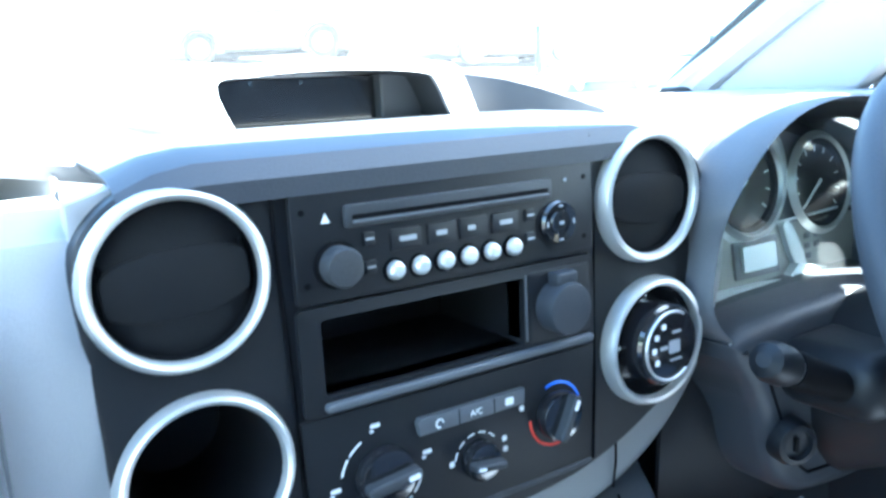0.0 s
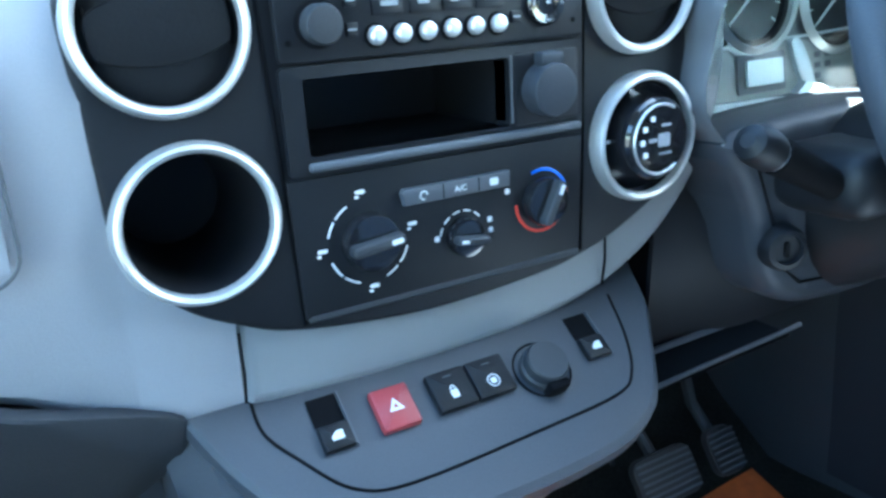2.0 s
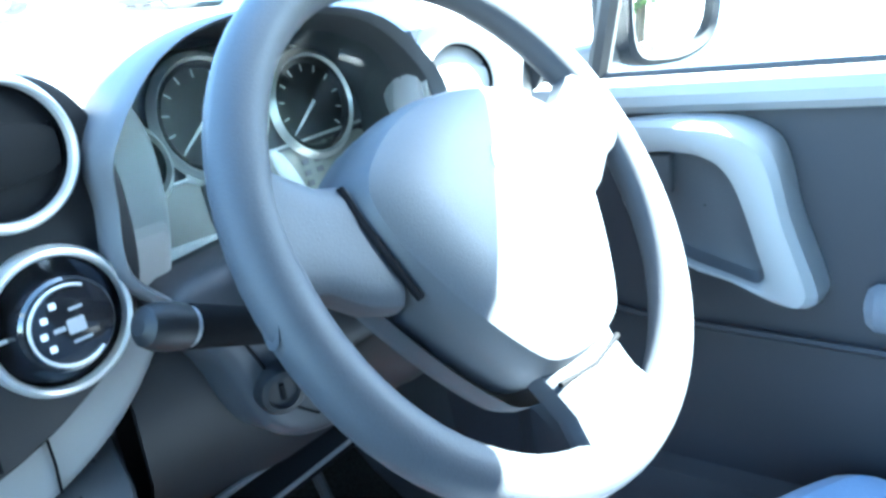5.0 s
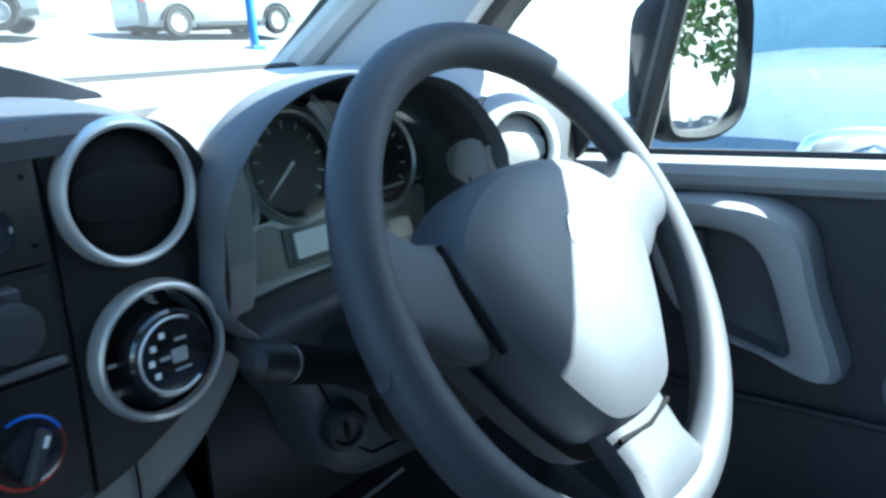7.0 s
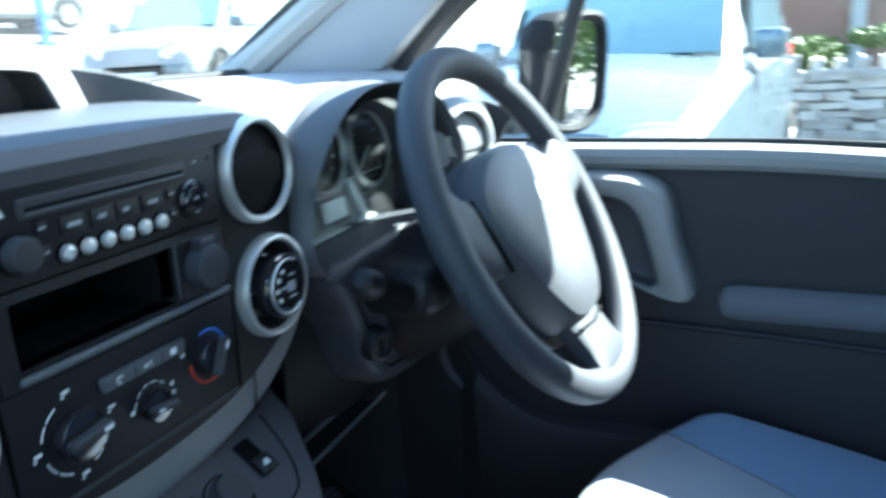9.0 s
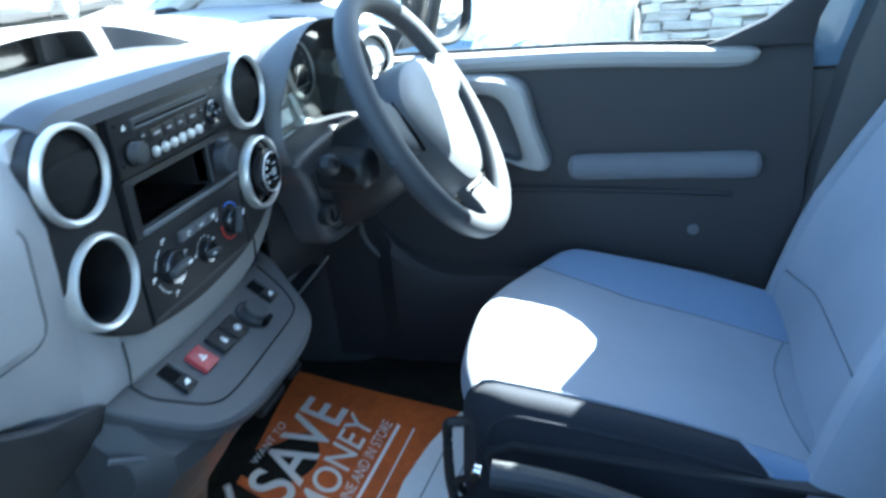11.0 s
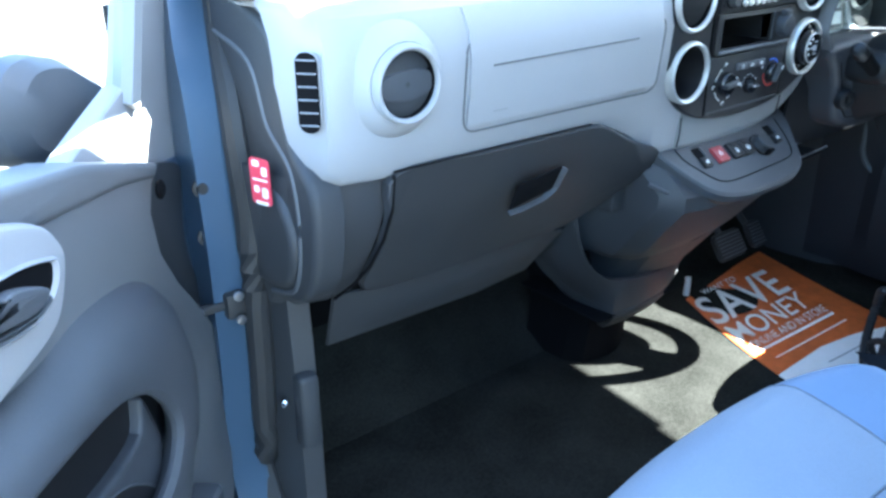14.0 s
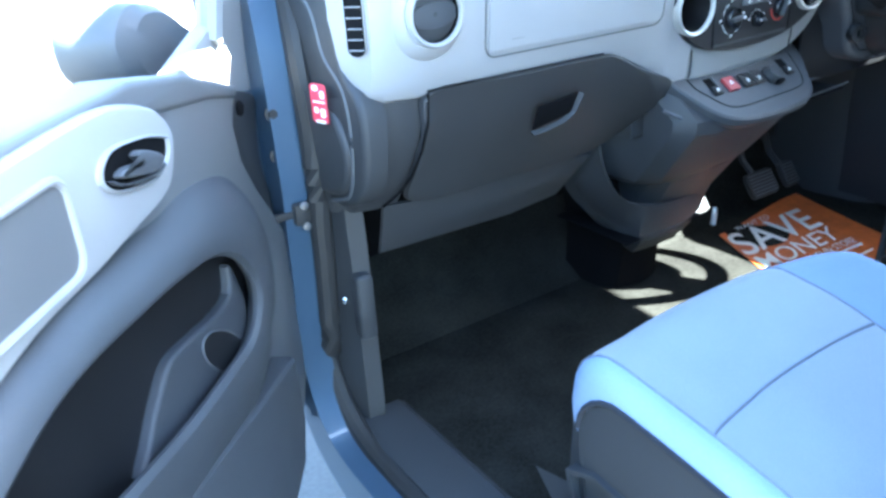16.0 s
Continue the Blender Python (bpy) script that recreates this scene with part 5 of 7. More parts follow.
def spoke(pts, name):
    """A spoke as a lofted bar: centre, half width, half thickness along its length."""
    rows = []
    for i, (x, y, z, w, h) in enumerate(pts):
        a, b = pts[max(i - 1, 0)], pts[min(i + 1, len(pts) - 1)]
        d = Vector((b[0] - a[0], b[1] - a[1], 0)).normalized()
        n = Vector((-d.y, d.x, 0))
        rows.append([Vector((x, y, z)) + n * (w * math.copysign(abs(math.cos(t)) ** 0.6, math.cos(t))) + Vector((0, 0, h * math.copysign(abs(math.sin(t)) ** 0.6, math.sin(t)))) for t in np.linspace(0, 2 * math.pi, 18, endpoint=False)])
    part(name, grid(rows, wrap=True, caps=True), LEATHER, wheel)


for sx in (-1, 1):
    spoke([(sx * 0.100, 0.008, -0.012, 0.040, 0.016), (sx * 0.118, 0.012, -0.010, 0.037, 0.016), (sx * 0.140, 0.022, -0.006, 0.031, 0.015), (sx * 0.158, 0.030, -0.002, 0.034, 0.015), (sx * 0.172, 0.034, 0.0, 0.044, 0.014), (sx * 0.178, 0.036, 0.0, 0.056, 0.010)], "side_spoke")
    part("spoke_gap", tube([(sx * 0.1135, 0.044, 0.004), (sx * 0.1135, 0.02, 0.006), (sx * 0.109, -0.005, 0.006), (sx * 0.100, -0.03, 0.002)], 0.0025, 8), VOID, wheel)
spoke([(0.0, -0.090, -0.012, 0.048, 0.014), (0.0, -0.118, -0.008, 0.042, 0.015), (0.0, -0.140, -0.004, 0.040, 0.015), (0.0, -0.158, 0.0, 0.046, 0.015), (0.0, -0.172, 0.0, 0.062, 0.012), (0.0, -0.178, 0.0, 0.080, 0.009)], "lower_spoke")
part("lower_gap", tube([(-0.038, -0.1185, 0.005), (0.0, -0.1225, 0.0065), (0.038, -0.1185, 0.005)], 0.0022, 8), VOID, wheel)

# ---- pedals ----
for x, w, dy, nm in ((0.225, 0.032, 0.03, "clutch_pedal"), (0.430, 0.050, 0.0, "brake_pedal"), (0.535, 0.026, 0.0, "accelerator_pedal")):
    p = thing(nm, "ribbed black rubber foot pedal", "pedal", "pedals")
    pm = pose(x, 0.205 + dy, 0.105, 55)
    part("rubber_pad", slab(rrect(-w, w, -0.032, 0.032, 0.016, 5), 0.012, pose(0, 0, -0.006), 0.004, 2), RUBBER, p, m=pm)
    for k in range(7):
        part("rib", box(-w * 0.9, w * 0.9, -0.024 + k * 0.008 - 0.0015, -0.024 + k * 0.008 + 0.0015, 0.006, 0.009, 0.001, 1), SLATE, p, m=pm)
    part("arm", tube([(x, 0.213 + dy, 0.105), (x, 0.265 + dy, 0.15), (x, 0.325 + dy, 0.32), (x, 0.37 + dy, 0.45)], 0.008, 8), DARK, p)

# ---- driver door (closed) ----
ddoor = thing("driver_door", "closed charcoal driver door with a grey grab handle", "car door")


def door_x(y, z):
    return 0.700 - 0.015 * math.exp(-((z - 0.30) / 0.14) ** 2) + 0.02 * max(0, (z - 0.56) / 0.08) * (1 if z > 0.56 else 0) * 0.4


zs = (0.03, 0.10, 0.18, 0.26, 0.34, 0.40, 0.46, 0.52, 0.57, 0.605, 0.628, 0.640, 0.645)
part("inner_panel", grid([[(door_x(y, z) + (0.025 if z > 0.642 else (0.006 if z > 0.635 else 0)), y, z) for y in np.linspace(-0.735, 0.16, 23)] for z in zs], thick=0.004), DOORD, ddoor, "moulded inner panel with its shade in the charcoal")
part("window_ledge", grid([[(0.694 + dx * s_, y, 0.632 + 0.011 * min(1.0, max(0.0, (y + 0.60) / 0.2)) + (dz - 0.004) * s_) for dx, dz in ((0.0, -0.018), (-0.008, -0.010), (-0.010, 0.0), (-0.006, 0.010), (0.006, 0.016), (0.03, 0.017))] for y, s_ in [(-0.652, 0.15), (-0.648, 0.5), (-0.638, 0.8), (-0.620, 0.95)] + [(y_, 1.0) for y_ in np.linspace(-0.59, 0.16, 11)]], thick=0.003), BAND, ddoor, "grey window ledge")
part("outer_skin", box(0.745, 0.76, -0.72, 0.3, -0.05, 0.64, 0.004), PAINT, ddoor)
part("armrest_pad", grid([[(0.690 - 0.022 * math.cos(a) * s, y, 0.446 + 0.024 * math.sin(a) * s) for a in np.linspace(-1.5, 1.5, 9)] for y, s in ((-0.340, 0.25), (-0.343, 0.7), (-0.350, 0.92), (-0.37, 1.0), (-0.50, 1.0), (-0.635, 1.0), (-0.655, 0.92), (-0.662, 0.7), (-0.665, 0.25))], thick=0.003), ARMF, ddoor, "grey padded armrest strip")
# grab handle: a thick loop with its recess
HOUT = [(p.x, p.y) for p in catmull([(-0.115, 0.612, 0), (-0.16, 0.619, 0), (-0.205, 0.619, 0), (-0.238, 0.615, 0), (-0.264, 0.603, 0), (-0.277, 0.583, 0), (-0.289, 0.530, 0), (-0.309, 0.472, 0), (-0.310, 0.455, 0), (-0.300, 0.447, 0), (-0.272, 0.449, 0), (-0.238, 0.461, 0), (-0.195, 0.474, 0), (-0.150, 0.490, 0), (-0.118, 0.53, 0), (-0.108, 0.58, 0)], 4, True)]
HINN = [(p.x, p.y) for p in catmull([(-0.135, 0.581, 0), (-0.165, 0.587, 0), (-0.195, 0.588, 0), (-0.212, 0.584, 0), (-0.226, 0.575, 0), (-0.239, 0.555, 0), (-0.254, 0.509, 0), (-0.261, 0.476, 0), (-0.259, 0.467, 0), (-0.251, 0.463, 0), (-0.233, 0.468, 0), (-0.212, 0.475, 0), (-0.180, 0.486, 0), (-0.150, 0.502, 0), (-0.135, 0.535, 0), (-0.130, 0.565, 0)], 4, True)]


def handle_row(k, x, inward=0.0):
    """A closed ring between the outer and the inner outline of the grab handle; it sinks into the panel towards the front."""
    out = []
    for (y0, z0), (y1, z1) in zip(HOUT, HINN):
        y, z = y0 + (y1 - y0) * k, z0 + (z1 - z0) * k
        y, z = y + (-0.20 - y) * inward, z + (0.53 - z) * inward
        sink = max(0.0, min(1.0, (y + 0.20) / 0.09))
        low = max(0.0, min(1.0, (0.50 - z) / 0.06)) * max(0.0, min(1.0, (y + 0.29) / 0.06))
        out.append((x + (0.697 - x) * min(1.0, 0.85 * sink + 0.55 * low), y, z))
    return out


part("grab_handle", grid([handle_row(0.0, 0.699), handle_row(0.0, 0.680), handle_row(0.06, 0.664), handle_row(0.22, 0.656), handle_row(0.5, 0.6545), handle_row(0.80, 0.657), handle_row(0.96, 0.662), handle_row(1.0, 0.669)], wrap=True), BAND, ddoor, "grey moulded grab handle")
part("handle_recess", grid([handle_row(1.0, 0.669), handle_row(1.0, 0.680, 0.03), handle_row(1.0, 0.690, 0.10), handle_row(1.0, 0.6945, 0.25), handle_row(1.0, 0.696, 0.6), handle_row(1.0, 0.696, 0.98)], wrap=True), SWITCHP, ddoor, "dark slate handle recess")
part("latch_lever", box(0.680, 0.690, -0.175, -0.150, 0.545, 0.585, 0.005, 3), DARK, ddoor, "dark release lever")
# map pocket below
pk = []
for z, off in ((0.245, 0.0), (0.235, -0.030), (0.215, -0.038), (0.16, -0.036), (0.08, -0.022), (0.03, -0.01)):
    pk.append([(0.698 + off * (1 if -0.58 < y < 0.03 else 0.3), y, z + (0.10 * max(0, (y + 0.12) / 0.15) ** 2 if z > 0.2 else 0)) for y in np.linspace(-0.63, 0.08, 20)])
part("map_pocket", grid(pk, thick=0.004), DOORD, ddoor, "map pocket in the same darkened trim")
# Pocket opening as a flat near-black plate, its shade in the colour.
part("pocket_mouth", slab([(-y, z) for y, z in smoothed([(0.066, 0.335), (0.050, 0.285), (-0.03, 0.248), (-0.14, 0.236), (-0.10, 0.285), (-0.02, 0.330)], 4)], 0.003, pose(0.692, 0, 0, 90, 0, -90)), VOID, ddoor)
part("pocket_rim", tube(catmull([(0.690, 0.075, 0.40), (0.686, 0.070, 0.35), (0.684, 0.064, 0.305), (0.682, 0.035, 0.272), (0.680, -0.042, 0.240), (0.678, -0.12, 0.222), (0.676, -0.20, 0.212), (0.674, -0.35, 0.212)], 5), 0.006, 8), SLATE, ddoor, "slate pocket rim")
part("panel_plug", lathe([(0.012, 0), (0.013, 0.002), (0.010, 0.004), (0, 0.0045)], pose(0.690, -0.558, 0.327) @ pose(0, 0, 0, 0, -90, 0), 20), SLATE, ddoor)
part("lower_crease", tube([(0.683, -0.62, 0.395), (0.681, -0.40, 0.405), (0.683, -0.15, 0.41), (0.69, 0.05, 0.43)], 0.004, 6), DOORD, ddoor)
win = part("door_glass", grid([[(0.715 - 0.055 * k, y, 0.64 + (0.58 * k)) for y in np.linspace(-0.70 - 0.12 * k, -0.13 - 0.30 * k, 4)] for k in (0, 0.5, 1)]), GLASS, ddoor, "clear side window")
win.visible_shadow = False
q = part("quarter_glass", grid([[(0.715 - 0.05 * k, y, 0.64 + (0.42 * k)) for y in (-0.12 - 0.06 * k, 0.12 - 0.25 * k)] for k in (0, 0.5, 1)]), GLASS, ddoor, "clear quarter window")
q.visible_shadow = False
part("quarter_bar", tube([(0.712, -0.085, 0.64), (0.705, -0.110, 0.72), (0.695, -0.142, 0.82), (0.675, -0.21, 1.02), (0.665, -0.24, 1.12)], 0.0115, 8), RUBBER, ddoor, "black window divider")
part("glass_seal", tube([(0.708, y, 0.6485 + 0.008 * min(1.0, max(0.0, (y + 0.60) / 0.2))) for y in np.linspace(-0.62, 0.12, 8)], 0.005, 6), RUBBER, ddoor)
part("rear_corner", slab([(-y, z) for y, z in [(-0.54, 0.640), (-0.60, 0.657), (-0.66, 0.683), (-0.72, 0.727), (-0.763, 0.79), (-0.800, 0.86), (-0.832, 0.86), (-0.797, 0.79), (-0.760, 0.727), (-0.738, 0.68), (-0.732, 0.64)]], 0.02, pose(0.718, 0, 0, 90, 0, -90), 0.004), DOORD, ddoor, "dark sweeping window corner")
part("mirror_sail", slab([(-y, z) for y, z in [(0.14, 0.64), (-0.02, 0.64), (-0.06, 0.70), (0.04, 0.735), (0.12, 0.70)]], 0.008, pose(0.70, 0, 0, 90, 0, -90), 0.002), DARK, ddoor)


def door_mirror(m, paint):
    dm = thing("door_mirror", "dark-cased exterior door mirror with a bright glass", "door mirror", "door mirrors", m=m)
    out = smoothed([(-0.072, -0.075), (-0.078, 0.0), (-0.068, 0.085), (0.0, 0.10), (0.065, 0.092), (0.078, 0.03), (0.072, -0.06), (0.03, -0.09), (-0.03, -0.092)], 4)
    part("case", dome(out, 0.0, -0.085, ((0.83, 0.06), (0.845, -0.10), (0.93, -0.16), (1.0, -0.10), (1.03, 0.1), (1.0, 0.45), (0.86, 0.75), (0.6, 0.93), (0.3, 1.0), (0.0005, 1.0))), paint, dm)
    part("mirror_glass", slab([(x * 0.85, y * 0.85) for x, y in out], 0.002, pose(0, 0, -0.001)), MIRROR, dm)
    part("foot", box(-0.14, -0.05, -0.085, -0.06, -0.06, -0.01, 0.01, 3), DARK, dm)
    return dm


door_mirror(facing(0.92, -0.085, 0.735, -22, 3), VENTB)

# ---- passenger door (open) ----
HM = Matrix(((-0.625, 0.0, 0.78, -0.845), (-0.78, 0.0, -0.625, 0.12), (0.0, 1.0, 0.0, 0.0), (0, 0, 0, 1)))   # x along the door, y up, z into the cabin
pdoor = thing("passenger_door", "passenger door standing open, charcoal lower trim and grey pull", "car door", m=HM)
TR = [(0.020, 0.588), (0.045, 0.574), (0.058, 0.55), (0.050, 0.505), (0.015, 0.455), (-0.035, 0.40), (-0.075, 0.35), (-0.098, 0.28), (-0.100, 0.20), (-0.07, 0.10), (-0.02, 0.04), (0.08, 0.01), (0.3, 0.0), (0.6, 0.0), (0.92, 0.02), (1.0, 0.1), (1.02, 0.3), (1.0, 0.655), (0.8, 0.655), (0.6, 0.652), (0.4, 0.648), (0.2, 0.638), (0.08, 0.606)]
part("inner_panel", slab(TR, 0.020, pose(0, 0, -0.010), 0.008, 3), DOORP, pdoor, "moulded inner panel, light and sheen in its slate")
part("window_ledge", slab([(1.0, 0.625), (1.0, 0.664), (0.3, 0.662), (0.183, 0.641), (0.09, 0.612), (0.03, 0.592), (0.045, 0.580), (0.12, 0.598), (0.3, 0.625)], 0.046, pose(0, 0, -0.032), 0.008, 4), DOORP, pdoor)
part("door_shell", slab([(-0.115, 0.555), (-0.115, 0.1), (-0.08, 0.0), (0.2, -0.04), (0.95, -0.03), (1.05, 0.1), (1.06, 0.61), (0.3, 0.61)], 0.050, pose(0, 0, -0.065), 0.006), PAINT, pdoor, "blue painted door shell")
part("outer_skin", slab([(-0.10, 0.53), (-0.10, 0.0), (-0.06, -0.07), (0.95, -0.07), (1.08, 0.05), (1.09, 0.58), (0.3, 0.58)], 0.008, pose(0, 0, -0.155), 0.003), PAINT, pdoor)
part("shell_edge", slab([(-0.05, 0.55), (-0.05, 0.02), (0.02, -0.04), (0.06, -0.03), (0.0, 0.06), (0.0, 0.56)], 0.09, pose(0, 0, -0.15), 0.004), PAINT, pdoor)
# Flat dark crescent: shade on the trim's front edge where it curves back.
part("return_shade", slab(smoothed([(0.030, 0.578), (0.060, 0.545), (0.062, 0.515), (0.050, 0.480), (0.015, 0.440), (-0.035, 0.385), (-0.085, 0.335), (-0.108, 0.365), (-0.082, 0.43), (-0.074, 0.48), (-0.086, 0.525), (-0.090, 0.550), (-0.030, 0.572)], 3), 0.0035, pose(0, 0, -0.0148), 0.001), DARK, pdoor, "flat dark crescent, shade of the panel's front edge")
# grey pull panel round the release lever
PUL = smoothed([(0.256, 0.592), (0.260, 0.612), (0.281, 0.631), (0.325, 0.647), (0.384, 0.656), (0.50, 0.655), (0.60, 0.648), (0.66, 0.60), (0.66, 0.52), (0.60, 0.525), (0.52, 0.538), (0.43, 0.541), (0.363, 0.546), (0.301, 0.551), (0.274, 0.563)], 4)
part("pull_panel", slab(PUL, 0.016, pose(0, 0, 0.008), 0.007, 3), GREY, pdoor, "pale grey pull panel")
WELL = smoothed([(0.400, 0.609), (0.392, 0.618), (0.372, 0.6225), (0.322, 0.616), (0.290, 0.607), (0.279, 0.601), (0.284, 0.588), (0.302, 0.579), (0.322, 0.577), (0.375, 0.588), (0.396, 0.599)], 4)
wcx, wcy = sum(p[0] for p in WELL) / len(WELL), sum(p[1] for p in WELL) / len(WELL)
part("lever_well", grid([[(wcx + (x - wcx) * f, wcy + (y - wcy) * f, z) for x, y in WELL] for f, z in ((1.13, 0.0230), (1.10, 0.0265), (1.04, 0.0280), (1.0, 0.0265), (0.97, 0.0245))], wrap=True), GREY, pdoor, "pale grey rim of the lever well")
# Flat near-black plate gives the lever well its dark depth by colour.
part("well_floor", slab([(wcx + (x - wcx) * 0.99, wcy + (y - wcy) * 0.99) for x, y in WELL], 0.0015, pose(0, 0, 0.0236)), VOID, pdoor)
part("release_lever", slab(smoothed([(0.302, 0.592), (0.316, 0.602), (0.340, 0.611), (0.352, 0.610), (0.345, 0.602), (0.372, 0.606), (0.384, 0.602), (0.360, 0.594), (0.322, 0.586)], 4), 0.009, pose(0, 0, 0.0245), 0.003, 3), SLATE, pdoor, "slate release lever")
part("lever_sill", slab(smoothed([(0.296, 0.585), (0.318, 0.583), (0.372, 0.593), (0.394, 0.603), (0.384, 0.595), (0.350, 0.584), (0.312, 0.579)], 4), 0.006, pose(0, 0, 0.0245), 0.002, 2), SWITCHP, pdoor)
CUP = rrect(0.452, 0.590, 0.553, 0.630, 0.018, 5)
# Flat plate in darker slate draws the shading inside the pull.
part("pull_cup", slab(CUP, 0.0015, pose(0, 0, 0.0236)), DOORP, pdoor, "flat slate plate, shading of the pull recess")
part("pull_cup_rim", tube([(x, y, 0.0252) for x, y in CUP], 0.0038, 8, True), GREY, pdoor)
# raised pocket surround, pocket and bottle well
RIM = catmull([(0.66, 0.470, 0), (0.60, 0.495, 0), (0.53, 0.506, 0), (0.43, 0.499, 0), (0.345, 0.489, 0), (0.27, 0.474, 0), (0.21, 0.445, 0), (0.174, 0.405, 0), (0.163, 0.375, 0), (0.178, 0.352, 0), (0.212, 0.340, 0), (0.274, 0.345, 0), (0.367, 0.356, 0), (0.45, 0.372, 0), (0.56, 0.398, 0), (0.64, 0.43, 0)], 5, True)


def rim_row(d, z):
    """The pocket's rim moved outwards by d, less along its upper edge."""
    out, n = [], len(RIM)
    for i, p in enumerate(RIM):
        t = (RIM[(i + 1) % n] - RIM[i - 1]).normalized()
        nx, ny = -t.y, t.x
        if nx * (p.x - 0.40) + ny * (p.y - 0.42) < 0:
            nx, ny = -nx, -ny
        w = 1.0 if d < 0 else 0.25 + 0.75 * max(0.0, min(1.0, 1.15 * max(-nx, -ny)))
        out.append((p.x + nx * d * w, p.y + ny * d * w, z))
    return out


part("pocket_surround", grid([rim_row(0.125, 0.008), rim_row(0.110, 0.022), rim_row(0.085, 0.036), rim_row(0.050, 0.045), rim_row(0.020, 0.0475), rim_row(0.006, 0.046), rim_row(0.0, 0.041), rim_row(0.001, 0.036), rim_row(0.012, 0.026), rim_row(0.05, 0.0125)], wrap=True), SWITCHP, pdoor, "dark slate raised surround")
part("pocket_back", slab([(p[0], p[1]) for p in rim_row(0.045, 0)], 0.002, pose(0, 0, 0.0108)), BLACK, pdoor)
part("pocket_step", slab(smoothed([(0.185, 0.425), (0.199, 0.395), (0.248, 0.395), (0.30, 0.404), (0.359, 0.412), (0.395, 0.395), (0.425, 0.372), (0.45, 0.345), (0.36, 0.328), (0.274, 0.312), (0.205, 0.305), (0.170, 0.325), (0.160, 0.366)], 4), 0.012, pose(0, 0, 0.0128), 0.005, 4), TOPR, pdoor, "dark moulded pocket step")
RINGP = [(0.240 + 0.056 * math.cos(a), 0.344 + 0.028 * math.sin(a) + 0.036 * math.cos(a)) for a in np.linspace(0, 2 * math.pi, 32, endpoint=False)]
# Thin black disc on the step, painted shade of the bottle hole.
part("bottle_well", slab(RINGP, 0.0012, pose(0, 0, 0.0240)), BLACK, pdoor)
part("bottle_ring", tube([(x, y, 0.0250) for x, y in RINGP], 0.0013, 6, True), SLATE, pdoor, "slate bottle ring")
part("corner_pad", slab([(0.068, 0.225), (0.204, 0.252), (0.348, 0.285), (0.60, 0.33), (0.60, 0.05), (0.20, 0.03), (0.09, 0.06), (0.062, 0.12)], 0.036, pose(0, 0, 0.008), 0.010, 3), SWITCHP, pdoor, "dark slate lower pad")
part("panel_plug", lathe([(0.009, 0), (0.010, 0.003), (0.007, 0.005), (0, 0.005)], pose(0.036, 0.566, 0.010), 16), VOID, pdoor)
part("mirror_sail", slab([(0.155, 0.624), (0.03, 0.586), (-0.066, 0.545), (-0.111, 0.545), (-0.143, 0.578), (-0.148, 0.65), (-0.165, 0.73), (-0.115, 0.80), (-0.075, 0.80), (-0.045, 0.74), (0.0, 0.662), (0.055, 0.649)], 0.02, pose(0, 0, -0.040), 0.006, 3), GREY, pdoor, "pale grey mirror mounting plate")
part("window_frame", tube(catmull([(-0.12, 0.62, -0.04), (-0.13, 0.72, -0.035), (-0.04, 0.88, -0.03), (0.14, 1.04, -0.02), (0.34, 1.15, -0.01), (0.7, 1.20, 0.0), (1.0, 1.17, 0.0), (1.06, 1.0, -0.01), (1.05, 0.65, -0.02)], 4), 0.015, 8), PAINT, pdoor, "blue painted window frame")
part("quarter_bar", tube([(0.002, 0.640, -0.022), (-0.030, 0.70, -0.022), (-0.058, 0.76, -0.022), (-0.03, 0.88, -0.024), (0.04, 0.955, -0.024)], 0.014, 8), BAND, pdoor, "grey window divider")
mir = thing("door_mirror", "dark-cased exterior mirror beyond the open passenger door", "door mirror", "door mirrors", m=HM)
MO = smoothed([(0.118, 0.668), (0.075, 0.698), (0.0, 0.691), (-0.06, 0.662), (-0.112, 0.630), (-0.06, 0.604), (0.0, 0.590), (0.058, 0.596), (0.106, 0.622)], 4)
mc = sum(p[0] for p in MO) / len(MO), sum(p[1] for p in MO) / len(MO)
part("case", grid([[(mc[0] + (x - mc[0]) * s, mc[1] + (y - mc[1]) * s, h) for x, y in MO] for s, h in ((0.0005, -0.068), (0.4, -0.069), (0.75, -0.074), (0.94, -0.088), (1.0, -0.11), (0.97, -0.152), (0.93, -0.162))], wrap=True), SLATE, mir)
part("mirror_glass", slab([(mc[0] + (x - mc[0]) * 0.92, mc[1] + (y - mc[1]) * 0.92) for x, y in MO], 0.004, pose(0, 0, -0.164)), MIRROR, mir)
part("foot", tube([(-0.02, 0.605, -0.12), (-0.05, 0.585, -0.09), (-0.07, 0.60, -0.045)], 0.020, 10), DARK, mir)

# ---- seats ----


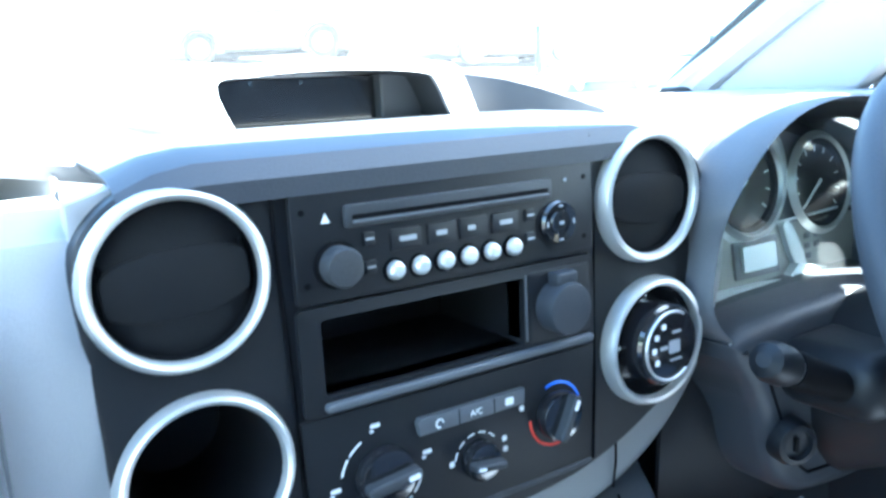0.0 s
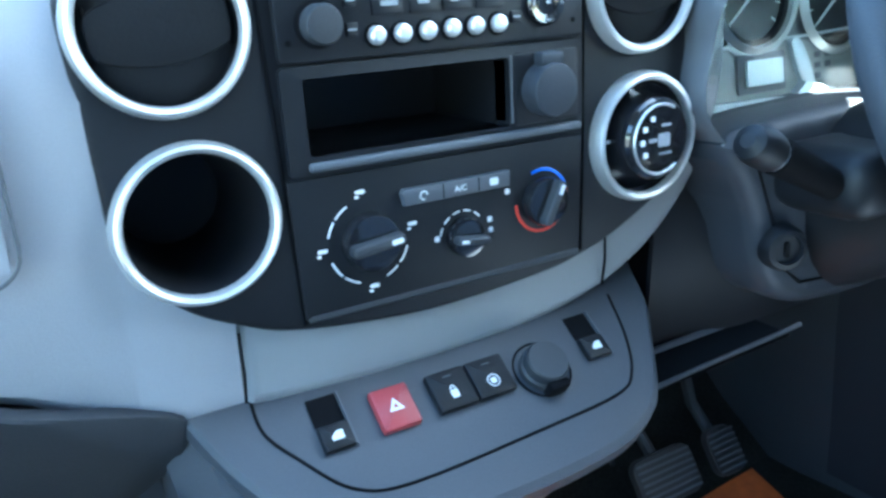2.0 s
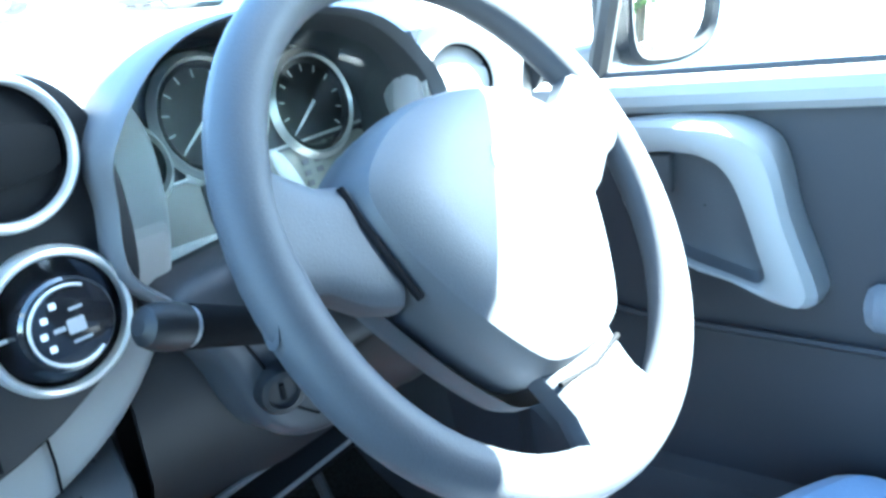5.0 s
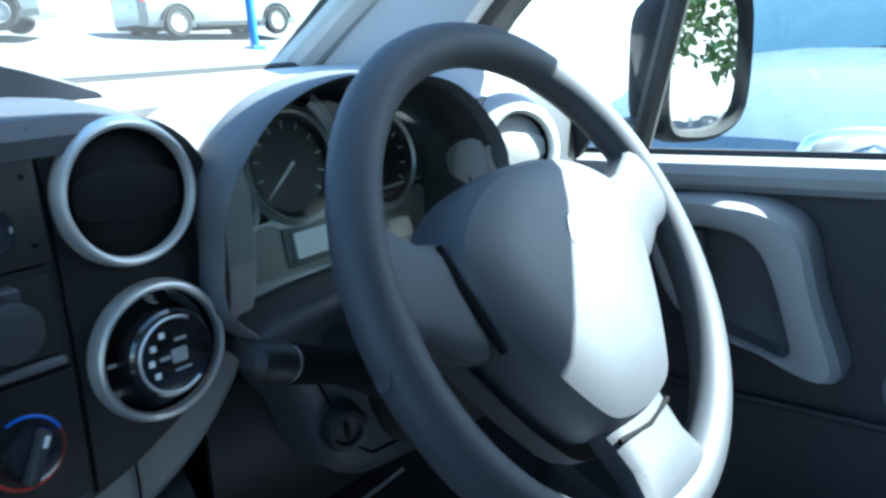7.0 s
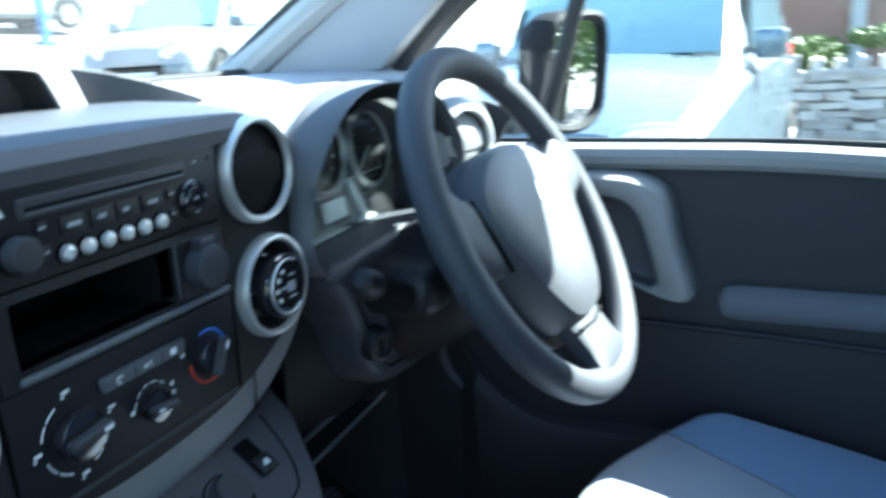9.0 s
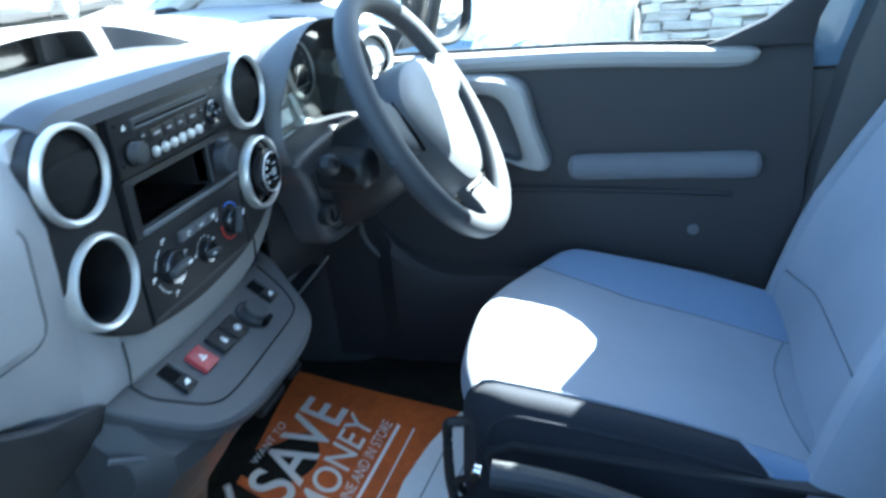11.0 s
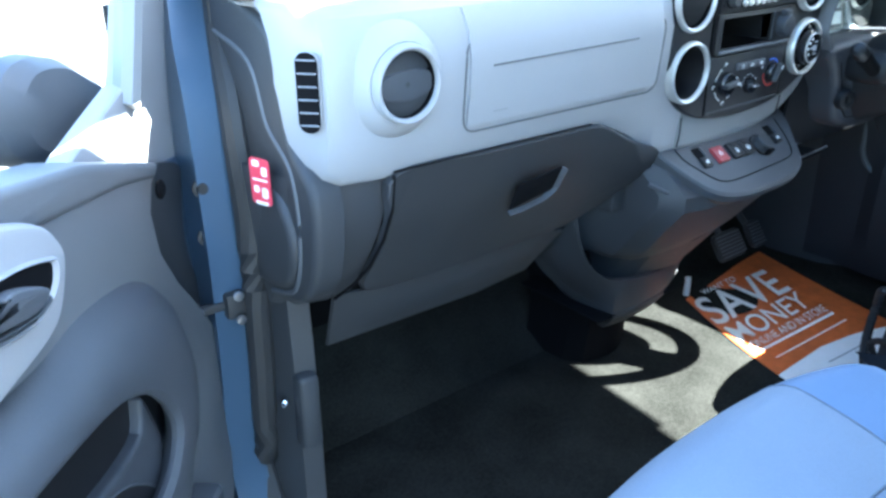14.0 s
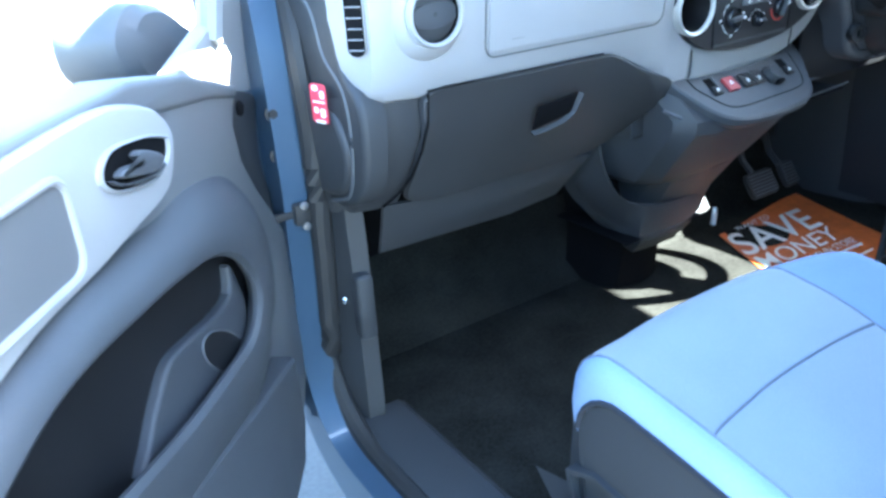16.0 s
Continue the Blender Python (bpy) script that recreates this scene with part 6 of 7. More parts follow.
def seat(name, label, cx, left_mat, right_mat, left_h, right_h, zt, yf, side_mat, depth=0.46, seams=(-0.56, 0.56, 0.6), drop=0.088, taper=0.0, notch=None, lead=0.0):
    """A front seat: panelled cushion with bolsters, dark base, piping and a backrest."""
    st = thing(name, label, "car seat", "front seats", m=pose(cx, 0, 0))
    w = 0.245

    def surf(s, t):
        a = abs(s)
        bol = (left_h if s < 0 else right_h * (1 - taper * t)) * max(0.0, min(1.0, (a - 0.50) / 0.34)) ** 1.6
        if a <= 0.88:
            x, dz = w * 0.90 * s / 0.88, bol
        elif a <= 1.12:
            ph = (a - 0.88) / 0.24 * math.pi / 2
            x, dz = math.copysign(w * (0.90 + 0.10 * math.sin(ph)), s), bol - 0.035 * (1 - math.cos(ph))
        else:
            x, dz = math.copysign(w * (1.0 + 0.02 * math.sin((a - 1.12) * 8)), s), bol - 0.035 - (a - 1.12) * 0.45
        x *= 1 - (0.36 if cx < 0 and s > 0 else 0.0) * min(1.0, max(0.0, (t - 0.36) / 0.4)) ** 1.2
        r = 0.055 if cx < 0 else 0.042
        front = yf - (0.085 * (min(a, 1.2) / 1.2) ** 3 if cx < 0 or s < 0 else 0.17 * (min(a, 1.2) / 1.2) ** 1.7)
        if t < 0.25:
            th = (1 - t / 0.25) * radians(105)
            y, z = front - r + r * math.sin(th), zt - r * (1 - math.cos(th)) - (0.02 if t == 0 else 0)
        else:
            k = (t - 0.25) / 0.75
            y, z = front - r - (depth - r) * k, zt - drop * k + 0.012 * math.sin(k * math.pi)
        pillow = 0.006 * math.sin(min(1, max(0, (t - 0.1) / 0.5)) * math.pi) * max(0, math.cos(s * math.pi * 0.9))
        return (x, y, z + dz + pillow)

    ts = [k / 26 for k in range(27)]

    sl, sr, tc = seams

    def edge(s, t):
        """A seam's place across the cushion; the right one leans outwards towards the front by lead."""
        return s + (lead * max(0.0, 1 - t / 0.55) if 0 < s < 1 else 0.0)

    def patch(s0, s1, t0, t1, n=10):
        tt = [t0 + (t1 - t0) * k / 20 for k in range(21)]
        return grid([[surf(edge(s0, t) + (edge(s1, t) - edge(s0, t)) * i / n, t) for i in range(n + 1)] for t in tt], thick=0.012)

    part("front_panel", patch(sl + 0.003, sr - 0.003, 0.06, tc - 0.002, 16), FABRIC, st, "grey-blue cloth panel")
    part("rear_panel", patch(sl + 0.003, sr - 0.003, tc + 0.003, 1.06, 16), FABRIC, st, "grey-blue cloth panel")
    if notch is None:
        part("left_bolster", patch(-1.10, sl - 0.003, 0.03, 1.0), left_mat, st)
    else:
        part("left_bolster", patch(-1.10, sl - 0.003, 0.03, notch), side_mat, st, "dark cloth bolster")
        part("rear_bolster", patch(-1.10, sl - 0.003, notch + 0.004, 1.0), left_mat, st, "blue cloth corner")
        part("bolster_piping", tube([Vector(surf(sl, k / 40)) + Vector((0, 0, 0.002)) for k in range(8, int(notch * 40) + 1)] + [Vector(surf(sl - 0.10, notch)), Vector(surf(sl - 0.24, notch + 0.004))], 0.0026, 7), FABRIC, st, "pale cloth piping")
    part("right_bolster", patch(sr + 0.003, 1.10, 0.03, 1.06), right_mat, st)
    part("left_side", patch(-1.50, -1.105, 0.0, 1.0 if notch is None else 0.90, 8), side_mat, st, "dark cloth side")
    part("right_side", patch(1.105, 1.50, 0.0, 1.0, 8), side_mat, st, "dark cloth side")
    part("front_apron", grid([[surf(s, 0.0 if k == 0 else 0.03) if k < 2 else (surf(s, 0)[0], surf(s, 0)[1] + 0.01, 0.10) for s in np.linspace(-1.3, 1.3, 17)] for k in (1, 0, 2)], thick=0.006), side_mat, st, "dark cloth apron")
    for s in (-1.10, 1.10):
        part("piping", tube([Vector(surf(s, t)) + Vector((0, 0, 0.003)) for t in ts[1:]], 0.0032, 7), DARKF, st)
    for s in (sl, sr) if notch is None else (sr,):
        part("seam", tube([Vector(surf(edge(s, t), t)) + Vector((0, 0, 0.0005)) for t in ts[2:]], 0.0013, 6), SEAM, st)
    part("cross_seam", tube([Vector(surf(s, tc)) + Vector((0, 0, 0.0005)) for s in np.linspace(sl, sr, 16)], 0.0013, 6), SEAM, st)
    base_y = yf - 0.30
    part("base", box(-0.235, 0.235, yf - 0.47, yf - 0.06, 0.07, zt - 0.045 - drop, 0.02, 3), DARK, st, "charcoal seat base")
    for sx in (-0.19, 0.19):
        part("rail", box(sx - 0.018, sx + 0.018, yf - 0.50, yf - 0.01, 0.002, 0.035, 0.004), STEEL, st)
        part("riser", box(sx - 0.015, sx + 0.015, yf - 0.42, yf - 0.12, 0.03, 0.09, 0.004), DARK, st)

    # backrest
    def back(s, t):
        a = abs(s)
        z = zt + 0.003 - drop + 0.65 * t
        bol = (0.038 if cx < 0 else 0.055 * min(1.0, 0.35 + 2.2 * max(0, t))) * max(0.0, min(1.0, (a - 0.45) / 0.35)) ** 1.5 * (1 - 0.5 * t)
        y = yf - depth - 0.020 - (0.26 if cx < 0 else 0.36) * t + 0.02 * math.sin(t * math.pi)
        wide = w * (1.02 - 0.16 * t ** 3)
        if a <= 0.9:
            return (wide * s / 0.9 * 0.93, y + bol, z)
        ph = (a - 0.9) / 0.35 * math.pi / 2
        return (math.copysign(wide * (0.93 + 0.07 * math.sin(ph)), s), y + bol - 0.10 * (1 - math.cos(ph)), z)

    def bpatch(s0, s1, t0=0.0, t1=1.0, n=10):
        return grid([[back(s0 + (s1 - s0) * i / n, t0 + (t1 - t0) * k / 14) for i in range(n + 1)] for k in range(15)], thick=-0.012)

    part("back_lower_panel", bpatch(-0.8, 0.85, -0.06, 0.12), FABRIC, st, "grey-blue cloth panel")
    part("back_panel", bpatch(-0.8, 0.85, 0.125, 1.0), FABRIC, st, "grey-blue cloth panel")
    part("back_left_bolster", bpatch(-1.2, -0.805, -0.06), FABRIC if cx > 0 else left_mat, st)
    part("back_right_bolster", bpatch(0.855, 1.2, -0.06), FABRIC if cx > 0 else BLUEF, st)
    part("back_shell", grid([[(x * 0.95, yf - depth - 0.155 - (0.26 if cx < 0 else 0.36) * t, zt - 0.03 + 0.6 * t) for x in (-w, 0, w)] for t in (0, 0.5, 1)], thick=0.02), DARKF, st)
    part("side_shield", grid([[(sx * (w + 0.012), y, z) for y, z in ((yf - 0.07, 0.17), (yf - 0.06, 0.215), (yf - 0.10, 0.232), (yf - 0.3, 0.215), (yf - 0.52, 0.19))] for sx in (-0.93, -1.0)], thick=0.006), DARK, st, "charcoal side shield")
    part("head_rest", box(-0.12, 0.12, yf - depth - 0.38, yf - depth - 0.28, zt + 0.64, zt + 0.80, 0.04, 4), FABRIC, st)
    for sx in (-0.06, 0.06):
        part("head_rest_post", tube([(sx, yf - depth - 0.31, zt + 0.52), (sx, yf - depth - 0.33, zt + 0.66)], 0.006, 8), CHROME, st)
    return st


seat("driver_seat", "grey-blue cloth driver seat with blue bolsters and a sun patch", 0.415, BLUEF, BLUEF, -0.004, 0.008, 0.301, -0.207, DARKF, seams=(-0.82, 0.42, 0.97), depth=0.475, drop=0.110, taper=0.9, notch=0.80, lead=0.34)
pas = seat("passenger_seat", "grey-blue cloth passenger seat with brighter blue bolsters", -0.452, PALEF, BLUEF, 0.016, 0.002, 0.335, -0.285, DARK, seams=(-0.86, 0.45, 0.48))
part("seat_pocket_bin", box(-0.30, -0.262, -0.60, -0.36, 0.08, 0.20, 0.014, 3), DARK, pas)
bar = thing("seat_adjuster_bar", "black bent tube seat adjuster below the driver cushion", "adjuster bar")
part("tube", tube(catmull([(0.175, -0.27, 0.10), (0.185, -0.225, 0.085), (0.205, -0.205, 0.12), (0.212, -0.205, 0.20), (0.20, -0.215, 0.232), (0.215, -0.25, 0.225)], 5), 0.0075, 8), RUBBER, bar)
part("cross_tube", tube(catmull([(0.175, -0.255, 0.16), (0.20, -0.215, 0.13), (0.23, -0.235, 0.07)], 5), 0.006, 8), RUBBER, bar)
part("release_lever", tube([(0.10, -0.33, 0.06), (0.16, -0.36, 0.055)], 0.006, 8), STEEL, bar)

# ---- between the seats ----
tray = thing("storage_tray", "shallow grey storage tray between the seats", "tray")
part("rim", grid([[(-0.095 + x, -0.52 + y, z) for x, y in src] for src, z in ((rrect(-0.062, 0.058, -0.070, 0.075, 0.012, 3), 0.175), (rrect(-0.060, 0.056, -0.068, 0.073, 0.012, 3), 0.205), (rrect(-0.052, 0.048, -0.060, 0.065, 0.010, 3), 0.207), (rrect(-0.050, 0.046, -0.058, 0.063, 0.010, 3), 0.16))], wrap=True), DARK, tray)
part("mat", slab(rrect(-0.145, -0.049, -0.578, -0.457, 0.008, 3), 0.003, pose(0, 0, 0.172)), SLATE, tray, "slate rubber mat")
part("body", box(-0.153, -0.041, -0.586, -0.449, 0.02, 0.172, 0.006), DARK, tray)
hb = thing("handbrake_lever", "black handbrake lever beside the driver seat", "handbrake")
part("grip", tube(catmull([(0.055, -0.30, 0.268), (0.058, -0.34, 0.262), (0.065, -0.40, 0.245), (0.07, -0.48, 0.215), (0.075, -0.56, 0.18), (0.08, -0.64, 0.14)], 4), 0.0165, 12), DARK, hb)
part("button", lathe([(0.007, 0), (0.007, 0.008), (0.004, 0.011), (0, 0.011)], pose(0.0555, -0.288, 0.271) @ pose(0, 0, 0, -78), 16), CHROME, hb)
part("boot", grid([[(0.07 + s * 0.04 * math.cos(a), -0.60 + s * 0.07 * math.sin(a), z) for a in np.linspace(0, 2 * math.pi, 16, endpoint=False)] for z, s in ((0.12, 1.1), (0.14, 1.0), (0.155, 0.8), (0.18, 0.55))], wrap=True), DARKF, hb)


def buckle(x, y, z, turn):
    b = thing("seat_belt_buckle", "black belt buckle with a red release button", "belt buckle", "belt buckles", m=pose(x, y, z, 12, 0, turn))
    part("body", box(-0.030, 0.030, -0.012, 0.012, -0.075, 0.0, 0.006, 3), DARK, b)
    part("red_button", box(-0.027, 0.027, -0.009, 0.009, -0.004, 0.010, 0.003, 2), REDP, b, "red release button")
    part("stalk", box(-0.015, 0.015, -0.004, 0.004, -0.14, -0.07, 0.002, 1), DARKF, b)
    return b


buckle(0.116, -0.636, 0.196, 102)
buckle(-0.075, -0.72, 0.215, 10)
cupw = thing("rear_cup_well", "round black cup well behind the tray", "cup holder")
part("ring", lathe([(0.040, 0), (0.042, 0.005), (0.046, 0.005), (0.048, 0)], pose(0.10, -0.655, 0.13), 28), DARK, cupw)
part("well", lathe([(0.040, 0.001), (0.038, -0.05), (0, -0.05)], pose(0.10, -0.655, 0.13), 28), VOID, cupw)
bott = thing("green_bottle", "small green bottle lying between the seats", "bottle")
part("body", lathe([(0, 0), (0.024, 0.002), (0.026, 0.01), (0.026, 0.07), (0.02, 0.09), (0.011, 0.10), (0.011, 0.12)], pose(-0.02, -0.80, 0.155) @ pose(0, 0, 0, 75, 0, 60), 20), GREENG, bott)
part("cap", lathe([(0.012, 0), (0.012, 0.014), (0, 0.014)], pose(-0.02, -0.80, 0.155) @ pose(0, 0, 0, 75, 0, 60) @ pose(0, 0, 0.12), 16), WHITE, bott)

# ---- paper floor cover with print ----
paper = thing("paper_floor_cover", "orange and white printed paper cover on the driver floor", "paper sheet")
PA, PB, PC, PD = (0.290, 0.207), (0.645, 0.242), (0.50, -0.262), (0.138, -0.232)


def sheet_z(x, y):
    return 0.011 + 0.0022 * math.sin(11 * x + 4 * y) * math.sin(7 * y - 3 * x + 1) + 0.006 * max(0.0, (y - 0.15) / 0.1) * math.sin(9 * x) ** 2


def sheet_pt(u, v, lift=0.0):
    x = (PA[0] * (1 - u) + PB[0] * u) * (1 - v) + (PD[0] * (1 - u) + PC[0] * u) * v
    y = (PA[1] * (1 - u) + PB[1] * u) * (1 - v) + (PD[1] * (1 - u) + PC[1] * u) * v
    x -= 0.022 * math.sin(math.pi * v) * (1 - u)
    return Vector((x, y, sheet_z(x, y) + lift))


def wave(u):
    return float(np.interp(u, (0, 0.15, 0.42, 0.7, 1.0), (0.665, 0.66, 0.655, 0.69, 0.755)))


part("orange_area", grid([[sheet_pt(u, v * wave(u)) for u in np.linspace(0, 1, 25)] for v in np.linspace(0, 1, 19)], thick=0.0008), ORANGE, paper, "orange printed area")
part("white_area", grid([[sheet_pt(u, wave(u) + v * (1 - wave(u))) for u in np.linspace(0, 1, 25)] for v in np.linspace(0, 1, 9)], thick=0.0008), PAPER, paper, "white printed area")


def lay(bm, quad):
    """Lays a unit square of print over four corners of the sheet: upper left, upper right, lower left, lower right."""
    tl, tr, bl, br = quad
    for v in bm.verts:
        a, b = v.co.x, v.co.y
        x, y = ((tl[i] * (1 - a) + tr[i] * a) * b + (bl[i] * (1 - a) + br[i] * a) * (1 - b) for i in (0, 1))
        v.co = (x, y, sheet_z(x, y) + 0.0011)
    return bm


def print_text(text, quad, name, matl, bold=0.0):
    bm = letters(text, 1.0, Matrix.Identity(4), "LEFT", 0.0, 1.0, bold)
    xs, ys = [v.co.x for v in bm.verts], [v.co.y for v in bm.verts]
    bmesh.ops.triangulate(bm, faces=bm.faces)
    bmesh.ops.transform(bm, matrix=Matrix.Diagonal((1 / (max(xs) - min(xs)), 1 / (max(ys) - min(ys)), 1, 1)) @ pose(-min(xs), -min(ys), 0), verts=bm.verts)
    part(name, lay(bm, quad), matl, paper, smooth=False)


def print_bar(quad, name, matl):
    part(name, lay(grid([[(k / 8, j, 0) for k in range(9)] for j in (0, 1)]), quad), matl, paper, smooth=False)


print_text("WANT TO", ((0.349, 0.211), (0.468, 0.204), (0.341, 0.194), (0.456, 0.186)), "heading", PAPER)
print_text("SAVE", ((0.289, 0.193), (0.557, 0.180), (0.240, 0.090), (0.518, 0.081)), "large_word", WHITE, 0.012)
print_text("MONEY", ((0.241, 0.080), (0.516, 0.074), (0.218, 0.021), (0.480, 0.015)), "large_word", WHITE, 0.008)
print_text("ONLINE AND IN STORE", ((0.225, 0.014), (0.497, 0.004), (0.216, -0.007), (0.483, -0.020)), "subtitle", WHITE)
print_bar(((0.210, -0.014), (0.484, -0.028), (0.206, -0.020), (0.479, -0.036)), "small_print", PAPER)
print_bar(((0.222, -0.049), (0.473, -0.062), (0.221, -0.052), (0.472, -0.066)), "small_print", PAPER)
for quad in (((0.287, -0.121), (0.422, -0.134), (0.286, -0.124), (0.421, -0.137)), ((0.330, -0.172), (0.430, -0.180), (0.329, -0.175), (0.429, -0.183)), ((0.38, -0.196), (0.47, -0.204), (0.379, -0.199), (0.469, -0.207))):
    print_bar(quad, "fine_print", GREYP)
for quad, matl in ((((0.236, -0.163), (0.258, -0.166), (0.238, -0.188), (0.258, -0.190)), REDP), (((0.200, -0.162), (0.226, -0.163), (0.203, -0.186), (0.228, -0.186)), OLIVE)):
    print_bar(quad, "square_mark", matl)

# ---- outside ----


def ground_z(x, y):
    k = max(0.0, y - 1.5)
    return -0.47 + 0.155 * k - 0.155 * max(0, k - 18) - 0.02 * max(0.0, x - 2)


gx = [-300, -80, -30, -15, -8, -4, -2, 0, 2, 4, 6, 8, 12, 16, 24, 40, 90, 300]
gy = [-300, -80, -20, -8, -3, 0, 1.5, 3, 5, 8, 12, 16, 20, 26, 40, 90, 300]
tagged(part("ground", grid([[(x, y, ground_z(x, y)) for x in gx] for y in gy], thick=-0.2), TARMAC), "sunlit pale tarmac of a car park", "ground", kind="structure")


def parked_car(label, paint, m, L=4.0, W=1.7, Hh=1.45, name="parked_car"):
    """A hatchback: lofted body, cabin, glazing, wheels, lights and wipers. Nose along local +x, ground at z = 0."""
    c = thing(name, label, "car", "parked cars", m=m)
    secs = [(-0.5, 0.72, 0.30, 0.86), (-0.47, 0.92, 0.24, 0.95), (-0.30, 1.0, 0.20, 0.97), (0.0, 1.0, 0.20, 0.97), (0.16, 1.0, 0.20, 0.96), (0.30, 0.98, 0.20, 0.90), (0.42, 0.93, 0.22, 0.80), (0.48, 0.84, 0.24, 0.68), (0.505, 0.66, 0.30, 0.52)]
    rows = []
    for u, w, z0, z1 in secs:
        hw = W / 2 * w
        rows.append([(u * L, y * hw, z) for y, z in ((-0.92, z0), (-1, z0 + 0.12), (-1.0, (z0 + z1) / 2), (-0.97, z1 - 0.08), (-0.86, z1), (-0.4, z1 + 0.035), (0, z1 + 0.045), (0.4, z1 + 0.035), (0.86, z1), (0.97, z1 - 0.08), (1.0, (z0 + z1) / 2), (1, z0 + 0.12), (0.92, z0))])
    part("body", grid(rows, wrap=True, caps=True), paint, c)
    cab = [(-0.47, 0.93, 0.86), (-0.40, 1.25, 0.84), (-0.30, Hh - 0.03, 0.78), (-0.1, Hh, 0.76), (0.03, Hh - 0.04, 0.76), (0.20, 0.93, 0.88)]
    part("cabin", grid([[(u * L, y * W / 2 * w, z - dz) for y, dz in ((-1.06, max(0, z - 0.9)), (-1.0, max(0, z - 0.9) * 0.35), (-0.9, 0.03), (-0.45, 0.0), (0, -0.012), (0.45, 0.0), (0.9, 0.03), (1.0, max(0, z - 0.9) * 0.35), (1.06, max(0, z - 0.9)))] for u, z, w in cab]), paint, c)
    part("windscreen", grid([[(u * L + 0.012, y * W / 2 * w, z + 0.012) for y in (-0.86, -0.4, 0, 0.4, 0.86)] for u, z, w in ((0.045, Hh - 0.09, 0.78), (0.11, Hh - 0.26, 0.82), (0.185, 0.975, 0.88))], thick=0.006), TINT, c, "blue-tinted windscreen")
    part("rear_window", grid([[(u * L - 0.014, y * W / 2 * w, z + 0.008) for y in (-0.8, 0, 0.8)] for u, z, w in ((-0.325, Hh - 0.09, 0.76), (-0.445, 1.0, 0.85))], thick=0.006), TINT, c)
    for s in (-1, 1):
        for u0, u1 in ((-0.27, -0.11), (-0.095, 0.06)):
            part("side_window", grid([[(u * L, s * (W / 2 * (0.825 + 0.012) + (0.055 if z < 1.1 else 0.0)), z) for u in (u0 - (0.02 if z < 1.1 else 0), (u0 + u1) / 2, u1 + (0.055 if z < 1.1 and u1 > 0 else 0))] for z in (0.99, Hh - 0.12)], thick=0.006), TINT, c)
        for u in (-0.31, 0.32):
            wh = part("wheel", lathe([(0.18, -0.09), (0.29, -0.095), (0.315, -0.06), (0.315, 0.06), (0.29, 0.095), (0.18, 0.09)], None, 28), TYRE, c, m=pose(u * L, s * (W / 2 - 0.07), 0.315) @ pose(0, 0, 0, 90))
            part("rim", lathe([(0.20, 0.085), (0.19, 0.10), (0.15, 0.075), (0.05, 0.09), (0, 0.095)] if s < 0 else [(0.20, -0.085), (0.19, -0.10), (0.15, -0.075), (0.05, -0.09), (0, -0.095)], None, 20), ALLOY, wh)
            part("wheel_arch", tube([(u * L + 0.36 * math.cos(a), s * (W / 2 + 0.002), 0.315 + 0.36 * math.sin(a)) for a in np.linspace(0.1, math.pi - 0.1, 14)], 0.03, 6), TYRE, c)
        part("headlight", dome(smoothed([(-0.24, -0.06), (-0.20, 0.07), (0.0, 0.10), (0.18, 0.06), (0.16, -0.07), (-0.05, -0.10)], 3), 0, 0.05), CHROME, c, "clear headlight", m=pose(0.465 * L, s * W * 0.33, 0.66) @ pose(0, 0, 0, 0, 0, s * 32) @ pose(0, 0, 0, 90, 0, 90))
        part("tail_light", box(-0.49 * L, -0.468 * L, s * W * 0.40 - 0.08, s * W * 0.40 + 0.08, 0.74, 0.95, 0.02), REDP, c)
        part("door_mirror", box(0.135 * L - 0.06, 0.135 * L + 0.06, s * (W / 2 + 0.03) - 0.09, s * (W / 2 + 0.03) + 0.09, 0.94, 1.08, 0.03, 3), paint, c)
        part("wiper", tube([(0.195 * L, s * 0.1 + 0.1, 0.965), (0.205 * L, s * 0.35 + 0.1, 0.965)], 0.008, 6), RUBBER, c)
    part("grille", box(0.497 * L, 0.508 * L, -0.36, 0.36, 0.40, 0.52, 0.01), VOID, c)
    part("plate", box(0.508 * L, 0.512 * L, -0.26, 0.26, 0.34, 0.44, 0.004), WHITE, c)
    part("rear_plate", box(-0.505 * L, -0.5 * L, -0.26, 0.26, 0.60, 0.71, 0.004), mat("plate_yellow", (0.7, 0.5, 0.05), 0.5) if name == "estate_car" else WHITE, c)
    part("sill_trim", box(-0.2 * L, 0.2 * L, -W / 2 - 0.004, W / 2 + 0.004, 0.2, 0.27, 0.02), TYRE, c)
    return c


near_car = parked_car("pale blue hatchback parked nose towards the van", NPAINT, pose(5.27, 0.58, -0.535, 0, 0, 175), 4.0, 1.75, 1.50)
for ch in near_car.children:
    if ch.name.split(".")[0] not in ("wheel", "wheel_arch"):
        ch.matrix_basis = Matrix.Diagonal((1, 1, 1.2, 1)) @ ch.matrix_basis
parked_car("silver hatchback parked side-on across the car park", WPAINT, pose(11.35, 15.1, ground_z(11.35, 15.1), 0, 0, -5), 4.0, 1.65, 1.45)
parked_car("silver hatchback parked across the car park", WPAINT, pose(5.9, 15.8, ground_z(5.9, 15.8), 0, 0, 145), 4.0, 1.7, 1.45)
parked_car("silver hatchback parked near the exit", WPAINT, pose(8.6, 7.4, ground_z(8.6, 7.4) - 0.15, 0, 0, 200), 3.9, 1.65, 1.45)
parked_car("pale blue hatchback parked beside the open door", CPAINT, pose(-4.2, 4.6, ground_z(-4.2, 4.6), 8, 0, 100), 4.0, 1.7, 1.45)
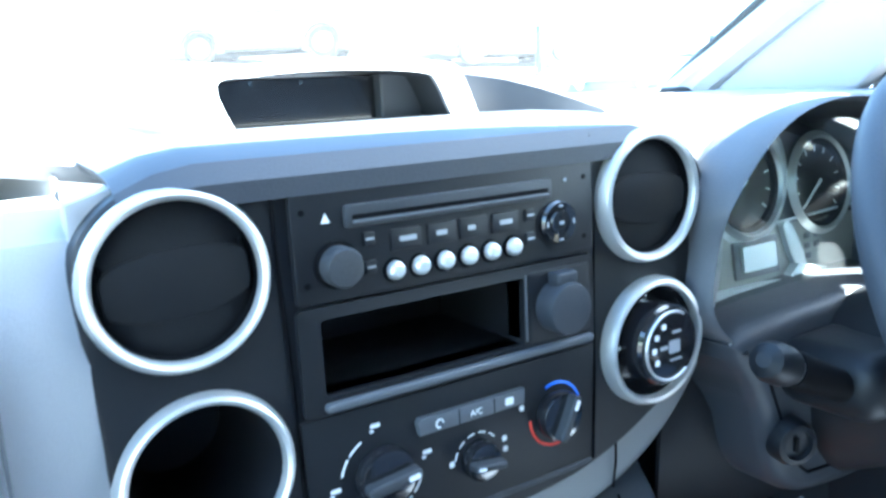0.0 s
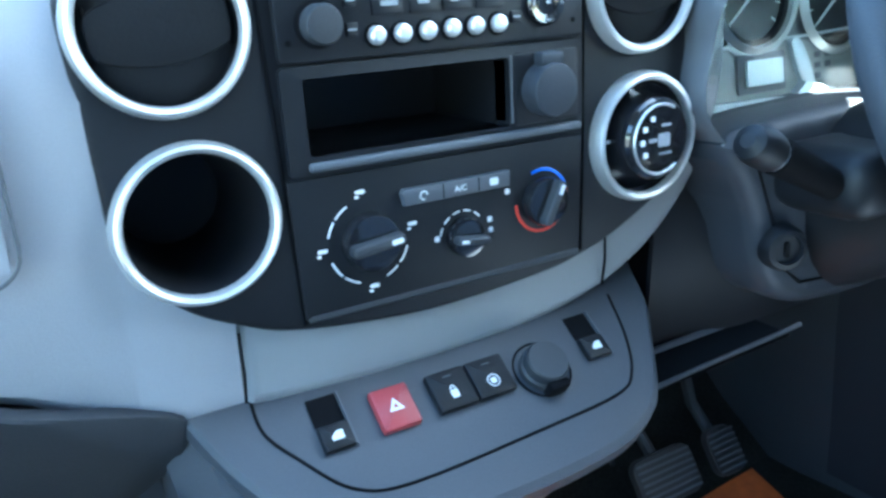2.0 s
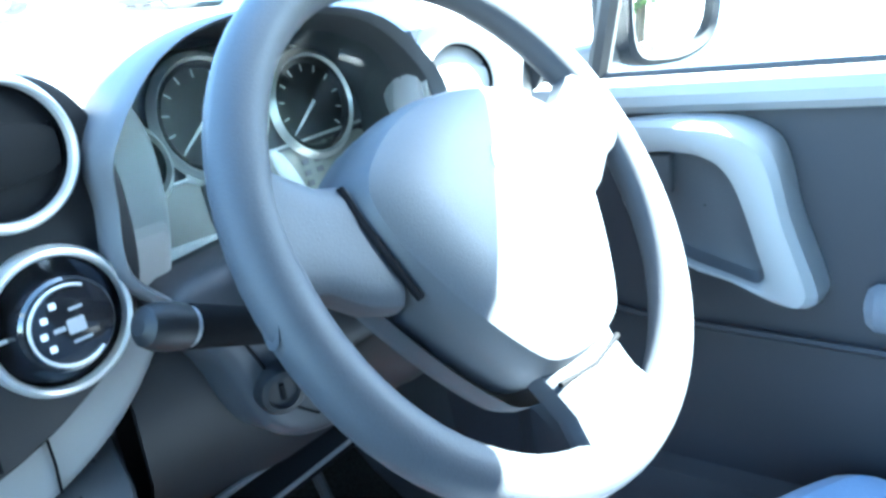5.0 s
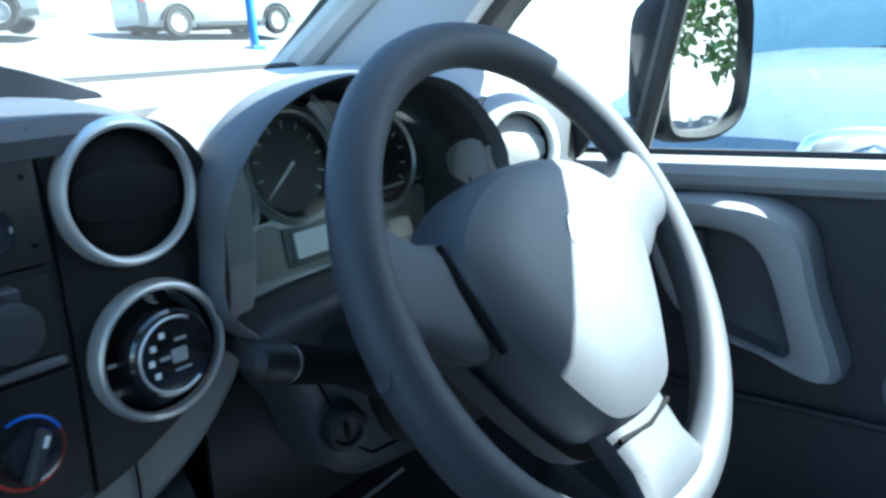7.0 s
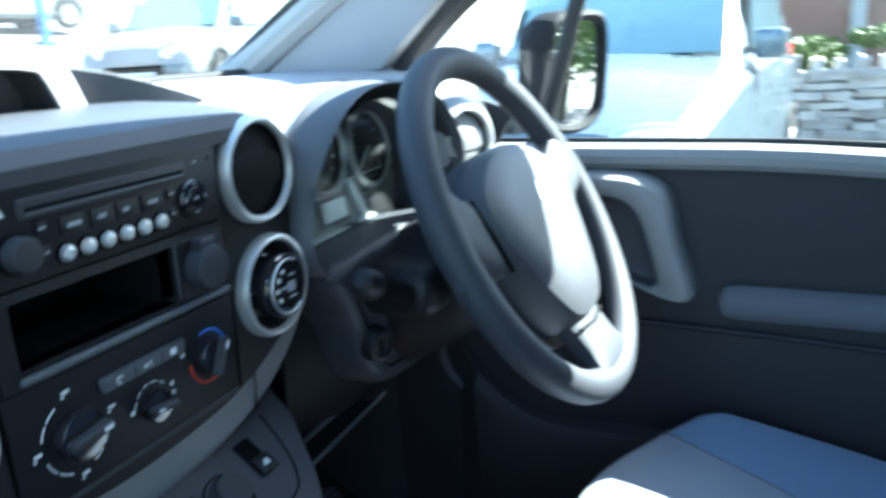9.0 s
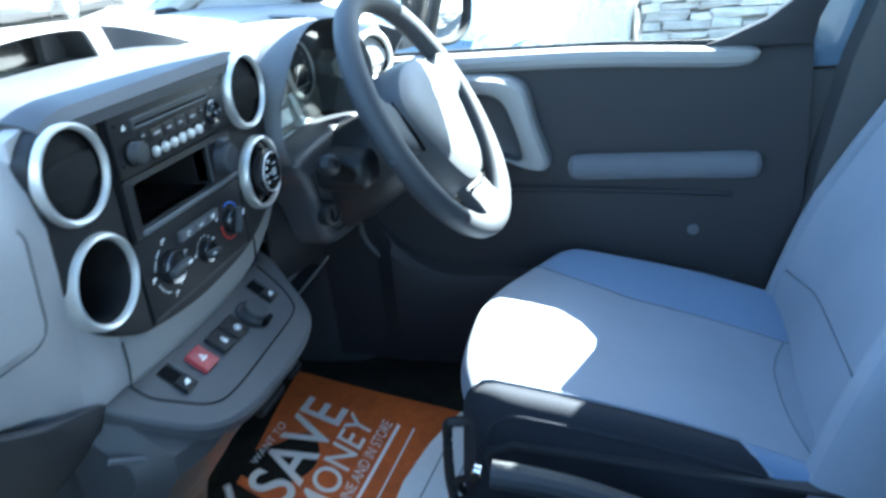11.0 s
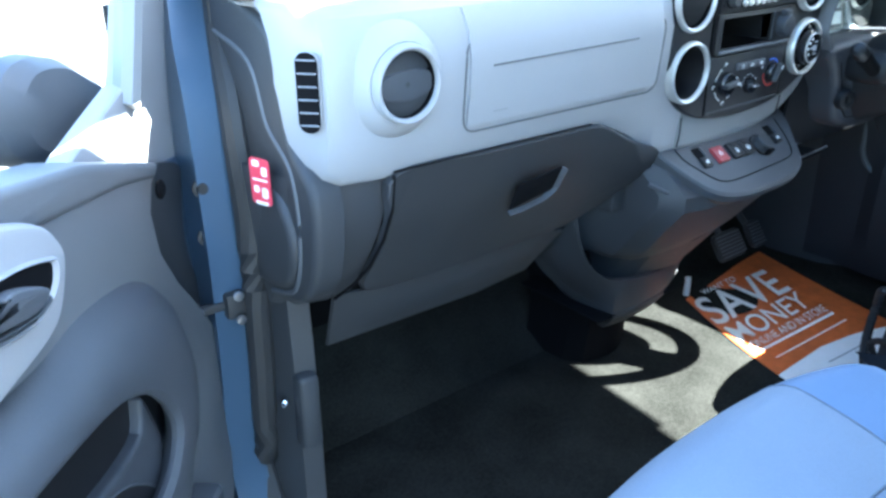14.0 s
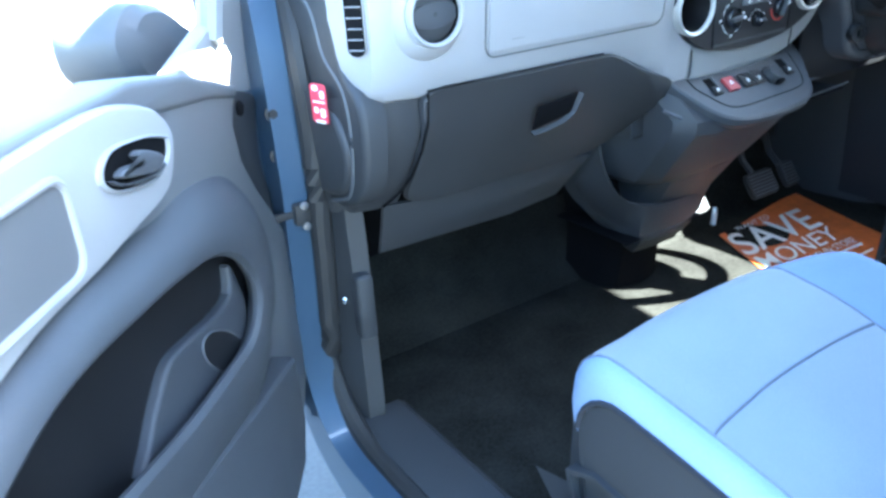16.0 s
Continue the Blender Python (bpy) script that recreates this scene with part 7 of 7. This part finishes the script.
bol = thing("blue_post", "blue painted steel post by the parked cars", "post")
part("shaft", lathe([(0.09, 0), (0.09, 1.0), (0.08, 1.04), (0, 1.05)], pose(10.6, 12.7, ground_z(10.6, 12.7)), 20), BINBLUE, bol)
part("base_plate", box(10.45, 10.75, 12.55, 12.85, ground_z(10.6, 12.7) - 0.05, ground_z(10.6, 12.7) + 0.06, 0.01), BINBLUE, bol)
house = thing("far_house", "pale rendered house beyond the car park", "house")
part("wall", box(6, 26, 32, 40, 1.5, 6.5, 0.02), RENDER, house)
part("roof", grid([[(x, 31.5, 6.4) for x in (5.5, 26.5)], [(x, 36, 9.2) for x in (5.5, 26.5)], [(x, 40.5, 6.4) for x in (5.5, 26.5)]], thick=0.15), SLATES, house)
for k in range(6):
    w_ = part("window", box(7.5 + k * 3, 8.7 + k * 3, 31.94, 32.02, 4.2, 5.6, 0.01), TINT, house)
    part("sill", box(7.4 + k * 3, 8.8 + k * 3, 31.85, 32.03, 4.1, 4.2, 0.01), WHITE, w_)

# stone wall with its courses
swall = thing("stone_wall", "coursed grey limestone boundary wall with rough capping", "stone wall", kind="structure")
part("core", box(8.235, 8.55, -12, 0.6, -0.6, 0.30, 0.01), MORTAR, swall)
part("core", box(8.25, 16, 0.61, 0.9, -0.6, 0.30, 0.01), MORTAR, swall)
rnd = random.Random(4)
shapes = []
for k in range(8):
    L_, H_ = 0.20 + 0.05 * k, 0.075 + 0.012 * (k % 3)
    bm = box(-0.05, 0.05, -L_ / 2, L_ / 2, -H_ / 2, H_ / 2, 0.012, 1)
    for v in bm.verts:
        v.co += Vector((rnd.uniform(-0.016, 0.016), rnd.uniform(-0.030, 0.030), rnd.uniform(-0.016, 0.016)))
    shapes.append((L_, H_, finish(bm, "stone", STONE, False)))
count, z = 0, -0.52
while z < 0.29:
    y = -7.6 + rnd.uniform(0, 0.2)
    while y < 0.55 and count < 300:
        L_, H_, me = shapes[rnd.randrange(8)]
        y += L_ / 2
        if y > -5.6:
            ob = part("stone", me, STONE, swall)
            ob.matrix_basis = pose(8.20 + rnd.uniform(-0.016, 0.016), y, z + rnd.uniform(-0.012, 0.012), rnd.uniform(-3, 3))
            count += 1
        y += L_ / 2 + 0.012
    z += 0.098
for k in range(26):
    L_, H_, me = shapes[k % 8]
    part("cope_stone", me, STONE, swall, m=pose(8.36, -4.6 + k * 0.2, 0.34, 0, 0, 90) @ Matrix.Diagonal((0.9, 1.0, 1.9, 1)))


def foliage(name, label, cat, boxes_, n, size, seed):
    """Many small bent leaves in uneven clumps."""
    r = random.Random(seed)
    th = tagged(new(name), label, cat)
    verts, faces = [], []
    for bx in boxes_:
        cx, cy, cz, sx, sy, sz = bx
        for _ in range(n // len(boxes_)):
            while True:
                p = [r.uniform(-1, 1) for _ in range(3)]
                q = sum(t * t for t in p)
                if 0.25 < q < 1:
                    break
            c_ = Vector((cx + p[0] * sx, cy + p[1] * sy, cz + p[2] * sz))
            a, b = Vector([r.gauss(0, 1) for _ in range(3)]).normalized(), Vector([r.gauss(0, 1) for _ in range(3)]).normalized()
            b = (b - a * a.dot(b)).normalized()
            s = size * r.uniform(0.5, 1.3)
            i = len(verts)
            verts += [c_ - a * s, c_ + b * s * 0.45, c_ + a * s, c_ - b * s * 0.45]
            faces.append((i, i + 1, i + 2, i + 3))
    me = bpy.data.meshes.new("crown")
    me.from_pydata(verts, [], faces)
    me.materials.append(LEAF)
    part("crown", me, LEAF, th)
    for bx in boxes_[:3]:
        part("trunk", tube([(bx[0], bx[1], bx[2] - bx[5] - 1.2), (bx[0] + 0.1, bx[1], bx[2] - bx[5] * 0.4), (bx[0], bx[1] + 0.1, bx[2] + bx[5] * 0.5)], [0.09, 0.06, 0.02], 8), BARK, th)
    return th


bb = thing("brick_building", "low reddish-brown building with pale posts behind the wall", "building")
part("wall", box(13.0, 13.3, -9.5, 1.5, -0.6, 3.2, 0.02), BROWN, bb, "reddish-brown rendered wall")
part("roof", slab([(12.6, 3.2), (14.6, 4.3), (16.6, 3.2)], 11.4, pose(0, 1.7, 0, 90)), SLATES, bb, "grey slate roof")
for y in (-5.6, -3.6, -1.2, 0.9):
    part("post", box(12.84, 12.98, y - 0.10, y + 0.10, -0.6, 3.15, 0.02), RENDER, bb, "pale rendered post")
foliage("hedge", "uneven green hedge growing over the stone wall", "hedge", [(9.0, -4.5 + k * 0.8, 0.50 + 0.10 * math.sin(k * 2.1), 0.45, 0.42, 0.20 + 0.10 * math.sin(k * 1.3)) for k in range(7)], 7000, 0.05, 3)
foliage("shrub", "rounded green shrub behind the van", "shrub", [(4.4, -6.0, 0.7, 0.9, 0.8, 0.9), (5.4, -6.6, 0.9, 0.9, 0.8, 1.1), (3.6, -7.0, 0.6, 0.7, 0.7, 0.8)], 5000, 0.07, 8)
foliage("tree", "broad green tree behind the parked cars", "tree", [(-9, -8, 3.4, 1.6, 1.6, 1.3), (-8, -9.2, 2.8, 1.3, 1.2, 1.0), (-10, -7.2, 2.9, 1.3, 1.2, 1.1)], 6000, 0.12, 5)
